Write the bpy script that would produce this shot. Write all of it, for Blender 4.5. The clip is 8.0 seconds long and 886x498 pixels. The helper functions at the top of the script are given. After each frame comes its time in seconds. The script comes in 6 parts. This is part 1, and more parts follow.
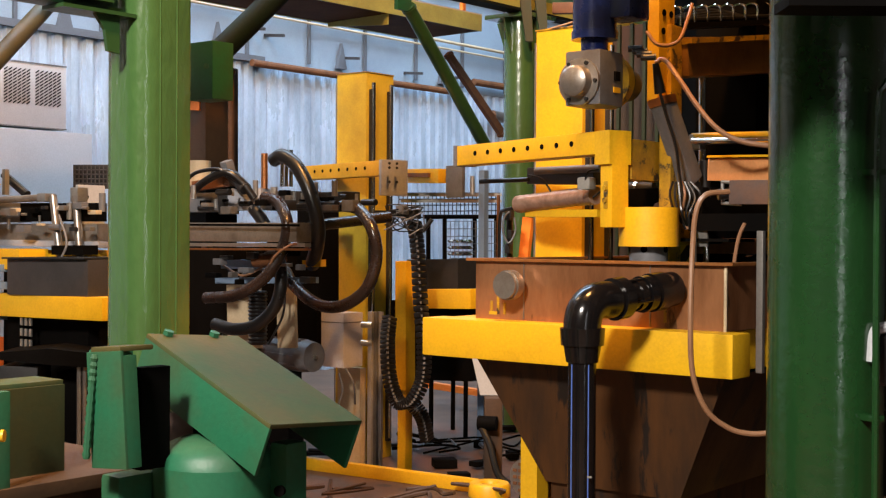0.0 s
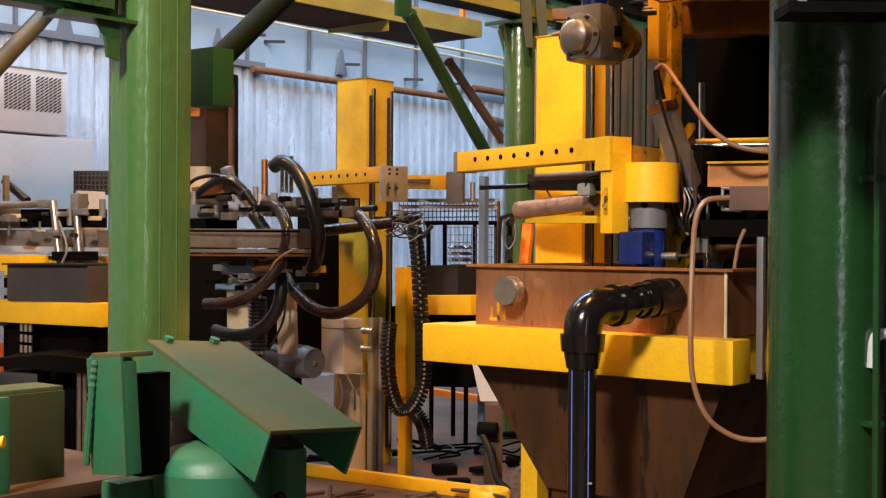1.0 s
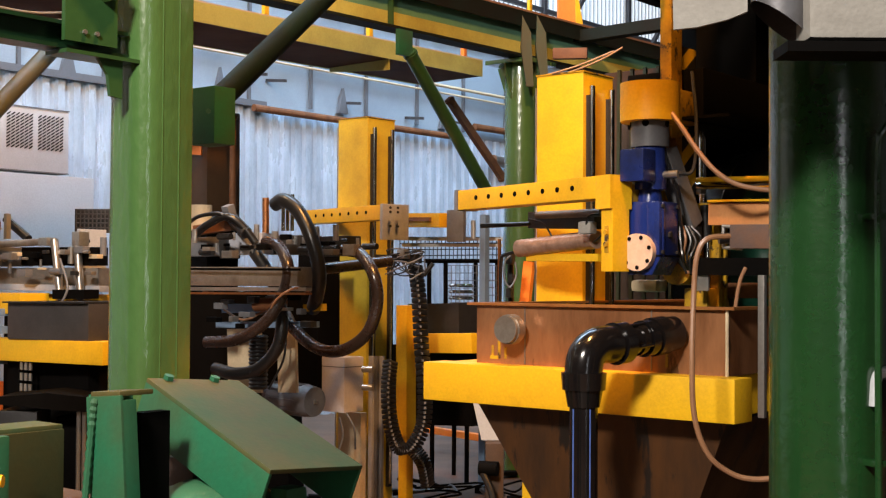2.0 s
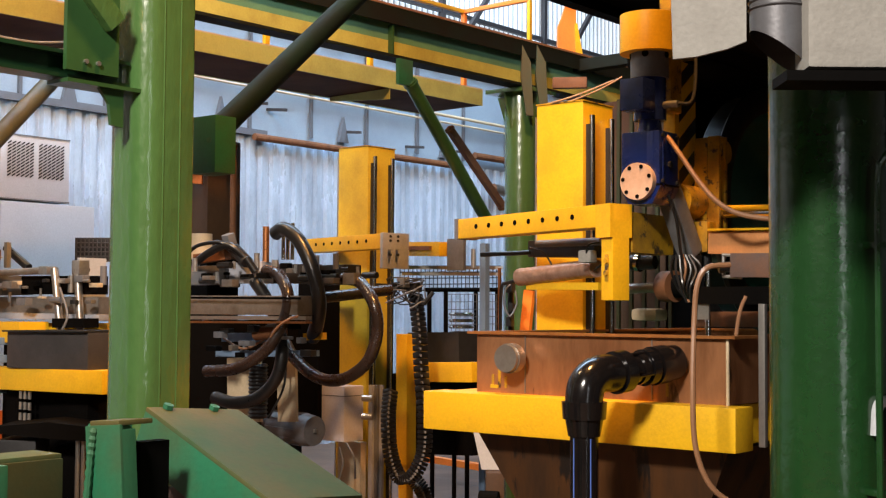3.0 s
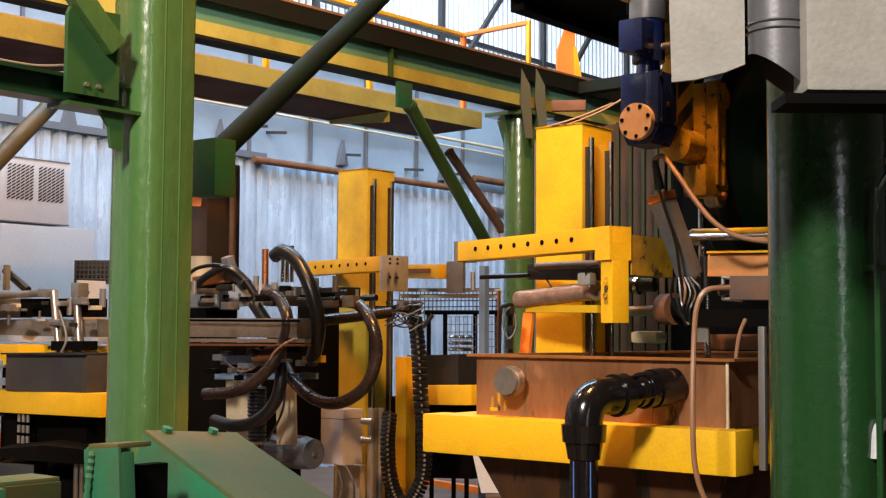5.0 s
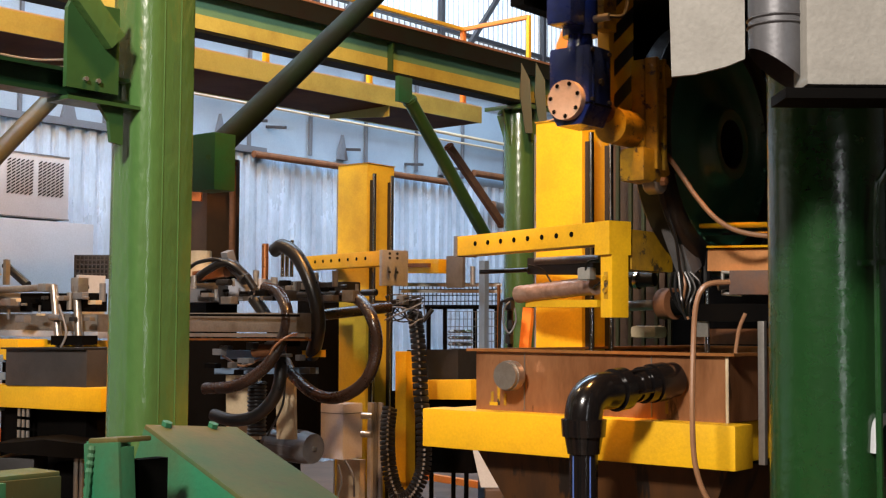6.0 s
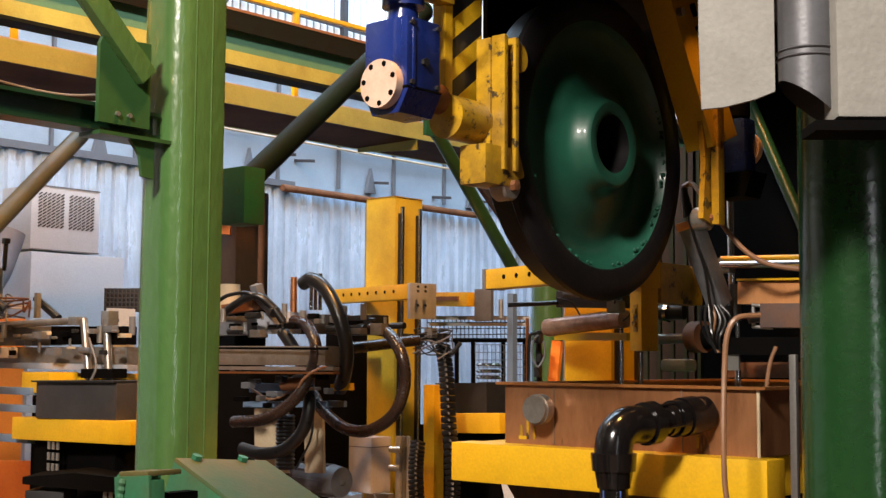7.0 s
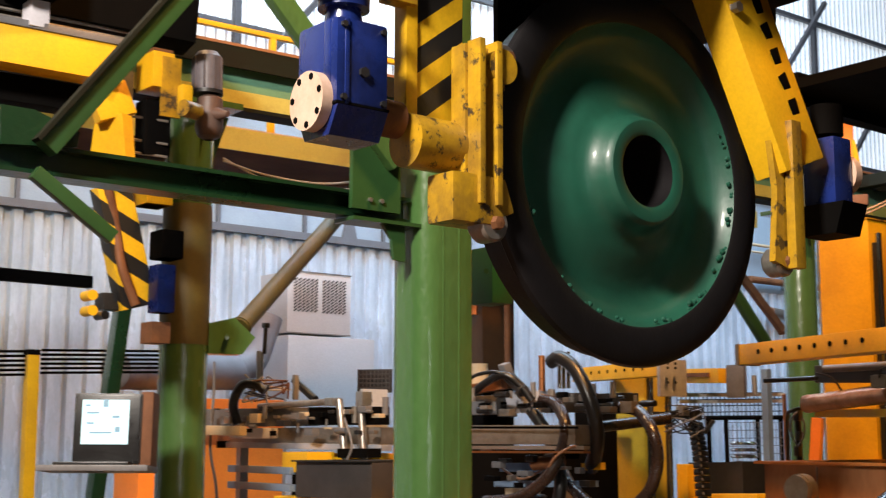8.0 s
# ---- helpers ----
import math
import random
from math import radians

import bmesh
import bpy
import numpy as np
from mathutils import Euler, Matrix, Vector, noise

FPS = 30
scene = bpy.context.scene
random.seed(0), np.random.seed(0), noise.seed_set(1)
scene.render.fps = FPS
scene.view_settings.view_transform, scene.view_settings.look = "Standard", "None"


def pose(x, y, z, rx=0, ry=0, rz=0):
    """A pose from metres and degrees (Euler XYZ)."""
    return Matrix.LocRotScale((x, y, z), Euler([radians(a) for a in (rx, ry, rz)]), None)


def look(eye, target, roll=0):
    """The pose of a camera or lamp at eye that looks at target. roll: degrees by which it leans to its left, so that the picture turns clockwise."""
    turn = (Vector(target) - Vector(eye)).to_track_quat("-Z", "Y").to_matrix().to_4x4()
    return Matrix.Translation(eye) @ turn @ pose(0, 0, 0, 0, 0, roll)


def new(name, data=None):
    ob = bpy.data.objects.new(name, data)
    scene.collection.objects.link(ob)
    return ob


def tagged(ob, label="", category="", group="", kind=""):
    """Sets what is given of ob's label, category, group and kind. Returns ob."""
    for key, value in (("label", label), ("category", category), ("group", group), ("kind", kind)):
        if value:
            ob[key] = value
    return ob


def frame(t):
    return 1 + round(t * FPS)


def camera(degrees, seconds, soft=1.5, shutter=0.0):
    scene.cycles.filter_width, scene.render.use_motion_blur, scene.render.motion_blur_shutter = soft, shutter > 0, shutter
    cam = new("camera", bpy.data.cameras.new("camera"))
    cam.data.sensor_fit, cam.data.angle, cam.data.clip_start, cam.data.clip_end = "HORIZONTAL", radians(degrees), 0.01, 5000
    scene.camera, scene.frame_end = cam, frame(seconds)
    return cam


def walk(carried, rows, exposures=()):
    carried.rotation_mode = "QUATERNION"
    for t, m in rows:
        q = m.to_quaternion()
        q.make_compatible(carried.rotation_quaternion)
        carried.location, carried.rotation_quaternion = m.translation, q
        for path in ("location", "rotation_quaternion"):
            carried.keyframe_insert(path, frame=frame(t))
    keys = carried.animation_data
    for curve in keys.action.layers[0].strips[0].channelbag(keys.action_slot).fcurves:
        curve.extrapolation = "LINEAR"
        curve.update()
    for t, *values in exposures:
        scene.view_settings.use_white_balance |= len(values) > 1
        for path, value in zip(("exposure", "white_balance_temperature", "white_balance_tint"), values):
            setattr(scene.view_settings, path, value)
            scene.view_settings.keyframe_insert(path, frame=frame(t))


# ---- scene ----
# ---- camera: stands still, tilts up, then pans to follow the wheel ----
cam = camera(38.0, 8.0, soft=1.25, shutter=0.2)
EYE = 1.35
VIEWS = [
    (0.0, 0.0, 0.0, -0.55, -0.35), (0.5, 0.0, -0.002, -0.471, -0.35), (1.0, 0.0, 0.007, -0.28, -0.355),
    (1.25, 0.0, 0.02, 0.1, -0.355), (1.5, 0.0, 0.032, 0.605, -0.355), (3.0, 0.0, 0.049, 2.699, -0.36), (3.5, 0.0, 0.056, 3.647, -0.358),
    (4.0, 0.0, 0.049, 4.024, -0.36), (4.5, 0.0, 0.029, 3.871, -0.35), (6.0, 0.0, 0.014, 3.466, -0.365),
    (6.5, 0.0, 0.08, 3.368, -0.362), (7.0, -0.0048, 1.233, 4.932, -0.39), (7.5, -0.0088, 5.923, 7.143, -0.412),
    (8.0, -0.0268, 12.059, 8.351, -0.137),
]
walk(cam, [(t, pose(x, 0, EYE, 90 + pitch, roll, yaw)) for t, x, yaw, pitch, roll in VIEWS])

# ---- directions of the hall: E1 to the right and nearer, E2 to the right and away ----
GRID = -39.0
G = pose(0, 0, 0, 0, 0, GRID)
E1, E2, UP = G.to_3x3() @ Vector((1, 0, 0)), G.to_3x3() @ Vector((0, 1, 0)), Vector((0, 0, 1))

# the crane girder runs a little more across than the walls
GDIR = pose(0, 0, 0, 0, 0, -41.3)
GE, GD = GDIR.to_3x3() @ Vector((1, 0, 0)), GDIR.to_3x3() @ Vector((0, 1, 0))

# ---- light ----
scene.view_settings.exposure = 0.07
world = bpy.data.worlds.new("sky")
scene.world = world
world.use_nodes = True
wn = world.node_tree.nodes
sky = wn.new("ShaderNodeTexSky")
sky.sky_type, sky.sun_disc, sky.sun_elevation, sky.sun_rotation = "NISHITA", False, radians(40), radians(200)
wn["Background"].inputs["Strength"].default_value = 0.15
world.node_tree.links.new(sky.outputs["Color"], wn["Background"].inputs["Color"])


def lamp(name, eye, target, size_x, size_y, power, colour):
    data = bpy.data.lights.new(name, "AREA")
    data.shape, data.size, data.size_y, data.energy, data.color = "RECTANGLE", size_x, size_y, power, colour
    ob = new(name, data)
    ob.matrix_basis = look(eye, target)
    return ob


WARM, SODIUM, DAY = (1.0, 0.86, 0.68), (1.0, 0.46, 0.13), (0.58, 0.78, 1.0)
# daylight from high windows and a tall gate behind the camera, sodium high-bay lamps, and added unseen lamps that
# brighten the far wall
lamp("window_light", (-2.2, -1.7, 5.3), (0.0, 4.6, 1.3), 0.9, 0.8, 900, (1.0, 0.90, 0.80))
lamp("gate_light", (2.3, -3.4, 2.4), (0.5, 3.0, 1.5), 0.22, 4.4, 34, (0.95, 0.97, 1.0))
lamp("high_bay_light", (0.3, 3.4, 6.6), (0.75, 5.8, 0.0), 0.5, 0.5, 600, SODIUM)
lamp("high_bay_light", (-3.2, 5.2, 6.4), (-2.6, 6.6, 0.6), 0.5, 0.5, 120, (1.0, 0.66, 0.36))
lamp("wall_fill_light", (-2.4, 8.6, 7.0), (-1.6, 11.8, 2.0), 7.0, 2.0, 1150, DAY)
lamp("wall_fill_light", (1.8, 12.2, 7.0), (1.6, 14.6, 2.5), 5.0, 2.0, 600, DAY)


# ---- materials ----
def mat(name, base, dark=None, rough=0.5, metal=0.0, scale=6.0, amount=0.5, fine=90.0, bump=0.15, spot=None, spot_at=0.62, coat=0.0, streak=1.0):
    """A surface with large stains, fine grain, optional worn spots and a light relief."""
    m = bpy.data.materials.new(name)
    m.use_nodes = True
    n, k = m.node_tree.nodes, m.node_tree.links
    b = n["Principled BSDF"]
    co = n.new("ShaderNodeTexCoord")
    info = n.new("ShaderNodeObjectInfo")
    shift = n.new("ShaderNodeVectorMath")
    k.new(co.outputs["Object"], shift.inputs[0]), k.new(info.outputs["Random"], shift.inputs[1])
    spread = n.new("ShaderNodeVectorMath")
    spread.operation, spread.inputs[1].default_value = "MULTIPLY", (1, 1, streak)
    k.new(shift.outputs[0], spread.inputs[0])
    big, small = n.new("ShaderNodeTexNoise"), n.new("ShaderNodeTexNoise")
    big.inputs["Scale"].default_value, big.inputs["Detail"].default_value, big.inputs["Roughness"].default_value = scale, 6, 0.65
    small.inputs["Scale"].default_value, small.inputs["Detail"].default_value = fine, 3
    for t in (big, small):
        k.new(spread.outputs[0], t.inputs["Vector"])
    ramp = n.new("ShaderNodeMapRange")
    ramp.inputs["From Min"].default_value, ramp.inputs["From Max"].default_value = 0.42, 0.75
    ramp.inputs["To Max"].default_value = amount
    k.new(big.outputs["Fac"], ramp.inputs["Value"])
    mix = n.new("ShaderNodeMix")
    mix.data_type = "RGBA"
    dark = dark or tuple(c * 0.4 for c in base)
    mix.inputs["A"].default_value, mix.inputs["B"].default_value = (*base, 1), (*dark, 1)
    k.new(ramp.outputs["Result"], mix.inputs["Factor"])
    colour = mix.outputs["Result"]
    grain = n.new("ShaderNodeMix")
    grain.data_type, grain.blend_type = "RGBA", "MULTIPLY"
    grain.inputs["Factor"].default_value = 0.25
    k.new(colour, grain.inputs["A"]), k.new(small.outputs["Fac"], grain.inputs["B"])
    colour = grain.outputs["Result"]
    if spot:
        s = n.new("ShaderNodeTexNoise")
        s.inputs["Scale"].default_value, s.inputs["Detail"].default_value, s.inputs["Roughness"].default_value = scale * 2.3, 8, 0.7
        k.new(spread.outputs[0], s.inputs["Vector"])
        r = n.new("ShaderNodeMapRange")
        r.inputs["From Min"].default_value, r.inputs["From Max"].default_value = spot_at, spot_at + 0.05
        k.new(s.outputs["Fac"], r.inputs["Value"])
        over = n.new("ShaderNodeMix")
        over.data_type = "RGBA"
        over.inputs["B"].default_value = (*spot, 1)
        k.new(r.outputs["Result"], over.inputs["Factor"]), k.new(colour, over.inputs["A"])
        colour = over.outputs["Result"]
    k.new(colour, b.inputs["Base Color"])
    rr = n.new("ShaderNodeMapRange")
    rr.inputs["To Min"].default_value, rr.inputs["To Max"].default_value = max(0.03, rough - 0.12), min(1, rough + 0.15)
    k.new(big.outputs["Fac"], rr.inputs["Value"]), k.new(rr.outputs["Result"], b.inputs["Roughness"])
    b.inputs["Metallic"].default_value, b.inputs["Coat Weight"].default_value = metal, coat
    if bump:
        bp = n.new("ShaderNodeBump")
        bp.inputs["Strength"].default_value, bp.inputs["Distance"].default_value = bump, 0.004
        k.new(small.outputs["Fac"], bp.inputs["Height"]), k.new(bp.outputs["Normal"], b.inputs["Normal"]), k.new(bp.outputs["Normal"], b.inputs["Coat Normal"])
        b.inputs["Coat Roughness"].default_value = 0.12
    return m


def glow(name, colour, strength):
    m = bpy.data.materials.new(name)
    m.use_nodes = True
    b = m.node_tree.nodes["Principled BSDF"]
    b.inputs["Base Color"].default_value, b.inputs["Emission Color"].default_value = (*colour, 1), (*colour, 1)
    b.inputs["Emission Strength"].default_value = strength
    return m


def striped(name, one, two, pitch, axis, rough=0.45):
    """Hazard stripes painted across a plate, worn at places."""
    m = mat(name, one, rough=rough, amount=0.35, scale=9)
    n, k = m.node_tree.nodes, m.node_tree.links
    b = n["Principled BSDF"]
    src = b.inputs["Base Color"].links[0].from_socket
    co = n.new("ShaderNodeTexCoord")
    dot = n.new("ShaderNodeVectorMath")
    dot.operation = "DOT_PRODUCT"
    dot.inputs[1].default_value = [a / pitch for a in axis]
    k.new(co.outputs["Object"], dot.inputs[0])
    fr = n.new("ShaderNodeMath")
    fr.operation = "FRACT"
    k.new(dot.outputs["Value"], fr.inputs[0])
    gt = n.new("ShaderNodeMath")
    gt.operation, gt.inputs[1].default_value = "GREATER_THAN", 0.5
    k.new(fr.outputs[0], gt.inputs[0])
    mx = n.new("ShaderNodeMix")
    mx.data_type = "RGBA"
    mx.inputs["B"].default_value = (*two, 1)
    k.new(gt.outputs[0], mx.inputs["Factor"]), k.new(src, mx.inputs["A"]), k.new(mx.outputs["Result"], b.inputs["Base Color"])
    return m


YEL, OCHRE = (0.80, 0.45, 0.010), (0.50, 0.49, 0.13)
yellow = mat("yellow paint", YEL, (0.50, 0.26, 0.01), 0.42, scale=3.5, amount=0.55, spot=(0.12, 0.07, 0.03), spot_at=0.70)
yellow_old = mat("dirty yellow paint", (0.52, 0.29, 0.014), (0.14, 0.075, 0.02), 0.32, scale=7, amount=1.0, spot=(0.045, 0.03, 0.018), spot_at=0.55)
yellow_beam = mat("faded yellow beam paint", OCHRE, (0.20, 0.15, 0.04), 0.55, scale=2.5, amount=0.7)
green = mat("gloss green column paint", (0.066, 0.152, 0.044), (0.062, 0.105, 0.028), 0.22, scale=2.0, amount=0.7, bump=0.75, fine=34, coat=1.0, streak=0.5)
green.node_tree.nodes["Principled BSDF"].inputs["Coat Roughness"].default_value = 0.2
green_mid = mat("green frame paint", (0.030, 0.088, 0.026), (0.02, 0.05, 0.016), 0.3, scale=2.5, amount=0.8, bump=0.25, fine=40, coat=0.2)
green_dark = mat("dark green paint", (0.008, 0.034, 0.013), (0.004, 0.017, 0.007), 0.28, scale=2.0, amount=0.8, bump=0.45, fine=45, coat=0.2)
green_column = mat("blackish green column paint", (0.011, 0.050, 0.013), (0.008, 0.032, 0.010), 0.24, scale=2.0, amount=0.8, bump=0.32, fine=45, coat=0.45)
green_mach = mat("machine green paint", (0.014, 0.128, 0.060), (0.05, 0.06, 0.02), 0.50, scale=3.2, amount=0.8, spot=(0.13, 0.12, 0.05), spot_at=0.68)
green_dust = mat("dusty green paint", (0.082, 0.066, 0.014), (0.012, 0.078, 0.032), 0.65, scale=3.0, amount=1.0, spot=(0.05, 0.05, 0.018), spot_at=0.60)
green_worn = mat("brown stained green paint", (0.045, 0.042, 0.014), (0.02, 0.045, 0.02), 0.45, scale=5, amount=0.8)
green_beam = mat("grey green girder paint", (0.12, 0.29, 0.20), (0.08, 0.17, 0.11), 0.5, scale=1.6, amount=0.7)
wheel_green = mat("wet green wheel paint", (0.013, 0.088, 0.054), (0.009, 0.055, 0.034), 0.42, scale=5, amount=0.6, bump=0.25, fine=30, coat=0.15)
wheel_steel = mat("dark wheel steel", (0.009, 0.008, 0.009), (0.005, 0.004, 0.004), 0.45, 0.0, scale=9, amount=0.8)
wheel_steel.node_tree.nodes["Principled BSDF"].inputs["Specular IOR Level"].default_value = 0.3
blue = mat("blue gear motor paint", (0.012, 0.028, 0.175), (0.003, 0.006, 0.03), 0.26, scale=6, amount=1.0, coat=0.3, spot=(0.16, 0.10, 0.07), spot_at=0.70)
grey = mat("grey machine paint", (0.15, 0.15, 0.16), (0.07, 0.065, 0.06), 0.45, scale=8, amount=0.7)
grey_dark = mat("dark grey metal", (0.035, 0.034, 0.035), (0.012, 0.012, 0.012), 0.4, 0.4, scale=8, amount=0.7)
light_grey = mat("light grey cabinet paint", (0.50, 0.52, 0.56), (0.36, 0.37, 0.40), 0.45, scale=1.5, amount=0.4)
alu = mat("machined aluminium", (0.52, 0.50, 0.47), (0.30, 0.28, 0.26), 0.32, 0.85, scale=12, amount=0.6)
steel = mat("bare steel", (0.42, 0.38, 0.34), (0.20, 0.16, 0.13), 0.35, 0.8, scale=10, amount=0.7)
chrome = mat("chromed rod", (0.75, 0.73, 0.70), (0.5, 0.48, 0.45), 0.14, 1.0, scale=12, amount=0.4, bump=0.03)
tank_steel = mat("stained stainless sheet", (0.42, 0.19, 0.085), (0.13, 0.042, 0.012), 0.34, 0.5, scale=4.5, amount=1.0, bump=0.08, spot=(0.10, 0.045, 0.018), spot_at=0.6, streak=0.3)
# dark orange takes the sodium light into the colour of the head beam
ochre_lit = mat("ochre paint with sodium light in its colour", (0.30, 0.135, 0.018), (0.10, 0.045, 0.012), 0.45, scale=5, amount=0.9)
rim_steel = mat("orange rim steel", (0.42, 0.17, 0.05), (0.20, 0.07, 0.02), 0.32, 0.4, scale=9, amount=0.8)
olive = mat("stained olive tube paint", (0.085, 0.064, 0.011), (0.040, 0.042, 0.010), 0.55, scale=4, amount=0.9)
lemon = mat("faded lemon paint", (0.66, 0.47, 0.035), (0.36, 0.24, 0.03), 0.45, scale=3.0, amount=0.8, spot=(0.10, 0.07, 0.03), spot_at=0.68)
rust = mat("rusty steel", (0.20, 0.075, 0.025), (0.08, 0.03, 0.012), 0.7, 0.1, scale=7, amount=0.8)
brown = mat("brown underside steel", (0.07, 0.034, 0.014), (0.03, 0.015, 0.008), 0.6, 0.1, scale=3, amount=0.8)
black = mat("black rubber", (0.009, 0.0085, 0.009), (0.005, 0.005, 0.005), 0.3, scale=20, amount=0.5, bump=0.1)
black_pe = mat("glossy black plastic pipe", (0.006, 0.0055, 0.006), (0.014, 0.009, 0.006), 0.16, scale=9, amount=0.6, bump=0.05)
# near black for black parts, and for shade painted into gaps and voids
flat_black = mat("flat black", (0.0028, 0.0024, 0.0022), (0.0012, 0.0012, 0.0012), 0.75, scale=6, amount=0.5)
flat_black.node_tree.nodes["Principled BSDF"].inputs["Specular IOR Level"].default_value = 0.05
brace_green = mat("matt dark green paint", (0.004, 0.013, 0.008), (0.005, 0.005, 0.006), 0.7, scale=4, amount=0.9, bump=0.05)
brace_green.node_tree.nodes["Principled BSDF"].inputs["Specular IOR Level"].default_value = 0.08
# dark green that carries the shade of the girder flanges
girder_dark = mat("dark green for shaded flanges and dark beams", (0.010, 0.013, 0.009), (0.012, 0.007, 0.004), 0.7, scale=3, amount=0.9)
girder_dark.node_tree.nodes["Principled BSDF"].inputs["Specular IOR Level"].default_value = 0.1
duct_zinc = mat("dull zinc duct sheet", (0.13, 0.13, 0.14), (0.07, 0.065, 0.065), 0.42, 0.5, scale=5, amount=0.8, bump=0.1)
# hopper sheet: streaks, and a base darkened for the shade below the channel
hopper_steel = mat("streaked brown sheet darkened for shade", (0.085, 0.034, 0.010), (0.014, 0.009, 0.006), 0.42, 0.2, scale=4.5, amount=1.0, bump=0.08, spot=(0.012, 0.008, 0.006), spot_at=0.56, streak=0.22)
zinc_dark = mat("lilac grey motor paint", (0.14, 0.125, 0.14), (0.07, 0.055, 0.055), 0.45, scale=8, amount=0.8)
brown_grey = mat("brown stained casting", (0.10, 0.065, 0.055), (0.16, 0.07, 0.035), 0.5, scale=9, amount=0.8)
brown_under = mat("matt brown underside", (0.10, 0.043, 0.014), (0.04, 0.016, 0.007), 0.8, scale=2.2, amount=0.9)
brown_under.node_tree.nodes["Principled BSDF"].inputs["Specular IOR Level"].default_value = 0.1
duct_grey = mat("dull grey duct sheet", (0.20, 0.19, 0.21), (0.12, 0.11, 0.115), 0.6, scale=3, amount=0.7)
copper = mat("copper", (0.60, 0.25, 0.10), (0.35, 0.13, 0.05), 0.3, 0.9, scale=15, amount=0.5)
rust_hose = mat("brown tinted hose rubber", (0.024, 0.014, 0.011), (0.010, 0.008, 0.007), 0.26, scale=9, amount=0.7, bump=0.1)
cable = mat("tan cable sheath", (0.30, 0.15, 0.075), (0.18, 0.08, 0.04), 0.4, scale=20, amount=0.5, bump=0.05)
cream = mat("cream lacquer", (0.62, 0.50, 0.33), (0.40, 0.28, 0.16), 0.5, scale=5, amount=0.6)
foil = mat("crumpled foil wrap", (0.55, 0.36, 0.27), (0.30, 0.17, 0.11), 0.34, 0.6, scale=22, amount=0.8, bump=0.9, fine=45)
white_cloth = mat("off white sheet", (0.27, 0.26, 0.235), (0.17, 0.16, 0.14), 0.7, scale=6, amount=0.6, bump=0.3)
orange = mat("orange cabinet paint", (0.85, 0.24, 0.03), (0.55, 0.15, 0.02), 0.45, scale=2, amount=0.5)
blue_stripe = mat("blue stripe", (0.10, 0.18, 0.55), (0.06, 0.1, 0.3), 0.3)
blue_grey = mat("blue grey post paint", (0.16, 0.24, 0.36), (0.10, 0.14, 0.2), 0.5)
wall_paint = mat("white corrugated sheet", (0.54, 0.65, 0.78), (0.27, 0.335, 0.42), 0.28, 0.15, scale=3.2, amount=0.9, bump=0.05, streak=0.3)
wall_upper = mat("blue grey wall panel", (0.29, 0.37, 0.45), (0.18, 0.22, 0.28), 0.55, scale=0.8, amount=0.7)
tank_grey = mat("brownish grey tank sheet", (0.060, 0.052, 0.050), (0.03, 0.026, 0.026), 0.45, 0.2, scale=5, amount=0.7)
zinc = mat("zinc grey machine paint", (0.40, 0.41, 0.46), (0.24, 0.245, 0.27), 0.38, 0.15, scale=8, amount=0.7)
lilac_white = mat("off white box paint", (0.74, 0.72, 0.78), (0.58, 0.55, 0.58), 0.45, scale=4, amount=0.5)
wall_trim = mat("grey blue bracket paint", (0.12, 0.13, 0.15), (0.07, 0.075, 0.085), 0.5, scale=3)
dark_trim = mat("dark trim", (0.035, 0.032, 0.035), (0.02, 0.02, 0.02), 0.5)
concrete = mat("oily concrete floor", (0.13, 0.065, 0.032), (0.026, 0.016, 0.010), 0.56, scale=1.1, amount=0.95, fine=60, bump=0.3, spot=(0.02, 0.016, 0.014), spot_at=0.6)
roof_mat = mat("dark roof sheet", (0.04, 0.04, 0.042), (0.05, 0.05, 0.05), 0.7, scale=1)
closing_wall = mat("dark panel wall", (0.055, 0.055, 0.055), (0.03, 0.03, 0.03), 0.6, scale=0.8)
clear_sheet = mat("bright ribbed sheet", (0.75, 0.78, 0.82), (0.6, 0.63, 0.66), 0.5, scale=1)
hazard = striped("black and yellow hazard stripes", (0.80, 0.47, 0.012), (0.012, 0.011, 0.010), 0.125, (0, -0.75, 1.0))
hazard_low = striped("worn hazard stripes", (0.80, 0.47, 0.012), (0.012, 0.011, 0.010), 0.15, (0.75, 0, 1.0))
peach = mat("peach orange beam paint", (0.72, 0.33, 0.13), (0.50, 0.20, 0.07), 0.45, scale=6, amount=0.6)
skin = mat("peach flange paint", (0.72, 0.50, 0.38), (0.5, 0.3, 0.2), 0.45, scale=12, amount=0.5)
screen_glow = glow("lit monitor screen", (0.50, 0.78, 0.88), 0.55)
window_dash = glow("screen grey", (0.16, 0.30, 0.42), 0.3)


# ---- mesh helpers ----
def B():
    return bmesh.new()


def box(bm, size, m=None, bevel=0.0):
    """A box of that size, centred on the pose m."""
    m = m or Matrix()
    r = bmesh.ops.create_cube(bm, size=1.0, matrix=m @ Matrix.Diagonal((*size, 1)))
    if bevel:
        edges = list({e for v in r["verts"] for e in v.link_edges})
        bmesh.ops.bevel(bm, geom=edges, offset=bevel, segments=2, affect="EDGES", profile=0.7)
    return bm


def gpose(p, rx=0, ry=0, rz=0):
    """A pose at p, turned with the hall's grid."""
    return Matrix.Translation(p) @ G @ pose(0, 0, 0, rx, ry, rz)


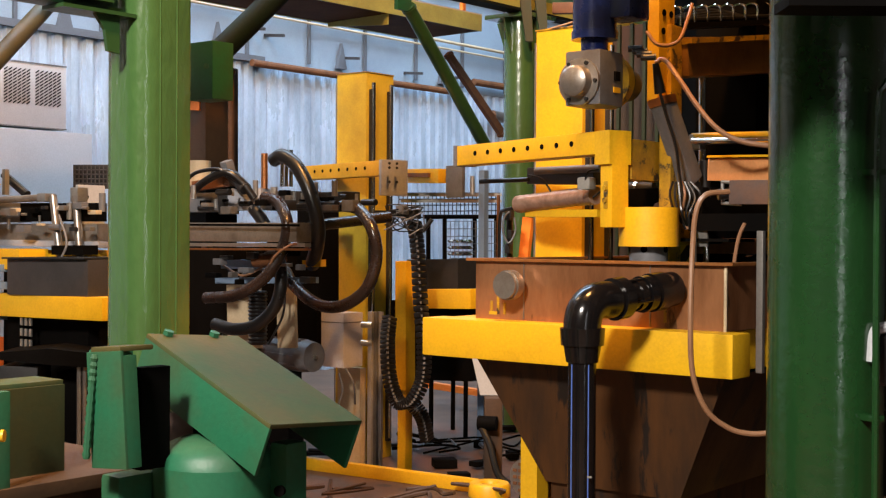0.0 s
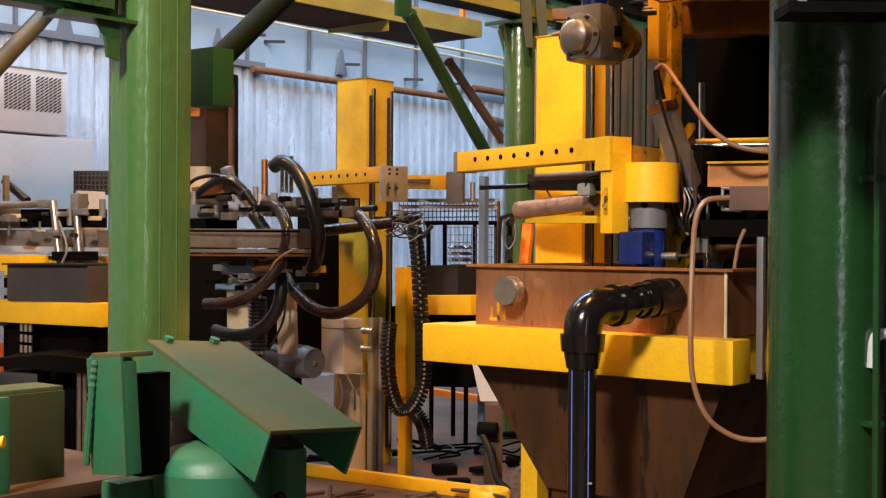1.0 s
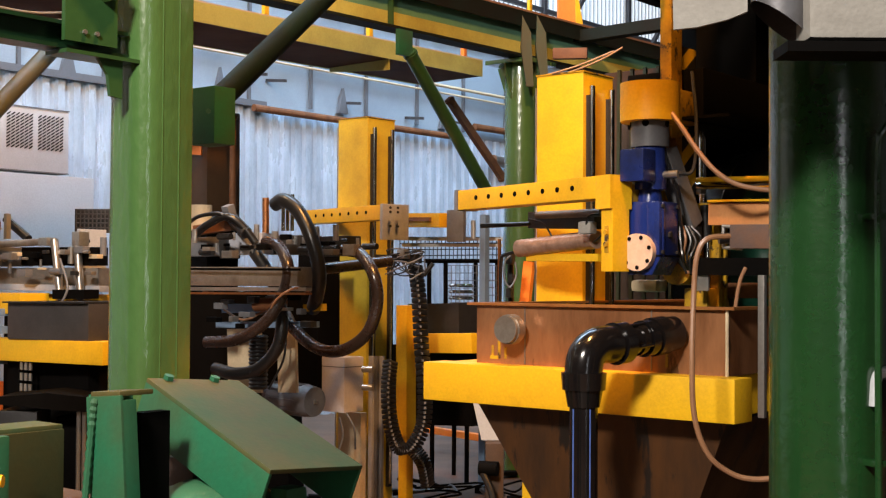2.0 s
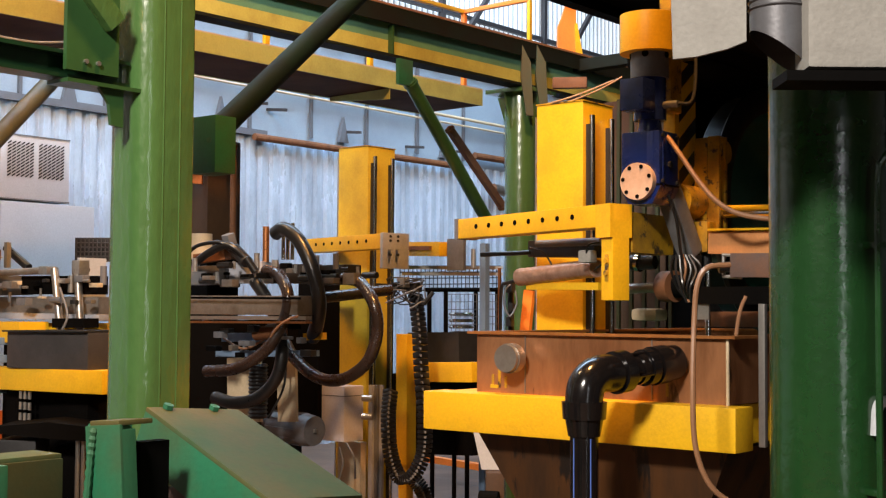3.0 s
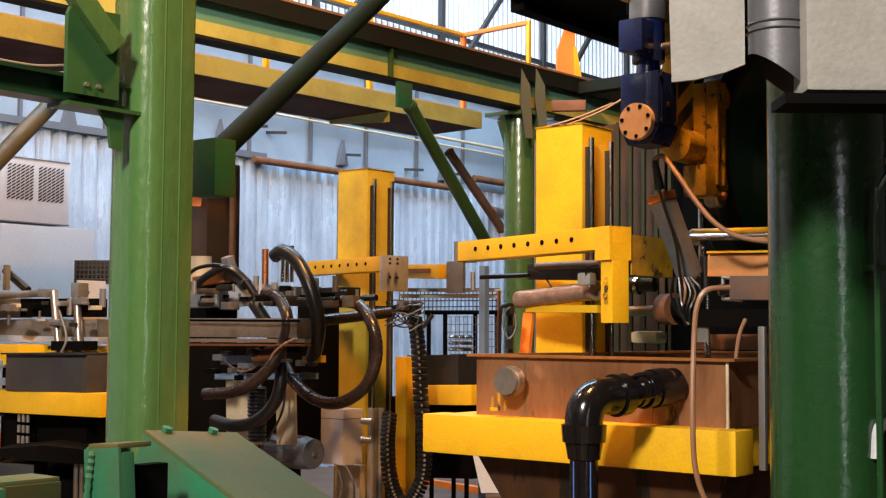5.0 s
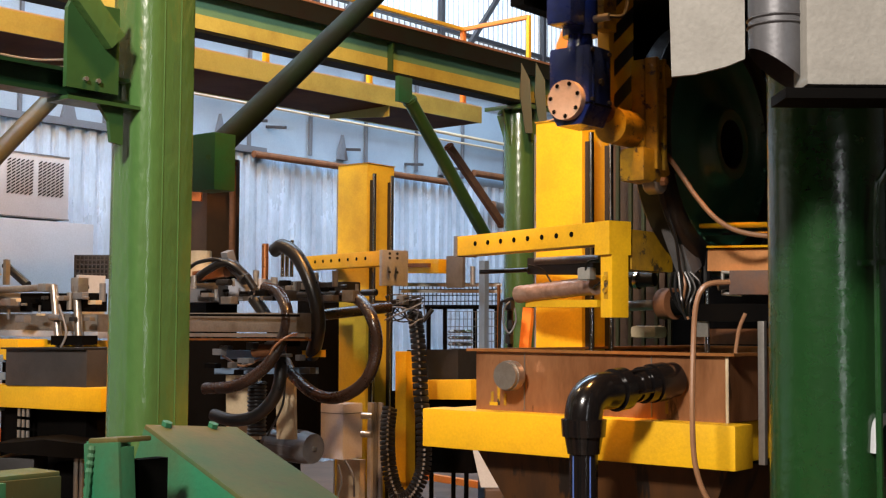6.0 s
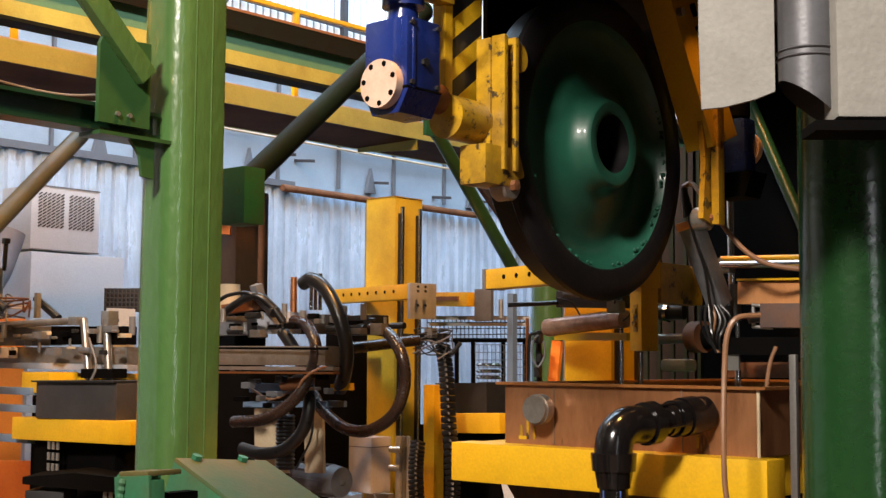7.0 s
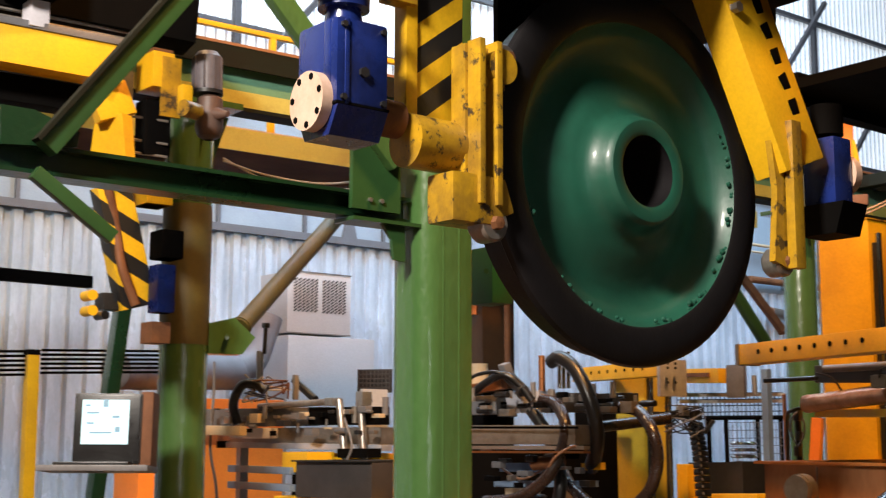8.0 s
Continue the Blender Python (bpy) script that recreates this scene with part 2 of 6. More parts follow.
def rod(bm, a, b, r, seg=14, r2=None, caps=True):
    a, b = Vector(a), Vector(b)
    q = (b - a).to_track_quat("Z", "Y").to_matrix().to_4x4()
    bmesh.ops.create_cone(bm, cap_ends=caps, segments=seg, radius1=r, radius2=r if r2 is None else r2, depth=(b - a).length,
                          matrix=Matrix.Translation((a + b) / 2) @ q)
    return bm


def bar(bm, a, b, w, h, bevel=0.0, up=UP):
    """A straight bar of section w across and h upwards from a to b."""
    a, b = Vector(a), Vector(b)
    y = (b - a).normalized()
    x = y.cross(up).normalized()
    z = x.cross(y)
    m = Matrix((x, y, z)).transposed().to_4x4()
    return box(bm, (w, (b - a).length, h), Matrix.Translation((a + b) / 2) @ m, bevel)


def smooth_path(pts, steps=6):
    p = [Vector(q) for q in pts]
    p = [2 * p[0] - p[1], *p, 2 * p[-1] - p[-2]]
    out = []
    for i in range(1, len(p) - 2):
        for s in range(steps):
            t = s / steps
            out.append(0.5 * (2 * p[i] + (p[i + 1] - p[i - 1]) * t + (2 * p[i - 1] - 5 * p[i] + 4 * p[i + 1] - p[i + 2]) * t * t
                              + (3 * p[i] - p[i - 1] - 3 * p[i + 1] + p[i + 2]) * t ** 3))
    return out + [p[-2]]


def hose(bm, pts, r, seg=8, steps=6, ribs=0.0):
    path = smooth_path(pts, steps)
    rings, n = [], Vector((0.3, 0.2, 0.93)).normalized()
    for i, c in enumerate(path):
        d = (path[min(i + 1, len(path) - 1)] - path[max(i - 1, 0)]).normalized()
        n = (n - d * n.dot(d)).normalized()
        s = d.cross(n)
        rr = r * (1 + ribs * (i % 2))
        rings.append([bm.verts.new(c + rr * (math.cos(2 * math.pi * j / seg) * n + math.sin(2 * math.pi * j / seg) * s)) for j in range(seg)])
    for u, v in zip(rings, rings[1:]):
        for j in range(seg):
            bm.faces.new((u[j], u[(j + 1) % seg], v[(j + 1) % seg], v[j]))
    bm.faces.new(rings[0][::-1]), bm.faces.new(rings[-1])
    return bm


def lathe(bm, profile, m=None, seg=64):
    """Turns (along, radius) pairs round the local x axis."""
    m = m or Matrix()
    rings = []
    for a, r in profile:
        rings.append([bm.verts.new(m @ Vector((a, r * math.cos(2 * math.pi * j / seg), r * math.sin(2 * math.pi * j / seg)))) for j in range(seg)])
    for u, v in zip(rings, rings[1:]):
        for j in range(seg):
            bm.faces.new((u[j], u[(j + 1) % seg], v[(j + 1) % seg], v[j]))
    return bm


def prism(bm, outline, depth, m=None):
    """An outline in the local x-z plane, given depth along y."""
    m = m or Matrix()
    a = [bm.verts.new(m @ Vector((x, -depth / 2, z))) for x, z in outline]
    b = [bm.verts.new(m @ Vector((x, depth / 2, z))) for x, z in outline]
    n = len(a)
    bm.faces.new(a), bm.faces.new(b[::-1])
    for i in range(n):
        bm.faces.new((a[i], b[i], b[(i + 1) % n], a[(i + 1) % n]))
    return bm


def mesh_of(name, bm, material, smooth=False):
    bmesh.ops.recalc_face_normals(bm, faces=bm.faces)
    me = bpy.data.meshes.new(name)
    bm.to_mesh(me)
    bm.free()
    me.materials.append(material)
    if smooth:
        for p in me.polygons:
            p.use_smooth = True
        me.set_sharp_from_angle(angle=radians(35))
    return me


def part(name, bm, material, parent, label="", smooth=True):
    ob = new(name, mesh_of(name, bm, material, smooth))
    ob.parent = parent
    if parent.type == "EMPTY" and parent.parent is None:
        ob.matrix_parent_inverse = parent.matrix_basis.inverted()
    return tagged(ob, label)


def thing(name, place, label, category, group="", kind=""):
    ob = new(name)
    ob.empty_display_size = 0.1
    ob.matrix_basis = Matrix.Translation(place)
    return tagged(ob, label, category, group, kind)


def solid(name, bm, material, label, category="", kind="", group="", smooth=True):
    return tagged(new(name, mesh_of(name, bm, material, smooth)), label, category, group, kind)


def ibeam(bm, a, b, h, w, t=0.012):
    a, b = Vector(a), Vector(b)
    y = (b - a).normalized()
    x = y.cross(UP).normalized()
    m = Matrix.Translation((a + b) / 2) @ Matrix((x, y, x.cross(y))).transposed().to_4x4()
    half = [(t / 2, -h / 2 + t), (w / 2, -h / 2 + t), (w / 2, -h / 2), (-w / 2, -h / 2), (-w / 2, -h / 2 + t), (-t / 2, -h / 2 + t)]
    return prism(bm, half + [(-x0, -z0) for x0, z0 in half], (b - a).length, m)


def bolt_ring(make, name, centre, axis, ring, count, r, length, material, parent, start=0.0):
    """Single bolt heads round a centre."""
    axis = Vector(axis).normalized()
    q = axis.to_track_quat("Z", "Y").to_matrix()
    for i in range(count):
        w = start + 2 * math.pi * i / count
        c = Vector(centre) + q @ Vector((ring * math.cos(w), ring * math.sin(w), 0))
        make(name, rod(B(), c, c + axis * length, r, 6), material, parent)


# ---- floor, walls, roof ----
bm = B()
box(bm, (44, 44, 0.2), pose(0, 6, -0.1))
solid("floor", bm, concrete, "oily brown concrete factory floor", "floor", "structure", smooth=False)
bm = B()
box(bm, (44, 44, 0.15), pose(0, 6, 7.4))
solid("ceiling", bm, roof_mat, "dark sheet roof of the hall", "ceiling", "structure", smooth=False)

WALL = Vector((-2.02, 12.0, 0))  # a point of the far wall, which runs along E2
OUT = E1                         # its face looks along E1


def wall_at(s, z, out=0.0):
    return WALL + E2 * s + OUT * out + UP * z


def ribbed(bm, s0, s1, z0, z1, pitch, depth):
    prev, s = None, s0
    while s < s1:
        for ds, o in ((0, 0), (0.38, 0), (0.46, 1), (0.90, 1), (0.98, 0)):
            a, b = bm.verts.new(wall_at(s + ds * pitch, z0, o * depth)), bm.verts.new(wall_at(s + ds * pitch, z1, o * depth))
            if prev:
                bm.faces.new((prev[0], a, b, prev[1]))
            prev = (a, b)
        s += pitch
    return bm


wall = solid("wall_north", bar(B(), wall_at(-12, 1.5, -0.08), wall_at(12, 1.5, -0.08), 0.1, 3.0), wall_paint,
             "white corrugated sheet metal wall of the hall", "wall", "structure")
part("cladding", ribbed(B(), -12, 12, 0.0, 3.0, 0.15, 0.042), wall_paint, wall, smooth=False)
upper = solid("wall_upper", bar(B(), wall_at(-12, 3.55, -0.04), wall_at(12, 3.55, -0.04), 0.12, 1.1), wall_upper,
              "blue grey panel band above the corrugated wall", "wall", "structure")
bm = B()
bar(bm, wall_at(-12, 3.02, 0.06), wall_at(0.4, 3.02, 0.06), 0.05, 0.06)
solid("trim", bm, wall_trim, "dark steel trim rail along the wall", "trim", "structure")
for i in range(22):
    s = -8 + i * 0.82
    part("wall_post", bar(B(), wall_at(s, 3.05, 0.05), wall_at(s, 4.09, 0.05), 0.028, 0.03, up=E1), wall_trim, upper)
    if i % 2:
        part("bracket", prism(B(), [(-0.07, 0), (0.07, 0), (0, 0.26)], 0.04, Matrix.Translation(wall_at(s + 0.45, 3.05, 0.06)) @ pose(0, 0, 0, 0, 0, 90 + GRID)), wall_trim, upper)
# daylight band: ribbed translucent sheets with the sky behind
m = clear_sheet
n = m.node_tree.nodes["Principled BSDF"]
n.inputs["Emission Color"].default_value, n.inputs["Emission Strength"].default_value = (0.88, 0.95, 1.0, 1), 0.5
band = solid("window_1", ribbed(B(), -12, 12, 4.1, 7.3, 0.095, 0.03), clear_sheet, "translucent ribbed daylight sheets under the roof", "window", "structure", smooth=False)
# grey strips stand for the shading that the glowing ribs lose
bm = B()
for i in range(252):
    q = wall_at(-11.99 + i * 0.095 + 0.012, 5.7, 0.034)
    box(bm, (0.006, 0.020, 3.2), Matrix.Translation(q) @ G)
tagged(part("sheet_seams", bm, light_grey, band, "grey strips for the shading of the translucent ribs", smooth=False), "grey strips for the shading of the translucent ribs", kind="stuff")
for z in (4.12, 4.7, 5.5, 6.4):
    part("rail", bar(B(), wall_at(-12, z, 0.1), wall_at(12, z, 0.1), 0.05, 0.05), dark_trim, band)
for i in range(12):
    s = -11 + i * 2.0
    part("mullion", bar(B(), wall_at(s, 4.1, 0.12), wall_at(s, 7.3, 0.12), 0.06, 0.06, up=E1), dark_trim, band)
    part("brace", bar(B(), wall_at(s, 4.2, 0.3), wall_at(s + 2.0, 6.6, 0.3), 0.05, 0.05), dark_trim, band)
# plain walls that close the hall
for name, a, b in (("wall_south", (14, -6, 3.7), (-14, -6, 3.7)), ("wall_west", (-11, -6, 3.7), (-11, 12, 3.7)), ("wall_east", (12, 24, 3.7), (12, -6, 3.7))):
    solid(name, bar(B(), a, b, 0.2, 7.4), closing_wall, "plain grey panel wall of the hall", "wall", "structure", smooth=False)
# pipes along the wall
for z, s0, s1, r, mm in ((2.97, 0.2, 3.3, 0.035, rust), (3.12, 3.6, 7.5, 0.04, rust), (3.52, -1.0, 7.0, 0.018, cream), (3.44, -1.0, 7.0, 0.012, cream)):
    solid("wall_pipe", rod(B(), wall_at(s0, z, 0.12), wall_at(s1, z, 0.12), r, 10), mm, "long thin service pipe along the hall wall", "pipe")


sl = solid("pipe_silencer", rod(B(), wall_at(3.9, 2.76, 0.16), wall_at(4.75, 2.70, 0.16), 0.062, 20), steel, "stained steel silencer cylinder on the wall pipe", "pipe")
part("silencer_cap", rod(B(), wall_at(3.82, 2.766, 0.16), wall_at(3.9, 2.76, 0.16), 0.03, 16, 0.062), rust, sl)
for s, z in ((0.2, 3.30), (0.45, 3.27), (1.5, 3.17), (2.5, 3.12), (3.3, 3.15)):
    solid("wall_peg", bar(B(), wall_at(s, z, 0.0), wall_at(s + 0.05, z - 0.02, 0.24), 0.028, 0.028, 0.003), dark_trim, "short dark support arm on the wall", "bracket")


# ---- columns and girders of the steel frame ----
def round_column(place, r, top, material, label):
    t = thing("column", place, label, "column", "steel columns")
    p = Vector(place)
    part("shaft", rod(B(), p, p + UP * top, r, 48), material, t)
    part("base_plate", box(B(), (r * 3, r * 3, 0.02), Matrix.Translation(p + UP * 0.01) @ G), material, t)
    return t, p


def box_column(place, side, top, material, label):
    t = thing("column", place, label, "column", "steel columns")
    p = Vector(place)
    bm = box(B(), (side, side, top), Matrix.Translation(p + UP * top / 2) @ G)
    for front, r in ((True, 0.066), (False, 0.012)):
        edges = [e for e in bm.edges if abs((e.verts[0].co - e.verts[1].co).z) > top * 0.9
                 and ((e.verts[0].co - p).dot(E2) < -side * 0.49) == front and min((v.co - p).dot(E2) for v in e.verts) * (1 if front else -1) < 0]
        bmesh.ops.bevel(bm, geom=edges, offset=r, segments=8 if front else 2, affect="EDGES", profile=0.5)
    part("shaft", bm, material, t)
    for d in (0.042, -0.025):
        part("weld_seam", rod(B(), p + E1 * side / 2 + E2 * d, p + E1 * side / 2 + E2 * d + UP * top, 0.0025, 6), material, t)
    part("base_plate", box(B(), (side * 1.7, side * 1.7, 0.02), Matrix.Translation(p + UP * 0.01) @ G), material, t)
    return t, p


LC = Vector((-0.973, 4.21, 0))
left_col, lc = box_column(LC, 0.208, 7.3, green, "glossy green square steel column of the frame")
RC = Vector((0.900, 3.02, 0))
right_col, rc = round_column(RC, 0.134, 7.3, green_column, "thick dark green round steel column")
C2 = Vector((0.536, 9.1, 0))
col2, c2 = round_column(C2, 0.112, 2.88, green, "green round column under the crane girder")
C3 = Vector((-2.44, 5.56, 0))
col3, c3 = round_column(C3, 0.112, 2.88, green, "green round column with olive brown upper part")
part("brown_sleeve", rod(B(), c3 + UP * 1.77, c3 + UP * 2.42, 0.114, 48), olive, col3, "brown olive stained upper stretch")
for t, p in ((col2, c2), (col3, c3)):
    part("cap_plate", box(B(), (0.36, 0.36, 0.03), Matrix.Translation(p + UP * 2.892) @ G, 0.003), green, t)
    for a in (0, 1, 2, 3):
        part("gusset", prism(B(), [(0.1, 0), (0.2, 0), (0.1, -0.28)], 0.014, Matrix.Translation(p + UP * 2.876) @ pose(0, 0, 0, 0, 0, GRID + 90 * a)), green, t)
# conduit and grip on the dark column
cd = thing("conduit", (0.966, 2.860, 0.0), "dark green painted conduit beside the column", "conduit")
part("pipe", hose(B(), [(0.995, 2.860, 1.714), (0.978, 2.860, 1.690), (0.966, 2.860, 1.640), (0.964, 2.860, 1.381), (0.966, 2.860, 0.0)], 0.008), green_column, cd)
for z in (0.45, 0.95, 1.50):
    part("clamp", box(B(), (0.030, 0.055, 0.014), Matrix.Translation((0.962, 2.885, z)) @ pose(0, 0, 0, 0, 0, 25), 0.002), green_column, cd)
tc = thing("pendant_control", (0.995, 2.930, 1.072), "black and white hand control hanging at the column", "control")
part("body", box(B(), (0.06, 0.05, 0.12), gpose((0.996, 2.930, 1.077)), 0.015), black, tc)
part("handle", hose(B(), [(0.968, 2.900, 1.074), (0.975, 2.900, 1.138), (0.993, 2.900, 1.151), (1.022, 2.900, 1.149)], 0.013), light_grey, tc, "white plastic handle")

# green girder on the two columns, and the yellow crane beam beyond and below it
GZ = 2.91
ga, gb = C2 - GD * 8.6 + UP * GZ, C2 + GD * 2.4 + UP * GZ
gm = (ga + gb) / 2
gl = (gb - ga).length


def gbox(w, h, across, z, start=0.0, end=None):
    """A long bar of the girder: w across and h high, from start to end along it."""
    a = gl if end is None else end
    return box(B(), (w, a - start, h), Matrix.Translation(ga + GD * (a + start) / 2 + GE * across + UP * z) @ GDIR)


girder = solid("girder", gbox(0.014, 0.276, 0.095, 0.155), green_beam, "long grey green steel girder on columns", "girder", "structure", smooth=False)
# both flanges are coloured dark in place of shade
part("bottom_flange", gbox(0.13, 0.018, 0.085, 0.009), girder_dark, girder, "bottom flange, coloured dark for its shade", smooth=False)
part("top_flange", gbox(0.32, 0.022, 0.0, 0.301), girder_dark, girder, "top flange, coloured dark for its shade", smooth=False)
# added lip, its dark colour stands for shade under the top flange
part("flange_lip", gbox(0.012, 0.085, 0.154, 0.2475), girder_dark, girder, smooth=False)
# tan puts the light on the rusty edge into its colour
part("flange_edge", gbox(0.014, 0.014, 0.156, 0.319), cable, girder, "rusty flange edge in a lit tan colour", smooth=False)
part("crane_rail", gbox(0.07, 0.030, -0.02, 0.327), rust, girder, "rusty crane rail", smooth=False)
part("lower_band", gbox(0.004, 0.090, 0.104, 0.064), yellow_beam, girder, "yellowish lower band of the web", smooth=False)
for i in range(6):
    part("stiffener", box(B(), (0.042, 0.012, 0.18), Matrix.Translation(ga + GD * (0.85 + 1.57 * i) + GE * 0.126 + UP * 0.110) @ GDIR), green_mid, girder, smooth=False)
# faded yellow walkway channel beyond the girder
ybeam = solid("crane_beam", gbox(0.014, 0.120, -0.607, 0.050, 0.4, 8.9), yellow_beam, "faded yellow steel channel with brown underside", "girder", "structure", smooth=False)
part("channel_flange", gbox(0.06, 0.010, -0.63, 0.114, 0.4, 8.9), cream, ybeam, "pale upper edge", smooth=False)
part("underside", gbox(0.62, 0.012, -0.93, 0.000, 0.4, 8.9), brown_under, ybeam, "brown underside of the walkway", smooth=False)
part("far_channel", gbox(0.014, 0.120, -1.25, 0.050, 0.4, 8.9), yellow_beam, ybeam, smooth=False)
for i in range(5):
    q = ga + GD * (0.9 + 1.75 * i) - GE * 0.62
    part("cross_rib", prism(B(), [(0, 0), (-0.60, 0), (-0.60, -0.03), (-0.05, -0.075), (0, -0.075)], 0.012, Matrix.Translation(q - UP * 0.008) @ GDIR), yellow_beam, ybeam, smooth=False)
# guard rail on the walkway, turning back over the girder at its end
rz0, rz1 = GZ + 0.12, 3.588
kr = C2 + GD * 0.10 - GE * 0.62 + UP * rz1
rail = solid("guard_rail", bar(B(), kr - GD * 8.0, kr, 0.035, 0.028, 0.003), yellow, "yellow guard rail above the walkway channel", "railing")
part("end_rail", bar(B(), kr, kr + GE * 0.62, 0.035, 0.030, 0.003), orange, rail)
for s in (0.0, -1.0, -1.94, -2.9, -3.9, -4.9, -5.9, -6.9):
    q = kr + GD * s
    part("rail_post", bar(B(), Vector((q.x, q.y, rz0)), q, 0.034, 0.034, 0.003, up=GE), orange if s == 0.0 else yellow, rail)
q = kr + GE * 0.62
part("rail_post", bar(B(), Vector((q.x, q.y, GZ + 0.33)), q + UP * 0.012, 0.028, 0.028, 0.003, up=GE), yellow, rail)
rp = thing("orange_bracket", (0.903, 9.400, GZ + 0.31), "orange steel bracket plate standing on the girder", "bracket")
part("plate", prism(B(), [(-0.079, -0.13), (-0.079, 0.03), (-0.045, 0.12), (-0.020, 0.20), (0.060, 0.21), (0.060, -0.18), (0.0, -0.16)], 0.035, Matrix.Translation((0.903, 9.450, 3.410)) @ pose(0, 0, 0, 0, 0, 10)), orange, rp)
part("rib_plate", prism(B(), [(0.052, 0.06), (0.068, 0.06), (0.115, -0.20), (0.060, -0.20)], 0.02, Matrix.Translation((0.903, 9.420, 3.410)) @ pose(0, 0, 0, 0, 0, 10)), yellow, rp)
part("top_tab", box(B(), (0.11, 0.08, 0.02), Matrix.Translation((0.905, 9.440, 3.632)) @ pose(0, 0, 0, 0, 12, 10), 0.004), rust, rp)
solid("end_beam", bar(B(), (0.960, 9.45, 3.150), (2.05, 8.53, 3.160), 0.10, 0.085, 0.003), girder_dark, "dark steel cross beam at the end of the girder", "beam", smooth=False)
solid("stub_channel", bar(B(), (0.757, 9.0, 2.948), (0.992, 8.95, 2.944), 0.06, 0.075, 0.004), rust, "short red brown steel channel under the girder", "beam")
for pts in ([(0.636, 8.600, 2.704), (0.845, 8.600, 2.759), (1.036, 8.600, 2.837), (1.188, 8.600, 2.923)], [(0.655, 8.600, 2.727), (0.883, 8.600, 2.797), (1.131, 8.600, 2.899)]):
    solid("signal_cable", hose(B(), pts, 0.007, 6), cable, "thin tan cable slung under the girder end", "cable")

# tie beam of the near frame with its braces
beam_r = Vector((-1.048, 4.120, 2.095))
beam_l = beam_r - E2 * 3.2
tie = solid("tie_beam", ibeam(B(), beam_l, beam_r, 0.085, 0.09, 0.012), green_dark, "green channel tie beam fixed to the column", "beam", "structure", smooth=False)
part("bolt_plate", prism(B(), [(-0.222, -0.02), (-0.03, -0.02), (-0.03, 0.256), (-0.21, 0.250), (-0.222, 0.225)], 0.018, Matrix.Translation(beam_r + E1 * 0.06 - E2 * 0.03) @ pose(0, 0, 0, 0, 0, GRID + 90)), green_mid, tie, "green gusset plate", smooth=False)
part("ledge", box(B(), (0.11, 0.30, 0.012), Matrix.Translation(beam_r - UP * 0.052 - E2 * 0.10 + E1 * 0.02) @ G), green_mid, tie, smooth=False)
for d in (-0.184, -0.139):
    part("bolt", rod(B(), beam_r + E2 * d + E1 * 0.068 + UP * 0.012, beam_r + E2 * d + E1 * 0.078 + UP * 0.012, 0.008, 6), alu, tie)
part("knee_plate", prism(B(), [(-0.03, 0), (-0.125, 0), (-0.085, -0.05), (-0.075, -0.115), (-0.03, -0.12)], 0.014, Matrix.Translation(beam_r - UP * 0.055 + E1 * 0.05) @ pose(0, 0, 0, 0, 0, GRID + 90)), green_mid, tie, smooth=False)
part("brace", bar(B(), (-1.040, 4.000, 2.235), (-1.345, 3.625, 2.720), 0.045, 0.070, 0.004), green, tie)
part("brace", bar(B(), (-1.785, 3.085, 2.120), (-1.525, 3.405, 2.665), 0.055, 0.065, 0.004), green_mid, tie)
# dark bar painted as the shaded side of the brace
part("brace_flange", bar(B(), Vector((-1.785, 3.085, 2.120)) - E2 * 0.030 + UP * 0.012 + E1 * 0.02, Vector((-1.525, 3.405, 2.665)) - E2 * 0.030 + UP * 0.012 + E1 * 0.02, 0.045, 0.012), girder_dark, tie, "brace flange coloured dark as its shaded side")
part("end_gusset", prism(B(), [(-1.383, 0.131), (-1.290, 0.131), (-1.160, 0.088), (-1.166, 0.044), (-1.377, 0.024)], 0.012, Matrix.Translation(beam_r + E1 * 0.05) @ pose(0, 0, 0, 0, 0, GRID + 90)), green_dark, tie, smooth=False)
part("brace", bar(B(), (-1.800, 3.065, 2.050), (-1.655, 3.245, 1.895), 0.03, 0.040, 0.003), green_mid, tie)
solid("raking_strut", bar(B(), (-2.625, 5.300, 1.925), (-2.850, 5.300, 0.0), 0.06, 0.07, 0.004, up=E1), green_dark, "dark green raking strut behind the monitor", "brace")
# braces that reach to the columns
bt_tube = solid("brace_tube", rod(B(), (-0.855, 4.720, 1.989), (-0.235, 6.000, 3.009), 0.046, 28), brace_green, "thick dark green diagonal brace tube", "brace")
bt_a, bt_b = Vector((-0.855, 4.720, 1.989)), Vector((-0.235, 6.000, 3.009))
for q, e in ((bt_a, bt_b), (bt_b, bt_a)):
    part("end_collar", rod(B(), q + (e - q).normalized() * 0.012, q + (e - q).normalized() * 0.026, 0.052, 24), brace_green, bt_tube)
gb1 = thing("brace_shoe", (-0.853, 4.700, 1.941), "green welded shoe box of the diagonal brace", "bracket")
part("shoe", box(B(), (0.13, 0.10, 0.21), gpose((-0.853, 4.720, 1.948)), 0.004), green_mach, gb1)
part("bolt", rod(B(), Vector((-0.849, 4.600, 1.954)), Vector((-0.842, 4.560, 1.949)), 0.010, 6), green_mach, gb1)
bt_tube = solid("brace_tube", rod(B(), (-0.226, 8.000, 2.777), (0.319, 8.750, 1.906), 0.043, 24), green_mid, "green diagonal brace tube of the girder", "brace")
bt_a, bt_b = Vector((-0.226, 8.000, 2.777)), Vector((0.319, 8.750, 1.906))
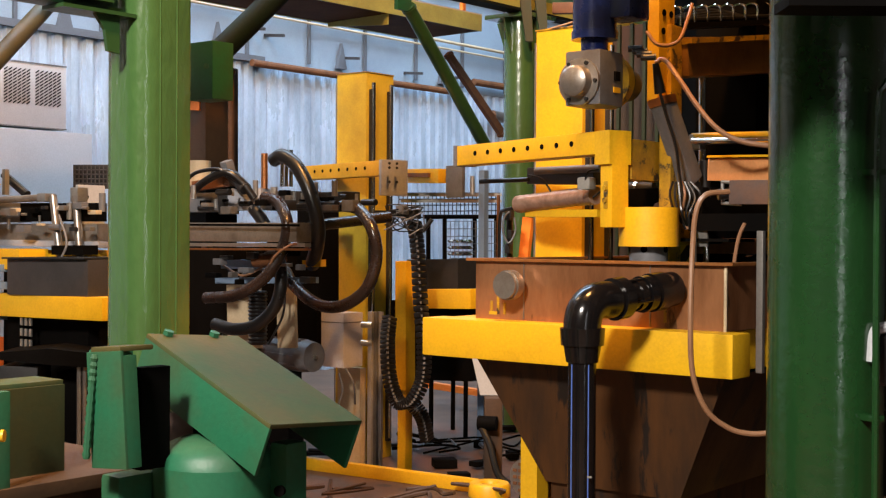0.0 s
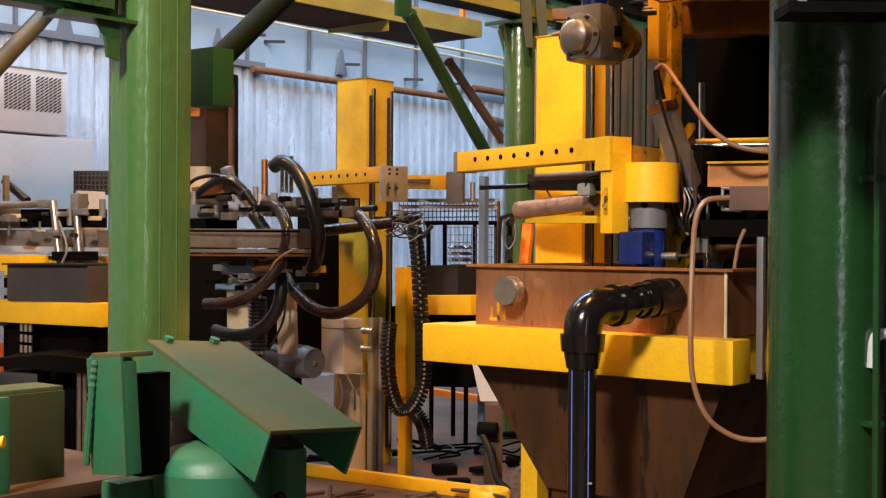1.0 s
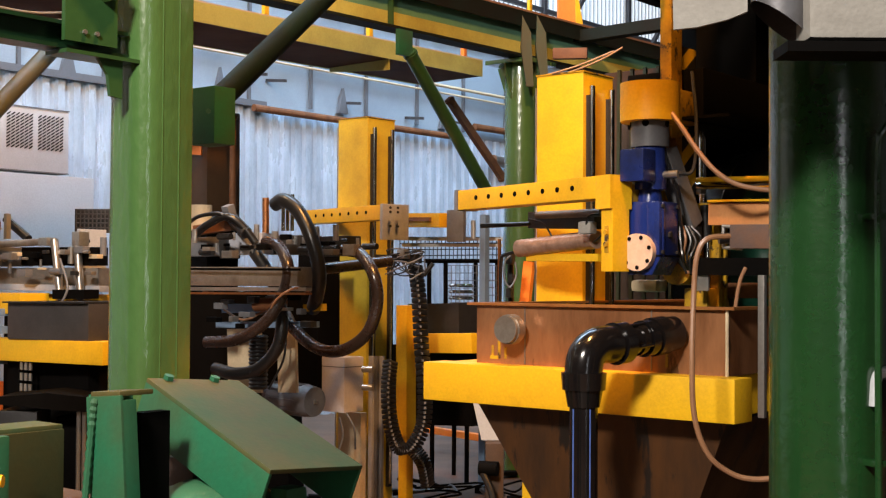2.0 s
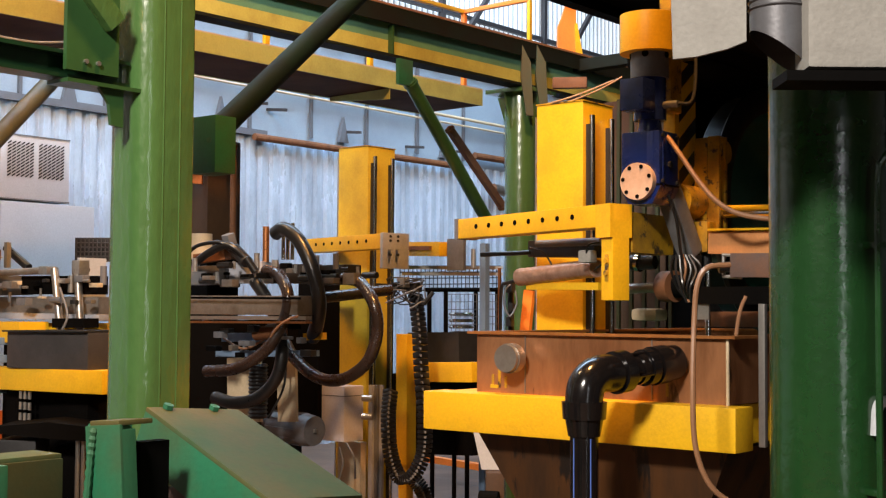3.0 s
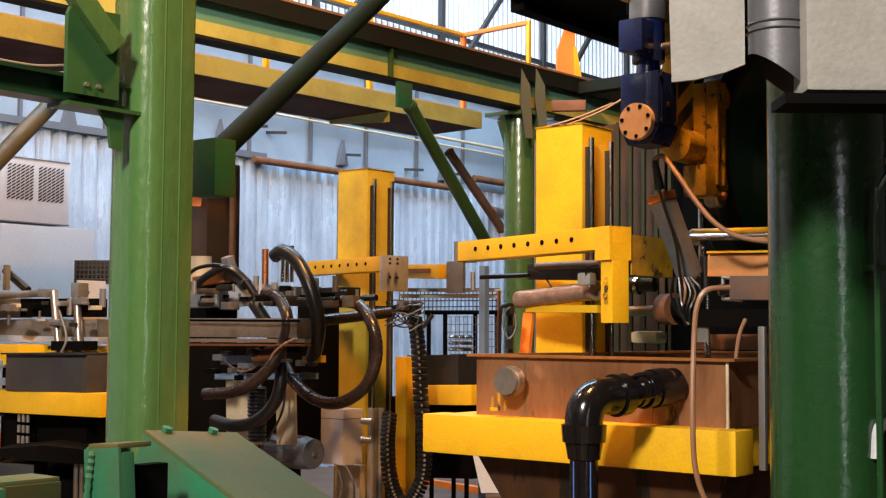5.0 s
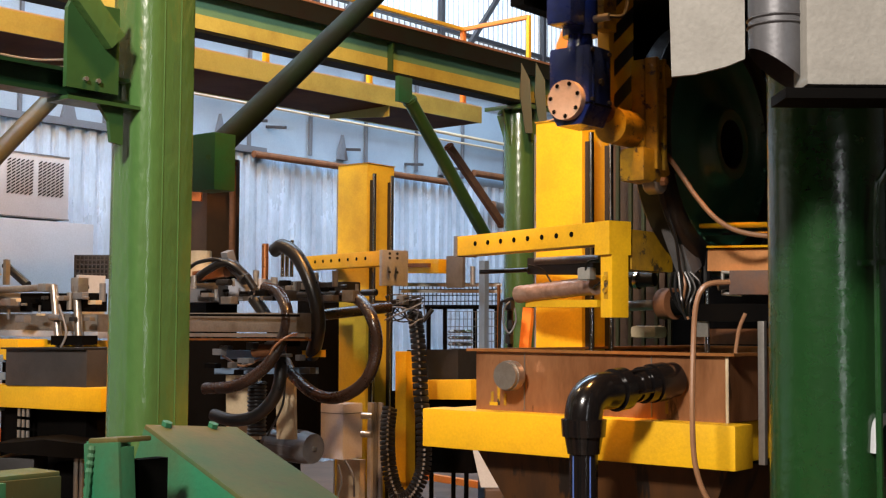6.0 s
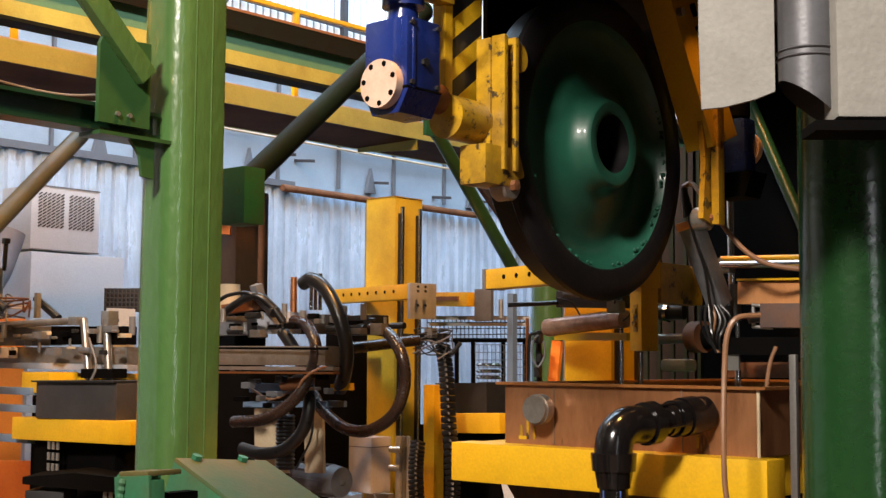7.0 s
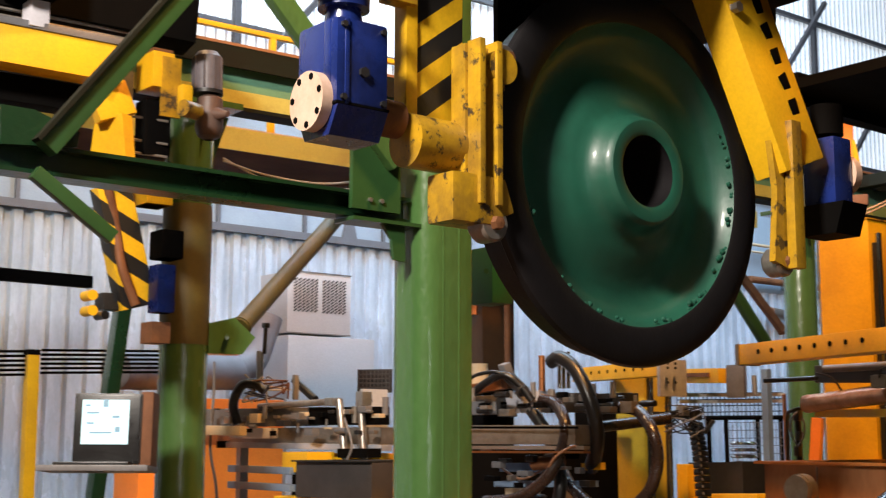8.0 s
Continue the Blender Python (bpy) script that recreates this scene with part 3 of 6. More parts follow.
for q, e in ((bt_a, bt_b), (bt_b, bt_a)):
    part("end_collar", rod(B(), q + (e - q).normalized() * 0.012, q + (e - q).normalized() * 0.026, 0.049, 24), green_mid, bt_tube)
part("fishplate", box(B(), (0.03, 0.13, 0.16), gpose((-0.256, 7.950, 2.824)), 0.003), green_mach, girder)
bt_tube = solid("brace_tube", bar(B(), (0.025, 9.600, 2.715), (0.456, 9.900, 2.131), 0.05, 0.05), rust, "rusty brown diagonal brace bar", "brace")
bt_a, bt_b = Vector((0.025, 9.600, 2.715)), Vector((0.456, 9.900, 2.131))
for q, e in ((bt_a, bt_b), (bt_b, bt_a)):
    part("end_collar", rod(B(), q + (e - q).normalized() * 0.012, q + (e - q).normalized() * 0.026, 0.040, 24), rust, bt_tube)
bt_tube = solid("brace_tube", rod(B(), (-2.239, 5.750, 1.865), (-2.044, 6.800, 2.613), 0.045, 24), olive, "olive stained diagonal brace tube", "brace")
bt_a, bt_b = Vector((-2.239, 5.750, 1.865)), Vector((-2.044, 6.800, 2.613))
for q, e in ((bt_a, bt_b), (bt_b, bt_a)):
    part("end_collar", rod(B(), q + (e - q).normalized() * 0.012, q + (e - q).normalized() * 0.026, 0.050, 24), olive, bt_tube)
gb2 = thing("brace_shoe", (-2.275, 5.650, 1.804), "green bracket shoe on the round column", "bracket")
part("shoe", prism(B(), [(-0.10, -0.08), (0.06, -0.08), (0.12, 0.0), (0.02, 0.09), (-0.10, 0.06)], 0.12, Matrix.Translation((-2.276, 5.680, 1.812)) @ pose(0, 0, 0, 0, 0, 35)), green, gb2)
part("bolt", rod(B(), (-2.252, 5.620, 1.807), (-2.236, 5.580, 1.804), 0.012, 6), green, gb2)
# tall plates at the end of the crane girder
pl = thing("end_stop", (0.578, 8.900, 2.973), "dark olive end stop plates on the girder", "bracket")
for q in ((0.559, 8.850, 2.944), (0.662, 8.850, 2.945)):
    part("plate", prism(B(), [(0.0, -0.25), (0.05, -0.25), (0.03, 0.12), (-0.03, 0.24), (-0.04, 0.02)], 0.03, Matrix.Translation(q) @ pose(0, 0, 0, 0, 0, 5)), green_worn, pl)


# ---- dipping tank on its yellow frame ----
FR = Vector((0.944, 4.180, 1.036))  # near right top corner of the frame
tank = thing("dipping_tank", (FR.x, FR.y, 0), "stained stainless dipping tank on a yellow steel frame", "tank")
fl = 1.315
mid = FR - E1 * fl / 2
channel = part("front_channel", box(B(), (fl, 0.13, 0.146), gpose(mid + E2 * 0.065 - UP * 0.073), 0.006), yellow, tank, "bright yellow box channel")
for d in (0.16, fl - 0.06):
    part("side_channel", box(B(), (0.12, 1.55, 0.14), gpose(FR - E1 * d + E2 * 0.91 - UP * 0.075), 0.006), yellow, tank)
tw, tl, th = 1.055, 1.75, 0.221
t0 = FR - E1 * (0.08 + tw / 2) + E2 * (0.11 + tl / 2)
for name, c, s in (("front_wall", -E2 * tl / 2, (tw, 0.006, th)), ("back_wall", E2 * tl / 2, (tw, 0.006, th)),
                   ("side_wall", -E1 * tw / 2, (0.006, tl, th)), ("side_wall", E1 * tw / 2, (0.006, tl, th))):
    part(name, box(B(), s, gpose(t0 + c + UP * th / 2)), tank_steel, tank)
rim_z = th + 0.006
for c, s in ((-E2 * (tl / 2), (tw + 0.07, 0.045, 0.010)), (E2 * tl / 2, (tw + 0.07, 0.045, 0.010)), (-E1 * tw / 2, (0.045, tl - 0.05, 0.010)), (E1 * tw / 2, (0.045, tl - 0.05, 0.010))):
    part("rim", box(B(), s, gpose(t0 + c + UP * rim_z)), rim_steel, tank, "folded orange brown rim")
part("weld_seam", rod(B(), t0 - E2 * (tl / 2 + 0.004) + E1 * tw / 2, t0 - E2 * (tl / 2 + 0.004) + E1 * tw / 2 + UP * th, 0.006, 8), cream, tank)
fw = t0 - E2 * (tl / 2 + 0.0045)
for d in (-0.30, 0.24):
    part("sheet_seam", box(B(), (0.004, 0.004, th - 0.01), gpose(fw + E1 * d + UP * th / 2)), steel, tank)
for d, h in ((-0.45, 0.05), (-0.42, 0.07), (-0.39, 0.045), (0.30, 0.06)):
    part("paint_run", box(B(), (0.012, 0.0016, h), gpose(fw + E1 * d + UP * (0.02 + h / 2)), 0.0006), yellow_old, tank, "dried yellow paint run")
part("paint_bath", box(B(), (tw - 0.02, tl - 0.02, 0.02), gpose(t0 + UP * 0.02)), wheel_green, tank, "dark green paint bath")
bm = B()
top = [t0 + E1 * a * tw / 2 + E2 * b * tl / 2 - UP * 0.15 for a, b in ((-1, -1), (1, -1), (1, 1), (-1, 1))]
low = [t0 + E1 * (0.34 if a > 0 else -0.22) + E2 * (0.5 if b > 0 else -0.84) - UP * 0.60 for a, b in ((-1, -1), (1, -1), (1, 1), (-1, 1))]
tv, lv = [bm.verts.new(v) for v in top], [bm.verts.new(v) for v in low]
for i in range(4):
    bm.faces.new((tv[i], tv[(i + 1) % 4], lv[(i + 1) % 4], lv[i]))
bm.faces.new(lv)
part("outlet_skirt", box(B(), (0.54, 1.30, 0.22), gpose(t0 + E1 * 0.06 - E2 * 0.17 - UP * 0.71)), hopper_steel, tank, "vertical skirt under the hopper", smooth=False)
part("hopper", bm, hopper_steel, tank, "brown streaked tapering hopper, darkened for its shade", smooth=False)
for a, b in ((-0.40, 0.18), (0.6, 1.0), (-0.72, 1.5), (0.45, 1.5)):
    q = mid + E1 * (a * 0.62) + E2 * b
    part("leg", box(B(), (0.075, 0.075, FR.z - 0.16), gpose(Vector((q.x, q.y, (FR.z - 0.16) / 2)))), yellow, tank)
lg = Vector((0.389, 5.050, 0.578))
part("leg", box(B(), (0.11, 0.06, lg.z), gpose(Vector((lg.x, lg.y, lg.z / 2)))), yellow, tank)
cap = Vector((0.241, 4.790, 1.171))
cap_part = part("cap", rod(B(), cap + E2 * 0.03, cap - E2 * 0.022, 0.051, 28), steel, tank, "round threaded steel cap")
part("cap_ring", rod(B(), cap + E2 * 0.03, cap - E2 * 0.006, 0.056, 28), steel, cap_part)
part("paint_splash", box(B(), (0.035, 0.004, 0.012), gpose(Vector((0.189, 4.800, 1.067)))), yellow, tank, "dried yellow paint splash")
# black plastic drain
dr = thing("drain_pipe", (0.461, 4.160, 0.506), "glossy black plastic drain pipe with blue stripes", "pipe")
el, pa = Vector((0.453, 4.160, 1.132)), Vector((0.780, 4.420, 1.174))
part("outlet", rod(B(), pa, el + (pa - el) * 0.36 , 0.049, 28), black_pe, dr)
d = (pa - el).normalized()
for k, r, w in ((0.97, 0.060, 0.05), (0.83, 0.066, 0.06), (0.69, 0.062, 0.035), (0.60, 0.054, 0.03), (0.385, 0.071, 0.045)):
    q = el + (pa - el) * k
    part("union_ring", rod(B(), q - d * w / 2, q + d * w / 2, r, 28), black_pe, dr)
for a in (0.3, 1.9, 3.5, 5.1):
    o = (UP * math.cos(a) + d.cross(UP) * math.sin(a)) * 0.055
    part("tie_bolt", rod(B(), el + (pa - el) * 0.40 + o, el + (pa - el) * 0.66 + o, 0.006, 8), black_pe, dr)
d0 = (pa - el).normalized()
hor = el + d0 * 0.14
part("elbow", hose(B(), [hor, el + d0 * 0.06 + UP * 0.004, el + d0 * 0.015 - UP * 0.02, el - UP * 0.06, el - UP * 0.10], 0.062, 24, 8), black_pe, dr)
part("socket", rod(B(), el - UP * 0.075, el - UP * 0.13, 0.074, 28, 0.070), black_pe, dr)
part("socket_lower", rod(B(), el - UP * 0.13, el - UP * 0.185, 0.062, 28, 0.052), black_pe, dr)
part("downpipe", rod(B(), el - UP * 0.18, Vector((el.x, el.y, 0.0)), 0.046, 28), black_pe, dr)
for a in (-0.9, 0.35):
    q = Vector((math.sin(a) * 0.0465, -math.cos(a) * 0.0465, 0))
    part("stripe", rod(B(), el + q - UP * 0.19, Vector((el.x, el.y, 0.02)) + q, 0.0022, 6), blue_stripe, dr, "thin blue stripe")
part("marking", bar(B(), Vector((0.465, 4.100, 0.585)), Vector((0.479, 4.100, 0.585)), 0.004, 0.006), white_cloth, dr)
# square steel upright beside the tank and the tan cable
up = thing("steel_upright", (1.034, 4.160, 0.476), "slotted aluminium profile upright", "post")
part("profile", box(B(), (0.022, 0.022, 0.46), Matrix.Translation(Vector((1.029, 4.160, 1.145))) @ G, 0.002), alu, up)
solid("signal_cable", hose(B(), [(0.877, 3.950, 1.493), (0.803, 3.930, 1.483), (0.773, 3.930, 1.431), (0.763, 3.930, 1.319), (0.752, 3.900, 1.113), (0.760, 3.900, 0.942), (0.802, 3.900, 0.830), (0.871, 3.900, 0.774), (0.940, 3.900, 0.757), (1.017, 3.900, 0.763)], 0.0085), cable, "tan sheathed cable hanging in a loop", "cable")
solid("signal_cable", hose(B(), [(1.078, 4.600, 1.405), (1.055, 4.600, 1.345), (1.039, 4.600, 1.233), (1.033, 4.600, 1.072), (1.065, 4.600, 1.035), (1.166, 4.600, 1.036)], 0.007), cable, "thin tan cable hanging at the tank", "cable")


# ---- yellow lifting columns with drilled arms ----
def lifter(corner, top, arm_a, arm_b, label, paint):
    """A square post on the floor (near corner given), guide rails, and a drilled arm from a to b."""
    w = 0.245
    c = Vector(corner) - E1 * w / 2 + E2 * w / 2
    c.z = 0
    t = thing("lifting_column", c, label, "lifting machine", "lifting columns")
    part("post", box(B(), (w, w, top), gpose(c + UP * top / 2), 0.008), paint, t)
    part("top_cap", box(B(), (w + 0.006, w + 0.006, 0.006), gpose(c + UP * (top + 0.003))), yellow_old, t)
    for d in (-0.085, 0.075):
        q = c + E1 * (w / 2 + 0.022) + E2 * d
        part("guide_rail", rod(B(), q + UP * 0.12, q + UP * (top - 0.06), 0.013, 16), chrome, t, "polished guide rail")
        part("rail_bed", box(B(), (0.022, 0.03, top - 0.2), gpose(q - E1 * 0.011 + UP * top / 2)), grey_dark, t)
    part("side_strip", box(B(), (0.006, 0.004, top - 0.1), gpose(c - E1 * (w / 2 + 0.004) - E2 * w / 2 + UP * top / 2)), alu, t)
    a, b = Vector(arm_a), Vector(arm_b)
    d = (b - a).normalized()
    side = d.cross(UP).normalized()
    if side.y > 0:
        side = -side
    h = 0.085
    arm_box = part("arm", bar(B(), a, b, 0.10, h, 0.004), yellow, t, "yellow box arm with a row of holes")
    for i in range(8):
        q = a + d * ((b - a).length * (0.15 + 0.10 * i)) + side * 0.05 + UP * 0.004
        part("hole", rod(B(), q, q + side * 0.003, 0.0105, 14), flat_black, arm_box)
    return t, a, b, d, side


rt, ra, rb, rd, rs = lifter((0.598, 5.550, 1.644), 2.26, (0.101, 5.620, 1.701), (0.607, 4.820, 1.703), "yellow square lifting column with a drilled arm", yellow)
part("arm_end", box(B(), (0.11, 0.02, 0.09), Matrix.Translation(ra - rd * 0.012) @ Matrix((rs, rd, UP)).transposed().to_4x4()), grey, rt)
part("arm_knee", bar(B(), rb + rd * 0.0 - UP * 0.02, rb + rd * 0.085 - UP * 0.02, 0.104, 0.125), yellow, rt)
leg = part("arm_leg", bar(B(), rb + rd * 0.052 + UP * 0.04, rb + rd * 0.052 - UP * 0.315, 0.066, 0.080, 0.004, up=rs), yellow, rt, "yellow hanging leg of the arm")
for z in (-0.17, -0.215):
    q = rb + rd * 0.052 + rs * 0.04 + UP * z
    part("bolt_head", rod(B(), q, q + rs * 0.010, 0.011, 6), yellow_old, leg)
part("worn_patch", box(B(), (0.022, 0.003, 0.10), Matrix.Translation(rb + rd * 0.052 + rs * 0.0412 - UP * 0.195) @ Matrix((rd, rs, UP)).transposed().to_4x4(), 0.001), yellow_old, leg)
part("back_arm", bar(B(), rb + rd * 0.05 + E2 * 0.05 - UP * 0.06, rb + rd * 0.05 + E2 * 0.36 - UP * 0.06, 0.09, 0.15), yellow_old, rt)
lt, la, lb, ld, ls = lifter((-0.462, 7.700, 1.750), 2.33, (-0.884, 8.100, 1.740), (-0.319, 7.220, 1.732), "dirty yellow square lifting column beside hoses", lemon)
part("end_plate", box(B(), (0.17, 0.03, 0.20), Matrix.Translation(Vector((-0.280, 7.200, 1.677))) @ Matrix((ls, ld, UP)).transposed().to_4x4(), 0.004), zinc, lt, "grey machined end plate")
for du in (-0.024, 0.024):
    for dv in (-0.078, -0.054, 0.024):
        q = Vector((-0.277, 7.120, 1.674)) + ls * du - UP * dv
        part("screw", rod(B(), q, q - Vector((0, 0.03, 0)), 0.008, 6), grey_dark, lt)


# ---- rail wheel in its gripper: E1, E2 and up are the local axes ----
CARRIED = Vector((0.003, 3.730, 2.053))
carriage = thing("wheel_gripper", CARRIED, "yellow gripper with blue gear motors holding a green rail wheel", "gripper")
carriage.matrix_basis = Matrix.Translation(CARRIED) @ G


def lpart(name, bm, material, parent, label="", smooth=True):
    ob = new(name, mesh_of(name, bm, material, smooth))
    ob.parent = parent
    return tagged(ob, label)


def at(p, rx=0, ry=0, rz=0):
    return Matrix.Translation(p) @ pose(0, 0, 0, rx, ry, rz)


X, Y = Vector((1, 0, 0)), Vector((0, 1, 0))
wheel = lpart("wheel", lathe(B(), [(-0.006, 0.416), (0.0, 0.424), (0.002, 0.470), (-0.002, 0.510), (-0.010, 0.520), (-0.026, 0.524), (-0.036, 0.516), (-0.045, 0.502), (-0.125, 0.494), (-0.134, 0.485), (-0.134, 0.40),
                                   (-0.09, 0.385), (-0.085, 0.30), (-0.10, 0.16), (-0.17, 0.14), (-0.17, 0.09)], seg=96), wheel_steel, carriage, "dark steel rim of a rail wheel")
lpart("disc", lathe(B(), [(-0.006, 0.416), (-0.028, 0.408), (-0.052, 0.394), (-0.068, 0.374), (-0.078, 0.342), (-0.076, 0.31), (-0.062, 0.27), (-0.045, 0.235), (-0.034, 0.205), (-0.028, 0.185), (-0.016, 0.168),
                          (0.006, 0.157), (0.022, 0.151), (0.034, 0.146), (0.041, 0.138), (0.043, 0.110), (0.038, 0.098)], seg=96), wheel_green, wheel, "wet dark green wheel disc and hub")
lpart("bore", lathe(B(), [(0.038, 0.098), (-0.17, 0.095)], seg=48), wheel_steel, wheel, "dark bore of the hub")
lpart("bore_back", lathe(B(), [(-0.16, 0.0955), (-0.16, 0.001)], seg=48), rust, wheel)
for i in range(60):
    a = random.uniform(-2.9, 0.5)
    r = random.uniform(0.400, 0.420)
    s = random.uniform(0.004, 0.011)
    q = Vector((-0.014, r * math.cos(a), r * math.sin(a)))
    lpart("paint_drip", lathe(B(), [(-s, 0.001), (-s * 0.5, s * 0.9), (s * 0.4, s * 0.8), (s * 0.8, 0.001)], at(q), 8), wheel_green, wheel)


def roller(p, r, parent):
    p = Vector(p)
    ro = lpart("roller", lathe(B(), [(-0.03, 0.008), (-0.03, r - 0.006), (-0.022, r), (0.022, r), (0.03, r - 0.006), (0.03, 0.008)], at(p), 28), steel, parent, "worn steel roller")
    lpart("axle_bolt", lathe(B(), [(0.03, 0.018), (0.048, 0.016), (0.05, 0.001)], at(p), 6), rust, ro)
    return ro


# drive side arm: hazard plate, bearing, roller bracket
hz = Vector((-0.108, -0.615, 0.324))
arm = lpart("hazard_arm", box(B(), (0.035, 0.15, 0.80), at(hz + UP * 0.14), 0.004), hazard, carriage, "yellow arm with black hazard stripes")
lpart("edge_strip", box(B(), (0.05, 0.035, 0.80), at(hz + UP * 0.14 - Y * 0.092), 0.004), yellow, arm)
bh = Vector((-0.074, -0.652, -0.004))
brg = lpart("bearing_housing", rod(B(), bh - Y * 0.08, bh + Y * 0.10, 0.066, 28), yellow_old, carriage, "greasy yellow bearing housing")
rod_b = Vector((-0.040, -0.560, 0.051))
brk = lpart("roller_bracket", box(B(), (0.055, 0.075, 0.40), at(rod_b), 0.006), yellow_old, carriage, "worn yellow roller bracket")
lpart("rib", box(B(), (0.05, 0.018, 0.41), at(rod_b + X * 0.05 - Y * 0.02), 0.004), yellow_old, brk)
lpart("rib", box(B(), (0.05, 0.018, 0.41), at(rod_b + X * 0.05 + Y * 0.035), 0.004), yellow_old, brk)
lpart("upper_lug", lathe(B(), [(-0.02, 0.001), (-0.02, 0.045), (0.03, 0.045), (0.03, 0.001)], at((-0.004, -0.505, 0.198)), 24), yellow_old, brk)
lpart("web", box(B(), (0.05, 0.085, 0.10), at((-0.024, -0.521, 0.194)), 0.004), yellow_old, brk)
lb0 = Vector((-0.026, -0.600, -0.142))
lpart("lower_housing", box(B(), (0.10, 0.13, 0.12), at(lb0), 0.010), yellow_old, brk)
lpart("lower_lug", box(B(), (0.06, 0.08, 0.09), at((-0.007, -0.520, -0.137), 20), 0.012), yellow_old, brk)
roller((-0.009, -0.530, -0.196), 0.045, brk)
roller((-0.034, -0.470, 0.232), 0.038, brk)
# blue gear box with its flange and the motor stack above it
gc = Vector((-0.089, -0.831, 0.095)) - Y * 0.075
gear = lpart("gear_box", box(B(), (0.165, 0.145, 0.21), at(gc + UP * 0.04), 0.016), blue, carriage, "chipped blue worm gear box")
lpart("foot", prism(B(), [(-0.085, 0.02), (0.085, 0.02), (0.05, -0.045), (-0.05, -0.045)], 0.14, at(gc - UP * 0.083)), blue, gear)
lpart("ridge", box(B(), (0.03, 0.149, 0.20), at(gc + X * 0.045 + UP * 0.04), 0.006), blue, gear)
lpart("ridge", box(B(), (0.172, 0.012, 0.20), at(gc - Y * 0.045 + UP * 0.04), 0.003), blue, gear)
lpart("seam", box(B(), (0.168, 0.148, 0.006), at(gc - UP * 0.058)), flat_black, gear)
lpart("oil_plug", rod(B(), gc + X * 0.082 + UP * 0.02, gc + X * 0.092 + UP * 0.02, 0.013, 6), grey_dark, gear)
for a in (-1, 1):
    for b in (-1, 1):
        q = gc + X * 0.082 + Y * a * 0.055 + UP * (0.04 + b * 0.085)
        lpart("bolt", rod(B(), q, q + X * 0.009, 0.008, 6), grey_dark, gear)
fc = gc - Y * 0.072 - UP * 0.045 + X * 0.0
fl0 = lpart("flange", rod(B(), fc, fc - Y * 0.028, 0.069, 36), skin, gear, "round peach coloured cover flange")
bolt_ring(lpart, "cover_bolt", fc - Y * 0.027, -Y, 0.057, 7, 0.0085, 0.003, flat_black, fl0, 0.3)
lpart("output_shaft", rod(B(), gc + Y * 0.06 - UP * 0.05, gc + Y * 0.16 - UP * 0.05, 0.045, 20), rust, gear)
mt = gc + UP * 0.145
lpart("neck_ring", rod(B(), mt, mt + UP * 0.035, 0.028, 20), copper, gear, "yellow brass ring")
lpart("neck", rod(B(), mt - UP * 0.02, mt + UP * 0.06, 0.05, 24, 0.04), blue, gear)
mo = lpart("motor", rod(B(), mt + UP * 0.045, mt + UP * 0.205, 0.062, 28), blue, carriage, "blue electric motor")
lpart("terminal_box", box(B(), (0.10, 0.09, 0.12), at(mt + UP * 0.13 - Y * 0.09), 0.008), blue, mo)
lpart("cable_gland", rod(B(), mt + UP * 0.10 + X * 0.06, mt + UP * 0.10 + X * 0.12, 0.014, 12), alu, mo)
lpart("fan_cowl", rod(B(), mt + UP * 0.205, mt + UP * 0.315, 0.072, 32), grey, mo, "grey motor cowl")
for i in range(5):
    w = i * 1.25
    c = mt + UP * 0.29 + Vector((math.cos(w), math.sin(w), 0)) * 0.066
    lpart("vent_hole", rod(B(), c, c + Vector((math.cos(w), math.sin(w), 0)) * 0.008, 0.013, 12), flat_black, mo)
cp = lpart("collar", rod(B(), mt + UP * 0.30, mt + UP * 0.445, 0.112, 40), yellow, carriage, "yellow steel collar over the motor")
lpart("collar_arm", box(B(), (0.12, 0.22, 0.13), at(mt + UP * 0.37 + Y * 0.13), 0.006), yellow_old, carriage)
lpart("mast_post", box(B(), (0.05, 0.085, 1.05), at(mt + UP * 0.62 + Y * 0.16), 0.006), yellow_old, carriage, "yellow post between the motors")
lpart("motor_cable", hose(B(), [mt + UP * 0.10 + X * 0.12, mt + UP * 0.12 + X * 0.16 + Y * 0.04, mt + UP * 0.3 + X * 0.14 + Y * 0.1, mt + UP * 0.5 + X * 0.1 + Y * 0.14], 0.007), grey_dark, mo)
# upper grey gear motor on a drilled yellow plate
ug = Vector((-0.197, -1.121, 1.150))
up_gear = lpart("upper_gear_box", box(B(), (0.15, 0.16, 0.20), at(ug), 0.012), grey, carriage, "grey bevel gear box with a round cover")
uc = ug - Y * 0.08 - UP * 0.015 - X * 0.01
lpart("round_cover", lathe(B(), [(0.0, 0.085), (0.012, 0.085), (0.016, 0.06), (0.05, 0.056), (0.058, 0.045), (0.06, 0.001)], at(uc, 0, 0, -90), 32), steel, up_gear, "round worn cover")
bolt_ring(lpart, "cover_bolt", uc - Y * 0.010, -Y, 0.074, 6, 0.008, 0.012, grey_dark, up_gear)
lpart("name_plate", box(B(), (0.004, 0.045, 0.02), at(ug + X * 0.078 + Y * 0.03 - UP * 0.04)), yellow, up_gear, "small yellow plate")
lpart("plug", box(B(), (0.01, 0.035, 0.035), at(ug + X * 0.078 + Y * 0.03 + UP * 0.01), 0.003), flat_black, up_gear)
lpart("shaft_flange", rod(B(), ug + Y * 0.08, ug + Y * 0.12, 0.10, 32), yellow_old, up_gear)
lpart("shaft", rod(B(), ug + Y * 0.12, ug + Y * 0.24, 0.06, 28), grey_dark, up_gear)
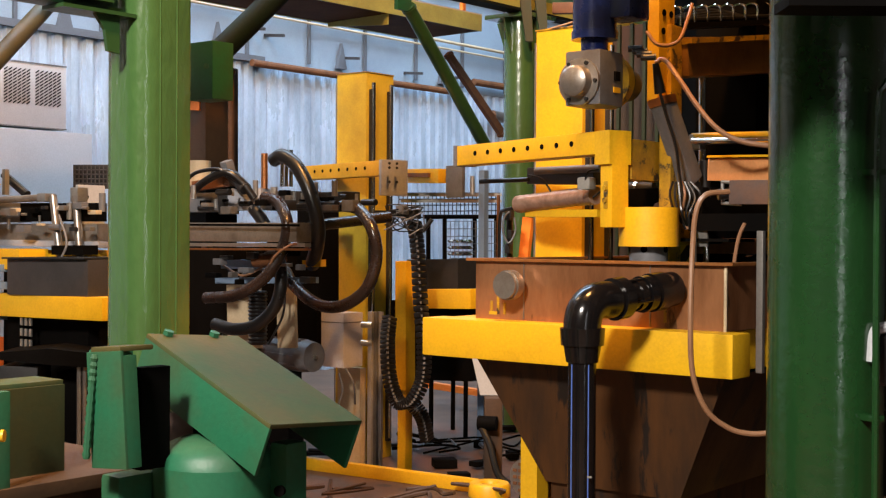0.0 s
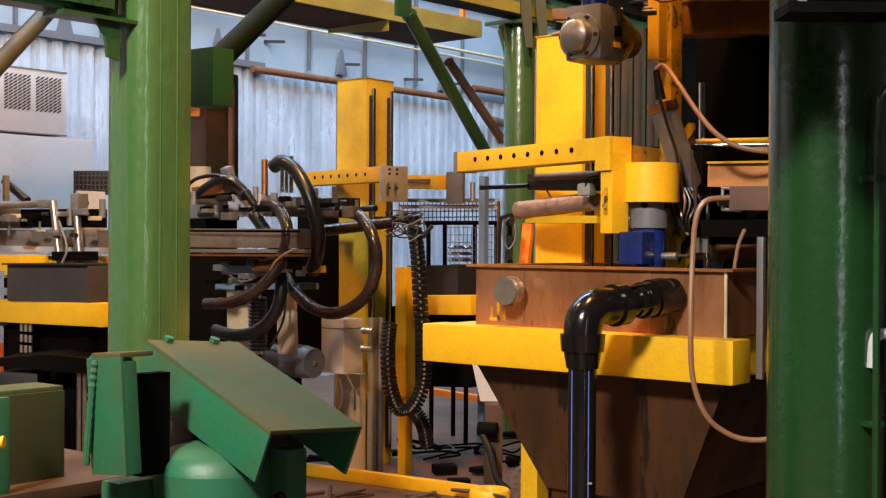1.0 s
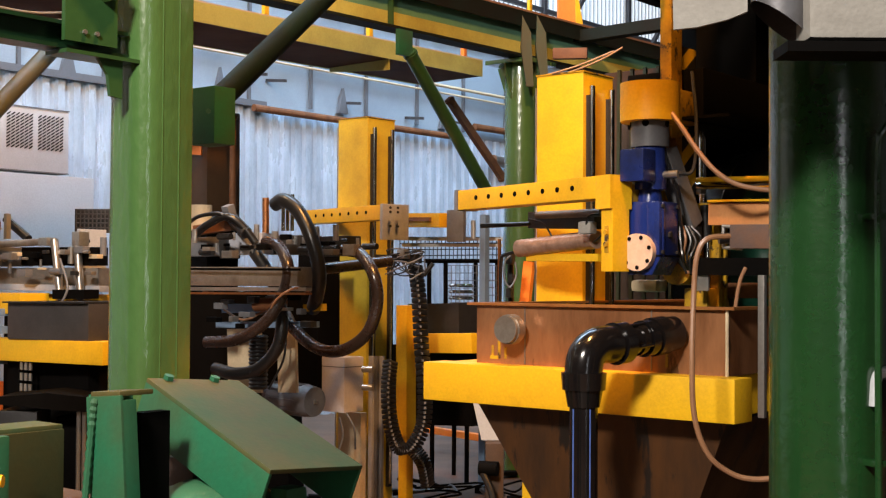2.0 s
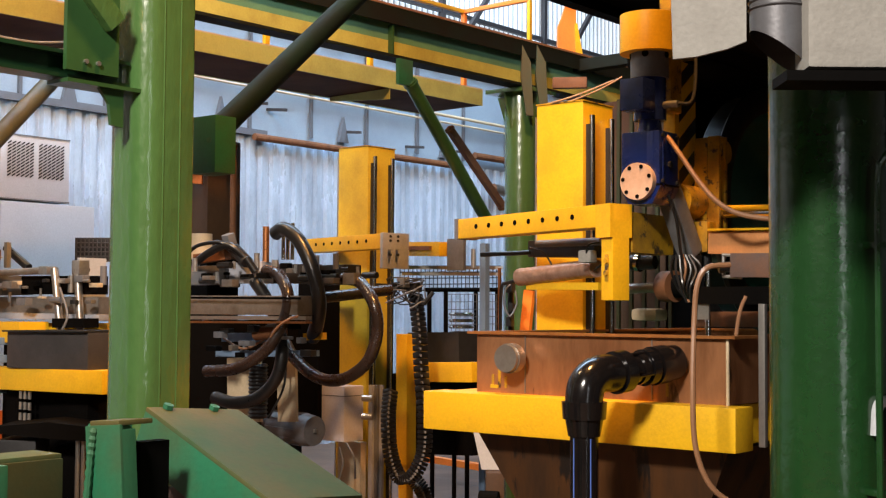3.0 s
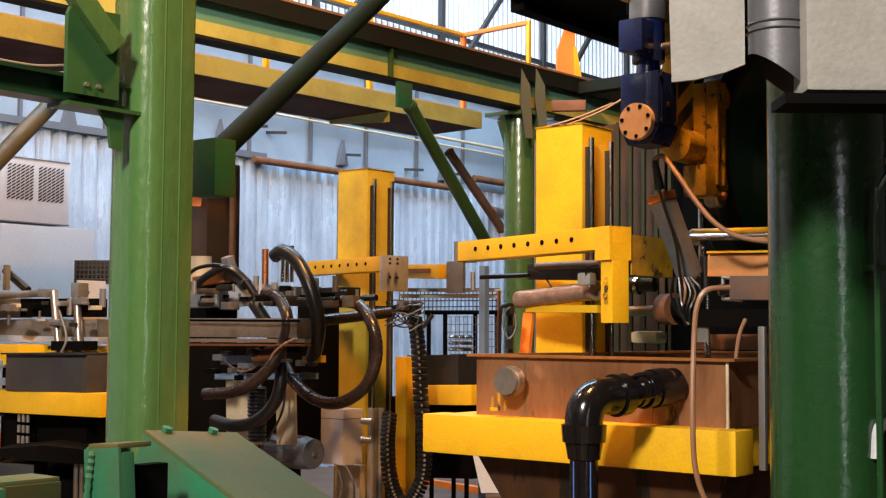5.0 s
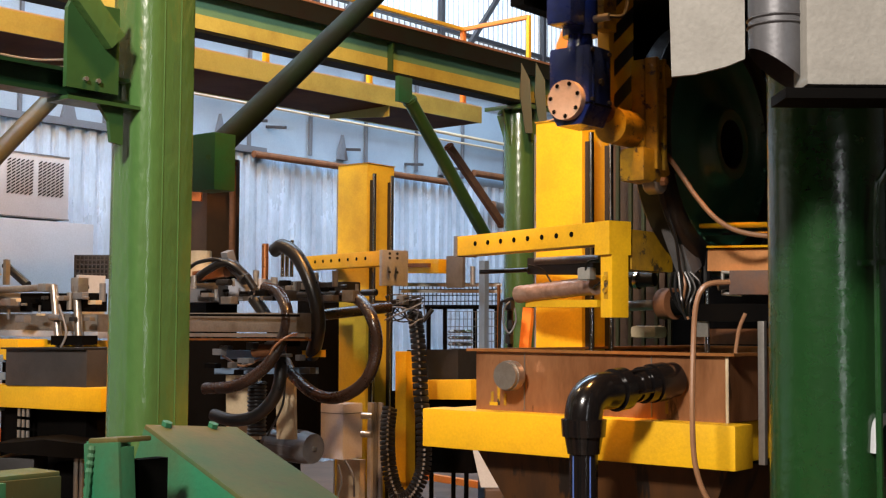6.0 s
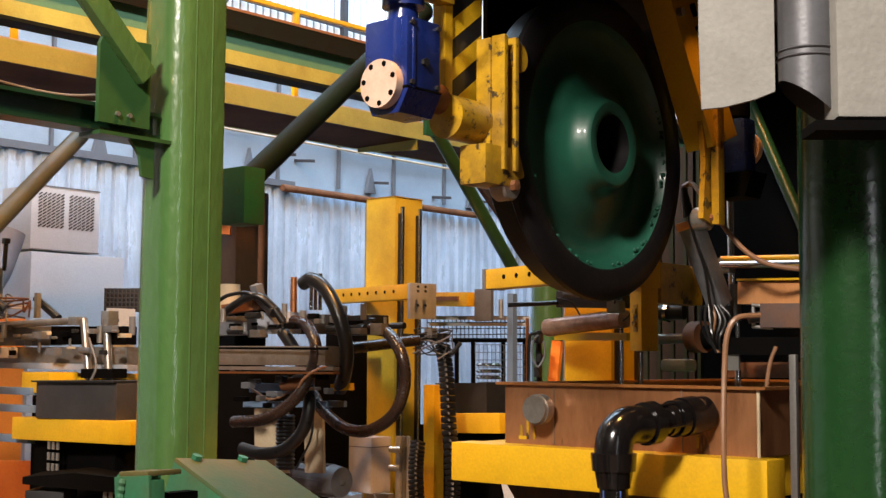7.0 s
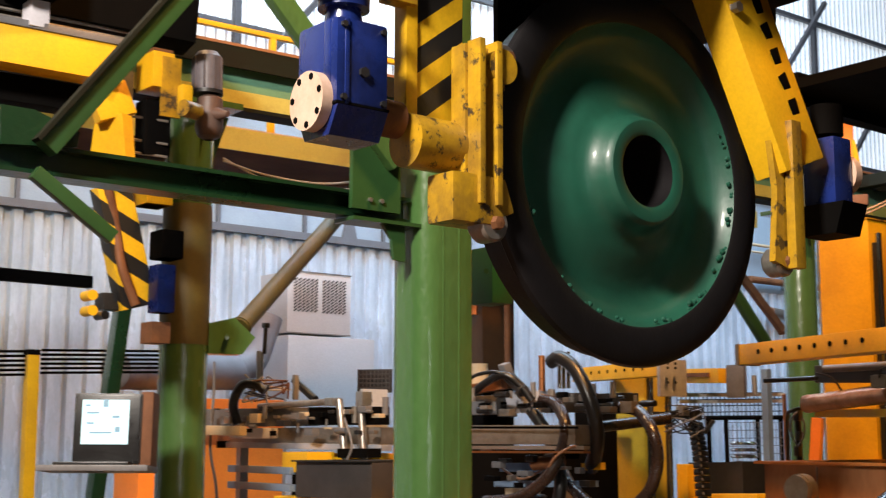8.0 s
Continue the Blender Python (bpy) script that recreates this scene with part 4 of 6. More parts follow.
um = lpart("upper_motor", rod(B(), ug + UP * 0.10, ug + UP * 0.16, 0.05, 28), blue, carriage, "blue electric motor standing on the gear box")
lpart("motor_flange", rod(B(), ug + UP * 0.145, ug + UP * 0.175, 0.085, 32), blue, um)
lpart("motor_body", rod(B(), ug + UP * 0.17, ug + UP * 0.45, 0.08, 32), blue, um)
lpart("terminal_box", box(B(), (0.12, 0.14, 0.15), at(ug + UP * 0.29 + X * 0.10 + Y * 0.05), 0.010), blue, um)
pq = Vector((-0.108, -0.791, 1.326))
plate = lpart("drilled_plate", box(B(), (0.05, 0.12, 0.42), at(pq - UP * 0.03), 0.004), yellow, carriage, "bright yellow plate with bolt holes")
for a, b in ((-0.025, 0.10), (0.03, 0.10), (-0.03, 0.03), (0.02, 0.03), (0.02, -0.03)):
    lpart("bolt_hole", rod(B(), pq + X * 0.026 + Y * a + UP * b, pq + X * 0.029 + Y * a + UP * b, 0.013, 14), flat_black, plate)
lpart("loop_cable", hose(B(), [(-0.089, -0.930, 1.339), (-0.031, -0.947, 1.284), (0.026, -0.902, 1.297), (0.030, -0.834, 1.393), (0.017, -0.780, 1.454)], 0.007), cable, plate)
for i in range(4):
    q = Vector((-0.116, -1.017, 1.268)) + X * 0.03 * i * 0.6 - UP * 0.012 * i
    lpart("gland", rod(B(), q, q + X * 0.05 + Y * 0.02, 0.012, 10), grey_dark, plate)
hb = lpart("head_beam", bar(B(), (-0.116, -0.695, 1.268), (0.029, 0.323, 1.387), 0.16, 0.15, 0.006), ochre_lit, carriage, "ochre head beam, coloured as under sodium light")
lpart("head_edge", bar(B(), (-0.100, -0.708, 1.326), (0.044, 0.284, 1.461), 0.17, 0.02), yellow_old, hb)
tray = lpart("cable_tray", bar(B(), (-0.121, -0.634, 1.401), (0.028, 0.322, 1.537), 0.10, 0.02), flat_black, carriage, "wire cable tray with black cables")
for i in range(11):
    q = Vector((-0.088, -0.672, 1.426)).lerp(Vector((0.030, 0.195, 1.559)), i / 10)
    lpart("tray_wire", hose(B(), [q - UP * 0.03, q + UP * 0.035, q + UP * 0.04 - X * 0.05, q - UP * 0.03 - X * 0.06], 0.005, 6, 4), chrome, tray)
for i in range(4):
    a, b = Vector((-0.115, -0.668, 1.420)), Vector((0.041, 0.230, 1.548))
    lpart("tray_cable", hose(B(), [a - X * 0.02 * i, a.lerp(b, 0.35) + UP * 0.012 * i - X * 0.02 * i, a.lerp(b, 0.7) - UP * 0.01 * i, b], 0.011, 8), black, tray)
# far side arm with chain pattern and two rollers
a0, a1 = Vector((0.068, 0.222, 0.648)), Vector((0.142, 0.436, 0.052))
sp = lpart("side_arm", bar(B(), a0 + Y * 0.05, a1 + Y * 0.05, 0.19, 0.11, 0.008, up=X), yellow, carriage, "yellow inclined arm with black worn marks")
dn = (a1 - a0).normalized()
for i, k in enumerate((0.25, 0.37, 0.49, 0.61, 0.73)):
    c = a0 + (a1 - a0) * k
    lpart("worn_mark", box(B(), (0.004, 0.035, 0.075), at(c + X * 0.056 + Y * 0.09, 0, 0, 0) @ pose(0, 0, 0, 24 + 8 * (i % 2)), 0.001), flat_black, sp)
lpart("arm_bolt", rod(B(), a0 + (a1 - a0) * 0.28 + X * 0.05 - Y * 0.03, a0 + (a1 - a0) * 0.28 + X * 0.075 - Y * 0.03, 0.016, 6), steel, sp)
rb2 = Vector((0.189, 0.436, -0.033))
br2 = lpart("roller_bracket", box(B(), (0.03, 0.045, 0.42), at(rb2), 0.006), yellow_old, carriage, "worn yellow roller bracket")
lpart("cheek", prism(B(), [(-0.06, 0.20), (0.03, 0.22), (0.05, 0.02), (0.02, -0.22), (-0.05, -0.20), (-0.03, 0.0)], 0.02, at((0.160, 0.413, -0.024), 0, 0, 90)), yellow_old, br2)
roller((0.117, 0.436, 0.176), 0.045, br2)
roller((0.133, 0.424, -0.220), 0.042, br2)
bg = Vector((0.147, 0.659, 0.064))
gear2 = lpart("gear_box", box(B(), (0.11, 0.09, 0.20), at(bg), 0.014), blue, carriage, "blue gear box of the far arm")
lpart("foot", prism(B(), [(-0.09, 0.03), (0.09, 0.03), (0.06, -0.06), (-0.06, -0.06)], 0.12, at(bg - UP * 0.13)), flat_black, gear2)
lpart("motor", rod(B(), bg + UP * 0.11, bg + UP * 0.20, 0.05, 28), flat_black, gear2)
lpart("flange", rod(B(), bg + Y * 0.05, bg + Y * 0.08, 0.065, 28), skin, gear2)
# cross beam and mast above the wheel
cb = lpart("cross_beam", box(B(), (0.34, 1.30, 0.22), at((-0.16, -0.02, 0.66)), 0.01), flat_black, carriage, "black cross beam of the gripper")
# added plate, there only to shade the upper part of the wheel
lpart("shade_plate", box(B(), (0.38, 1.30, 0.012), at((-0.02, -0.12, 0.565))), flat_black, cb)
lpart("mast", box(B(), (0.28, 0.30, 1.2), at((-0.16, 0.0, 1.36)), 0.01), flat_black, carriage, "dark lifting mast")
lpart("back_shield", box(B(), (0.02, 0.62, 0.55), at((-0.34, 0.10, 0.30))), flat_black, cb)


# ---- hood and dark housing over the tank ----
hs = thing("housing", (1.375, 6.600, 1.943), "black housing behind the dipping tank", "housing")
part("back_panel", bar(B(), Vector((1.309, 7.600, 2.031)) - UP * 0.3, Vector((1.309, 7.600, 2.031)) + E1 * 2.9 - UP * 0.3, 0.05, 3.9), flat_black, hs, smooth=False)
part("side_panel", bar(B(), Vector((1.309, 7.600, 2.031)) + E1 * 2.9 - UP * 0.3, Vector((1.309, 7.600, 2.031)) + E1 * 2.9 - E2 * 1.0 - UP * 0.3, 0.05, 3.9), flat_black, hs, smooth=False)
op = thing("olive_panel", (1.068, 7.500, 2.353), "dirty olive steel panel beside the column", "panel")
part("sheet", box(B(), (0.42, 0.04, 2.62), gpose(Vector((1.148, 7.700, 2.380)) * 1.0 + UP * (1.31 - Vector((1.148, 7.700, 2.380)).z))), brown, op)
for i in range(5):
    part("ridge", bar(B(), Vector((1.013, 7.450, 2.579)) + E1 * 0.085 * i, Vector((1.008, 7.450, 1.036)) + E1 * 0.085 * i, 0.02, 0.02, up=E1), green_worn, op)
# dark service platform over the tank, slotted for the mast of the gripper
pf = thing("service_platform", E1 * -1.35 + E2 * 4.5, "black platform above the tank, partly added unseen for shade", "platform")
# this deck is out of view, added to keep light off the raised wheel
part("deck", box(B(), (1.5, 5.0, 0.05), gpose(E1 * -1.35 + E2 * 4.45 + UP * 2.98)), flat_black, pf)
part("deck", box(B(), (0.84, 2.45, 0.05), gpose(E1 * -3.18 + E2 * 6.12 + UP * 2.98)), flat_black, pf)
part("edge_beam", box(B(), (0.08, 2.3, 0.16), gpose(E1 * -3.58 + E2 * 6.12 + UP * 2.98)), flat_black, pf)
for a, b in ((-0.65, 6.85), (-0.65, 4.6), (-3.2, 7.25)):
    part("post", box(B(), (0.09, 0.09, 2.95), gpose(E1 * a + E2 * b + UP * 1.475)), flat_black, pf)
br1 = thing("green_brace", (1.445, 6.200, 2.183), "thin dark green brace bar in the housing", "brace")
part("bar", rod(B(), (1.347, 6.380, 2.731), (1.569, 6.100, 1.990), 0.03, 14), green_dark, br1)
# white sheet and steel duct of the extraction hood close to the dark column
hd = thing("extraction_hood", (0.569, 2.500, 1.955), "off white extraction hood with a cut steel duct", "hood")
# sheet, duct and cover run on unseen upwards to shade the wheel
part("sheet", prism(B(), [(-0.083, 1.9), (0.068, 1.9), (0.068, 0.033), (0.03, 0.018), (-0.03, 0.004), (-0.076, 0.0), (-0.080, 0.15)], 0.012,
                    Matrix.Translation(Vector((0.531, 2.550, 1.854))) @ pose(0, 0, 0, 0, 0, -8)), white_cloth, hd, "stained off white sheet")
bm = lathe(B(), [(0.0, 0.062), (5.4, 0.062)], Matrix.Translation((0.671, 2.550, 1.818)) @ pose(0, 0, 0, 0, -90, 0), 48)
for v in bm.verts:
    if v.co.z < Vector((0.671, 2.550, 1.818)).z + 0.01:
        v.co.z += -0.75 * (v.co.x - Vector((0.671, 2.550, 1.818)).x) + 0.045
part("duct", bm, duct_zinc, hd, "grey steel duct cut at a slant")
for k in (0.085, 0.10):
    q = Vector((0.671, 2.550, 1.818)) + UP * (k + 0.05)
    part("bead", lathe(B(), [(-0.003, 0.0625), (0.0, 0.066), (0.003, 0.0625)], Matrix.Translation(q) @ pose(0, 0, 0, 0, -90, 0), 48), duct_zinc, hd)
# the unseen right part of the cover is added against the gate light
part("cover", box(B(), (1.5, 0.10, 1.9), Matrix.Translation(Vector((0.811, 2.500, 1.819)) + UP * 0.95 + Vector((0.635, 0, 0))), 0.012), white_cloth, hd, "off white cover box, extended unseen to block light")
part("lip", box(B(), (0.27, 0.11, 0.02), Matrix.Translation(Vector((0.786, 2.490, 1.801)))), flat_black, hd)

# ---- devices to the right of the arm ----
gt = thing("guide_unit", (1.131, 5.000, 1.618), "linear guide unit with chromed rods and blocks", "guide")
part("rod", rod(B(), (0.997, 5.150, 1.738), (1.268, 4.700, 1.711), 0.016, 20), chrome, gt, "chromed guide rod")
part("rod", rod(B(), (1.047, 5.200, 1.560), (1.043, 5.200, 2.002), 0.015, 20), chrome, gt, "chromed upright rod")
part("rod_top", rod(B(), (0.996, 5.150, 1.761), (1.268, 4.700, 1.735), 0.010, 12), yellow, gt)
part("block", box(B(), (0.05, 0.05, 0.06), gpose((1.015, 5.150, 1.734)), 0.004), alu, gt)
part("beam", bar(B(), (1.037, 4.950, 1.613), (1.248, 4.620, 1.597), 0.06, 0.085, 0.004), peach, gt, "peach orange flat beam")
part("beam_edge", bar(B(), (1.032, 4.930, 1.662), (1.242, 4.600, 1.647), 0.065, 0.008), yellow, gt)
part("sleeve", rod(B(), (1.016, 5.000, 1.651), (1.018, 5.000, 1.508), 0.022, 20), black, gt)
part("rod", rod(B(), (1.022, 5.000, 1.519), (1.024, 5.000, 1.245), 0.012, 16), chrome, gt)
part("black_bar", bar(B(), (0.955, 4.900, 1.410), (1.244, 4.600, 1.408), 0.07, 0.065), flat_black, gt)
part("orange_plate", bar(B(), (1.019, 5.200, 1.318), (1.299, 4.800, 1.322), 0.02, 0.06), rust, gt)
part("steel_tab", box(B(), (0.05, 0.01, 0.07), gpose((0.976, 4.850, 1.354))), alu, gt)
bx = thing("junction_box", (0.999, 4.250, 1.504), "open steel cable box with tan cable", "box")
part("shell", bar(B(), (0.955, 4.220, 1.501), (1.130, 4.050, 1.496), 0.07, 0.078, 0.004), brown_grey, bx)
for a, b in (((0.917, 4.240, 1.536), (0.972, 4.200, 1.531)), ((0.917, 4.240, 1.466), (0.973, 4.200, 1.461)), ((0.920, 4.240, 1.536), (0.921, 4.240, 1.466)), ((0.969, 4.200, 1.533), (0.969, 4.200, 1.461))):
    part("frame_bar", rod(B(), a, b, 0.006, 8), alu, bx)
part("gland", rod(B(), (0.900, 4.220, 1.493), (0.955, 4.220, 1.499), 0.018, 14), black, bx)
# grey inclined actuator with cables
ac = thing("actuator", (0.883, 4.850, 1.715), "grey inclined actuator housing with cables", "actuator")
part("housing", bar(B(), (0.822, 4.850, 1.868), (0.950, 4.950, 1.567), 0.085, 0.07, 0.010, up=E1), grey, ac)
part("end_cap", bar(B(), (0.818, 4.850, 1.881), (0.827, 4.850, 1.851), 0.09, 0.075, 0.003, up=E1), copper, ac)
part("gland", rod(B(), (0.809, 4.820, 1.892), (0.788, 4.800, 2.001), 0.022, 14, 0.012), black, ac)
part("seam_cable", hose(B(), [(0.802, 4.780, 1.888), (0.830, 4.790, 1.795), (0.866, 4.800, 1.691), (0.889, 4.830, 1.566), (0.910, 4.850, 1.503)], 0.006), black, ac)
part("feed_cable", hose(B(), [(0.788, 4.800, 2.001), (0.818, 4.780, 2.011), (0.858, 4.700, 1.931), (0.919, 4.650, 1.823), (0.983, 4.600, 1.738), (1.064, 4.550, 1.690), (1.215, 4.500, 1.668)], 0.0095), cable, ac, "tan feed cable")
for k in range(7):
    a = Vector((0.895, 4.850, 1.562))
    p = [a + Vector(o) for o in ((0.011 * k - 0.03, 0.0, 0.0), (0.019 * k - 0.045, -0.02, -0.05 - 0.006 * (k % 3)), (0.009 * k - 0.02, -0.02 * (k % 3), -0.12), (0.004 * k + 0.015, 0.0, -0.165 - 0.013 * (k % 2)))]
    part("wire", hose(B(), p, 0.005, 6, 4), (black, grey_dark, black, cable)[k % 4], ac)
part("foot", box(B(), (0.06, 0.06, 0.10), gpose((0.951, 4.950, 1.517)), 0.005), grey_dark, ac)
sh = thing("drive_shaft", (0.803, 5.100, 1.440), "steel shaft with a round dark disc", "shaft")
part("shaft", rod(B(), (0.736, 5.150, 1.438), (0.863, 5.100, 1.443), 0.020, 20), steel, sh)
part("disc", rod(B(), (0.872, 5.100, 1.447), (0.908, 5.050, 1.447), 0.062, 32), rust, sh)
part("hub", rod(B(), (0.908, 5.050, 1.447), (0.978, 5.000, 1.451), 0.045, 28), flat_black, sh)
part("sleeve", rod(B(), (0.757, 5.200, 1.544), (0.845, 5.150, 1.548), 0.032, 24), grey_dark, sh)
part("ring", rod(B(), (0.777, 5.180, 1.544), (0.789, 5.170, 1.543), 0.037, 24), chrome, sh)
part("block", box(B(), (0.12, 0.1, 0.05), gpose((0.845, 5.300, 1.335)), 0.02), cream, sh)
# parts under the drilled arm
un = thing("foil_duct", (0.471, 5.350, 1.496), "foil wrapped hose under the drilled arm", "hose")
part("wrap", hose(B(), [(0.318, 5.500, 1.490), (0.394, 5.420, 1.498), (0.478, 5.300, 1.507), (0.558, 5.180, 1.515), (0.604, 5.100, 1.517)], 0.036, 18, 6, 0.05), foil, un)
part("saddle", bar(B(), (0.388, 5.500, 1.452), (0.651, 5.150, 1.447), 0.10, 0.03), yellow, un)
part("carriage_plate", bar(B(), (0.394, 5.500, 1.611), (0.630, 5.100, 1.594), 0.09, 0.07, 0.005), grey_dark, un)
part("cylinder", rod(B(), (0.393, 5.420, 1.629), (0.615, 5.020, 1.621), 0.016, 16), grey, un)
part("bottle", box(B(), (0.06, 0.05, 0.05), gpose((0.562, 5.050, 1.562)), 0.012), white_cloth, un)
part("push_rod", rod(B(), (0.161, 5.620, 1.591), (0.360, 5.450, 1.594), 0.010, 12), black, un)
for k, pts in enumerate(([(0.356, 5.400, 1.611), (0.412, 5.350, 1.590), (0.452, 5.320, 1.526)], [(0.555, 5.050, 1.551), (0.560, 5.000, 1.604), (0.604, 5.000, 1.615)], [(0.589, 5.050, 1.507), (0.616, 5.000, 1.538), (0.631, 5.000, 1.593)])):
    part("wire", hose(B(), pts, 0.004, 6), black, un)
vs = thing("valve_string", (0.290, 5.600, 1.350), "black valves and cables hanging behind the tank", "valve")
part("column", rod(B(), (0.294, 5.650, 1.226), (0.292, 5.650, 1.461), 0.014, 10), black, vs)
for v, r in (((0.290, 5.600, 1.448), 0.03), ((0.295, 5.600, 1.362), 0.022), ((0.286, 5.600, 1.300), 0.026)):
    part("valve", box(B(), (r, r, r * 1.6), gpose(v), 0.004), grey_dark, vs)
part("loop", hose(B(), [(0.297, 5.600, 1.468), (0.263, 5.550, 1.435), (0.258, 5.550, 1.374), (0.283, 5.550, 1.325), (0.312, 5.550, 1.374), (0.307, 5.550, 1.435)], 0.004, 6), grey, vs)
part("hose", hose(B(), [(0.316, 5.500, 1.475), (0.267, 5.500, 1.465), (0.246, 5.550, 1.435), (0.244, 5.600, 1.226)], 0.008, 8), black, vs)
ob1 = thing("orange_post", (0.373, 5.800, 1.235), "orange steel bracket post behind the tank", "post")
part("post", bar(B(), (0.365, 5.800, 1.235), (0.385, 5.800, 1.439), 0.022, 0.05, up=E1), orange, ob1)
part("thin_post", bar(B(), (0.268, 6.200, 1.227), (0.266, 6.200, 1.553), 0.012, 0.012, up=E1), copper, ob1)

# ---- second arm, mesh guard and coil basket in the middle distance ----
sa = thing("cross_slide", (-0.091, 8.400, 1.678), "yellow cross slide with grey end plate", "slide")
part("beam", bar(B(), (-0.274, 8.600, 1.753), (0.019, 8.100, 1.731), 0.12, 0.09, 0.004), yellow, sa)
part("end_plate", box(B(), (0.13, 0.03, 0.20), gpose((0.075, 8.000, 1.692)), 0.004), grey, sa)
part("slot", bar(B(), (-0.255, 8.450, 1.753), (-0.088, 8.150, 1.740), 0.02, 0.025), rust, sa)
for v in ((-0.278, 8.500, 1.625), (-0.278, 8.500, 1.584)):
    q = Vector(v)
    part("rail", bar(B(), q, q + Vector((0.66, -0.1, 0)), 0.02, 0.02), steel, sa)
part("knob", rod(B(), (0.178, 7.900, 1.723), (0.179, 7.900, 1.608), 0.015, 10), alu, sa)
fe = thing("mesh_guard", (0.149, 9.400, 1.306), "black framed wire mesh guard fence", "fence")
for a, b in (((-0.130, 9.200, 1.491), (0.425, 9.600, 1.501)), ((-0.106, 9.200, 1.491), (-0.103, 9.200, 0.942)), ((0.011, 9.300, 1.494), (0.015, 9.300, 0.938)), ((0.233, 9.500, 1.498), (0.236, 9.500, 0.930)), ((0.395, 9.600, 1.501), (0.399, 9.600, 0.927))):
    part("frame_bar", rod(B(), a, b, 0.016, 8), flat_black, fe)
for i in range(14):
    a, b = Vector((0.024, 9.300, 1.461)), Vector((0.421, 9.600, 1.467))
    q = a + (b - a) * i / 13
    part("wire", rod(B(), q, q - UP * 0.52, 0.003, 5), grey, fe)
for i in range(10):
    a, b = Vector((0.024, 9.300, 1.461)), Vector((0.421, 9.600, 1.467))
    part("wire", rod(B(), a - UP * 0.055 * i, b - UP * 0.055 * i, 0.003, 5), grey, fe)
fe2 = thing("mesh_guard", (0.072, 10.400, 1.598), "fine wire mesh panel on the wall side", "fence")
for i in range(26):
    a, b = Vector((-0.358, 10.400, 1.700)), Vector((0.481, 11.000, 1.725))
    q = a + (b - a) * i / 25
    part("wire", rod(B(), q, q - UP * 0.20, 0.004, 5), grey_dark, fe2)
for i in range(5):
    part("wire", rod(B(), Vector((-0.358, 10.400, 1.700)) - UP * 0.05 * i, Vector((0.481, 11.000, 1.725)) - UP * 0.05 * i, 0.005, 5), grey_dark, fe2)
bk = thing("coil_basket", (0.118, 8.800, 0.999), "stack of shiny wire coils behind the fence", "basket")
for i in range(8):
    q = Vector((0.118, 8.800, 1.019)) + UP * 0.043 * i
    part("coil", lathe(B(), [(-0.012, 0.078), (0.0, 0.092), (0.012, 0.078), (0.0, 0.066), (-0.012, 0.078)], Matrix.Translation(q) @ pose(0, 0, 0, 0, 90, 0), 24), chrome, bk)
part("pallet", box(B(), (0.36, 0.3, 0.34), gpose((0.118, 8.800, 0.812))), flat_black, bk)
for a, b in ((-0.15, -0.12), (0.15, -0.12), (-0.15, 0.12), (0.15, 0.12)):
    q = Vector((0.118, 8.800, 0)) + E1 * a + E2 * b
    part("leg", box(B(), (0.022, 0.022, 0.645), gpose(q + UP * 0.3225)), flat_black, bk)
bp = thing("blue_post", (0.260, 8.200, 1.168), "blue grey steel post by the guard", "post")
part("post", bar(B(), (Vector((0.257, 8.200, 1.780)).x, 8.2, 0.0), (0.257, 8.200, 1.773), 0.045, 0.045, up=E1), blue_grey, bp)
yf = thing("yellow_stand", (-0.212, 7.500, 0.456), "yellow steel stand of the far tank", "stand")
part("upright", bar(B(), (-0.214, 7.450, 0.462), (-0.218, 7.450, 1.208), 0.085, 0.08, 0.004, up=E1), yellow, yf)
part("cross_bar", bar(B(), (-0.176, 7.500, 0.987), (0.183, 7.100, 1.008), 0.08, 0.11, 0.004), yellow, yf)
part("far_leg", bar(B(), (Vector((-0.214, 7.450, 0.462)).x, 7.45, 0.0), (-0.214, 7.450, 0.462), 0.06, 0.06, up=E1), yellow, yf)
part("trough", bar(B(), (-0.108, 7.800, 1.117), (0.192, 7.500, 1.128), 0.3, 0.19), grey_dark, yf)
part("dark_cover", bar(B(), (-0.339, 8.300, 0.688), (0.230, 7.800, 0.731), 0.2, 0.5), flat_black, yf)
pn = thing("white_panel", (0.214, 7.200, 0.494), "leaning white painted sheet by the tank", "panel")
part("sheet", prism(B(), [(-0.05, 0.19), (0.06, 0.19), (0.11, -0.03), (0.0, -0.03)], 0.012, Matrix.Translation((0.214, 7.200, 0.494))), light_grey, pn)
part("foot", box(B(), (0.10, 0.14, 0.46), Matrix.Translation((0.285, 7.16, 0.23)), 0.01), brown, pn)
part("pump", rod(B(), (0.20, 7.05, 0.33), (0.30, 7.02, 0.33), 0.040, 20), flat_black, pn, "small black pump")
part("pump_hose", hose(B(), [(0.21, 7.04, 0.32), (0.26, 6.98, 0.22), (0.30, 6.92, 0.08), (0.36, 6.9, 0.02)], 0.02, 10), black, pn)
kerb = solid("yellow_kerb", bar(B(), (-0.860, 7.490, 0.035), (0.190, 6.785, 0.035), 0.050, 0.07, 0.010), yellow, "yellow painted kerb strip on the floor", "kerb")
part("kerb_end", lathe(B(), [(0.0, 0.11), (0.055, 0.11), (0.07, 0.10), (0.07, 0.055), (0.055, 0.045), (0.0, 0.045)], Matrix.Translation((0.250, 6.700, 0)) @ pose(0, 0, 0, 0, -90, 0), 28), yellow, kerb, "rounded kerb end")
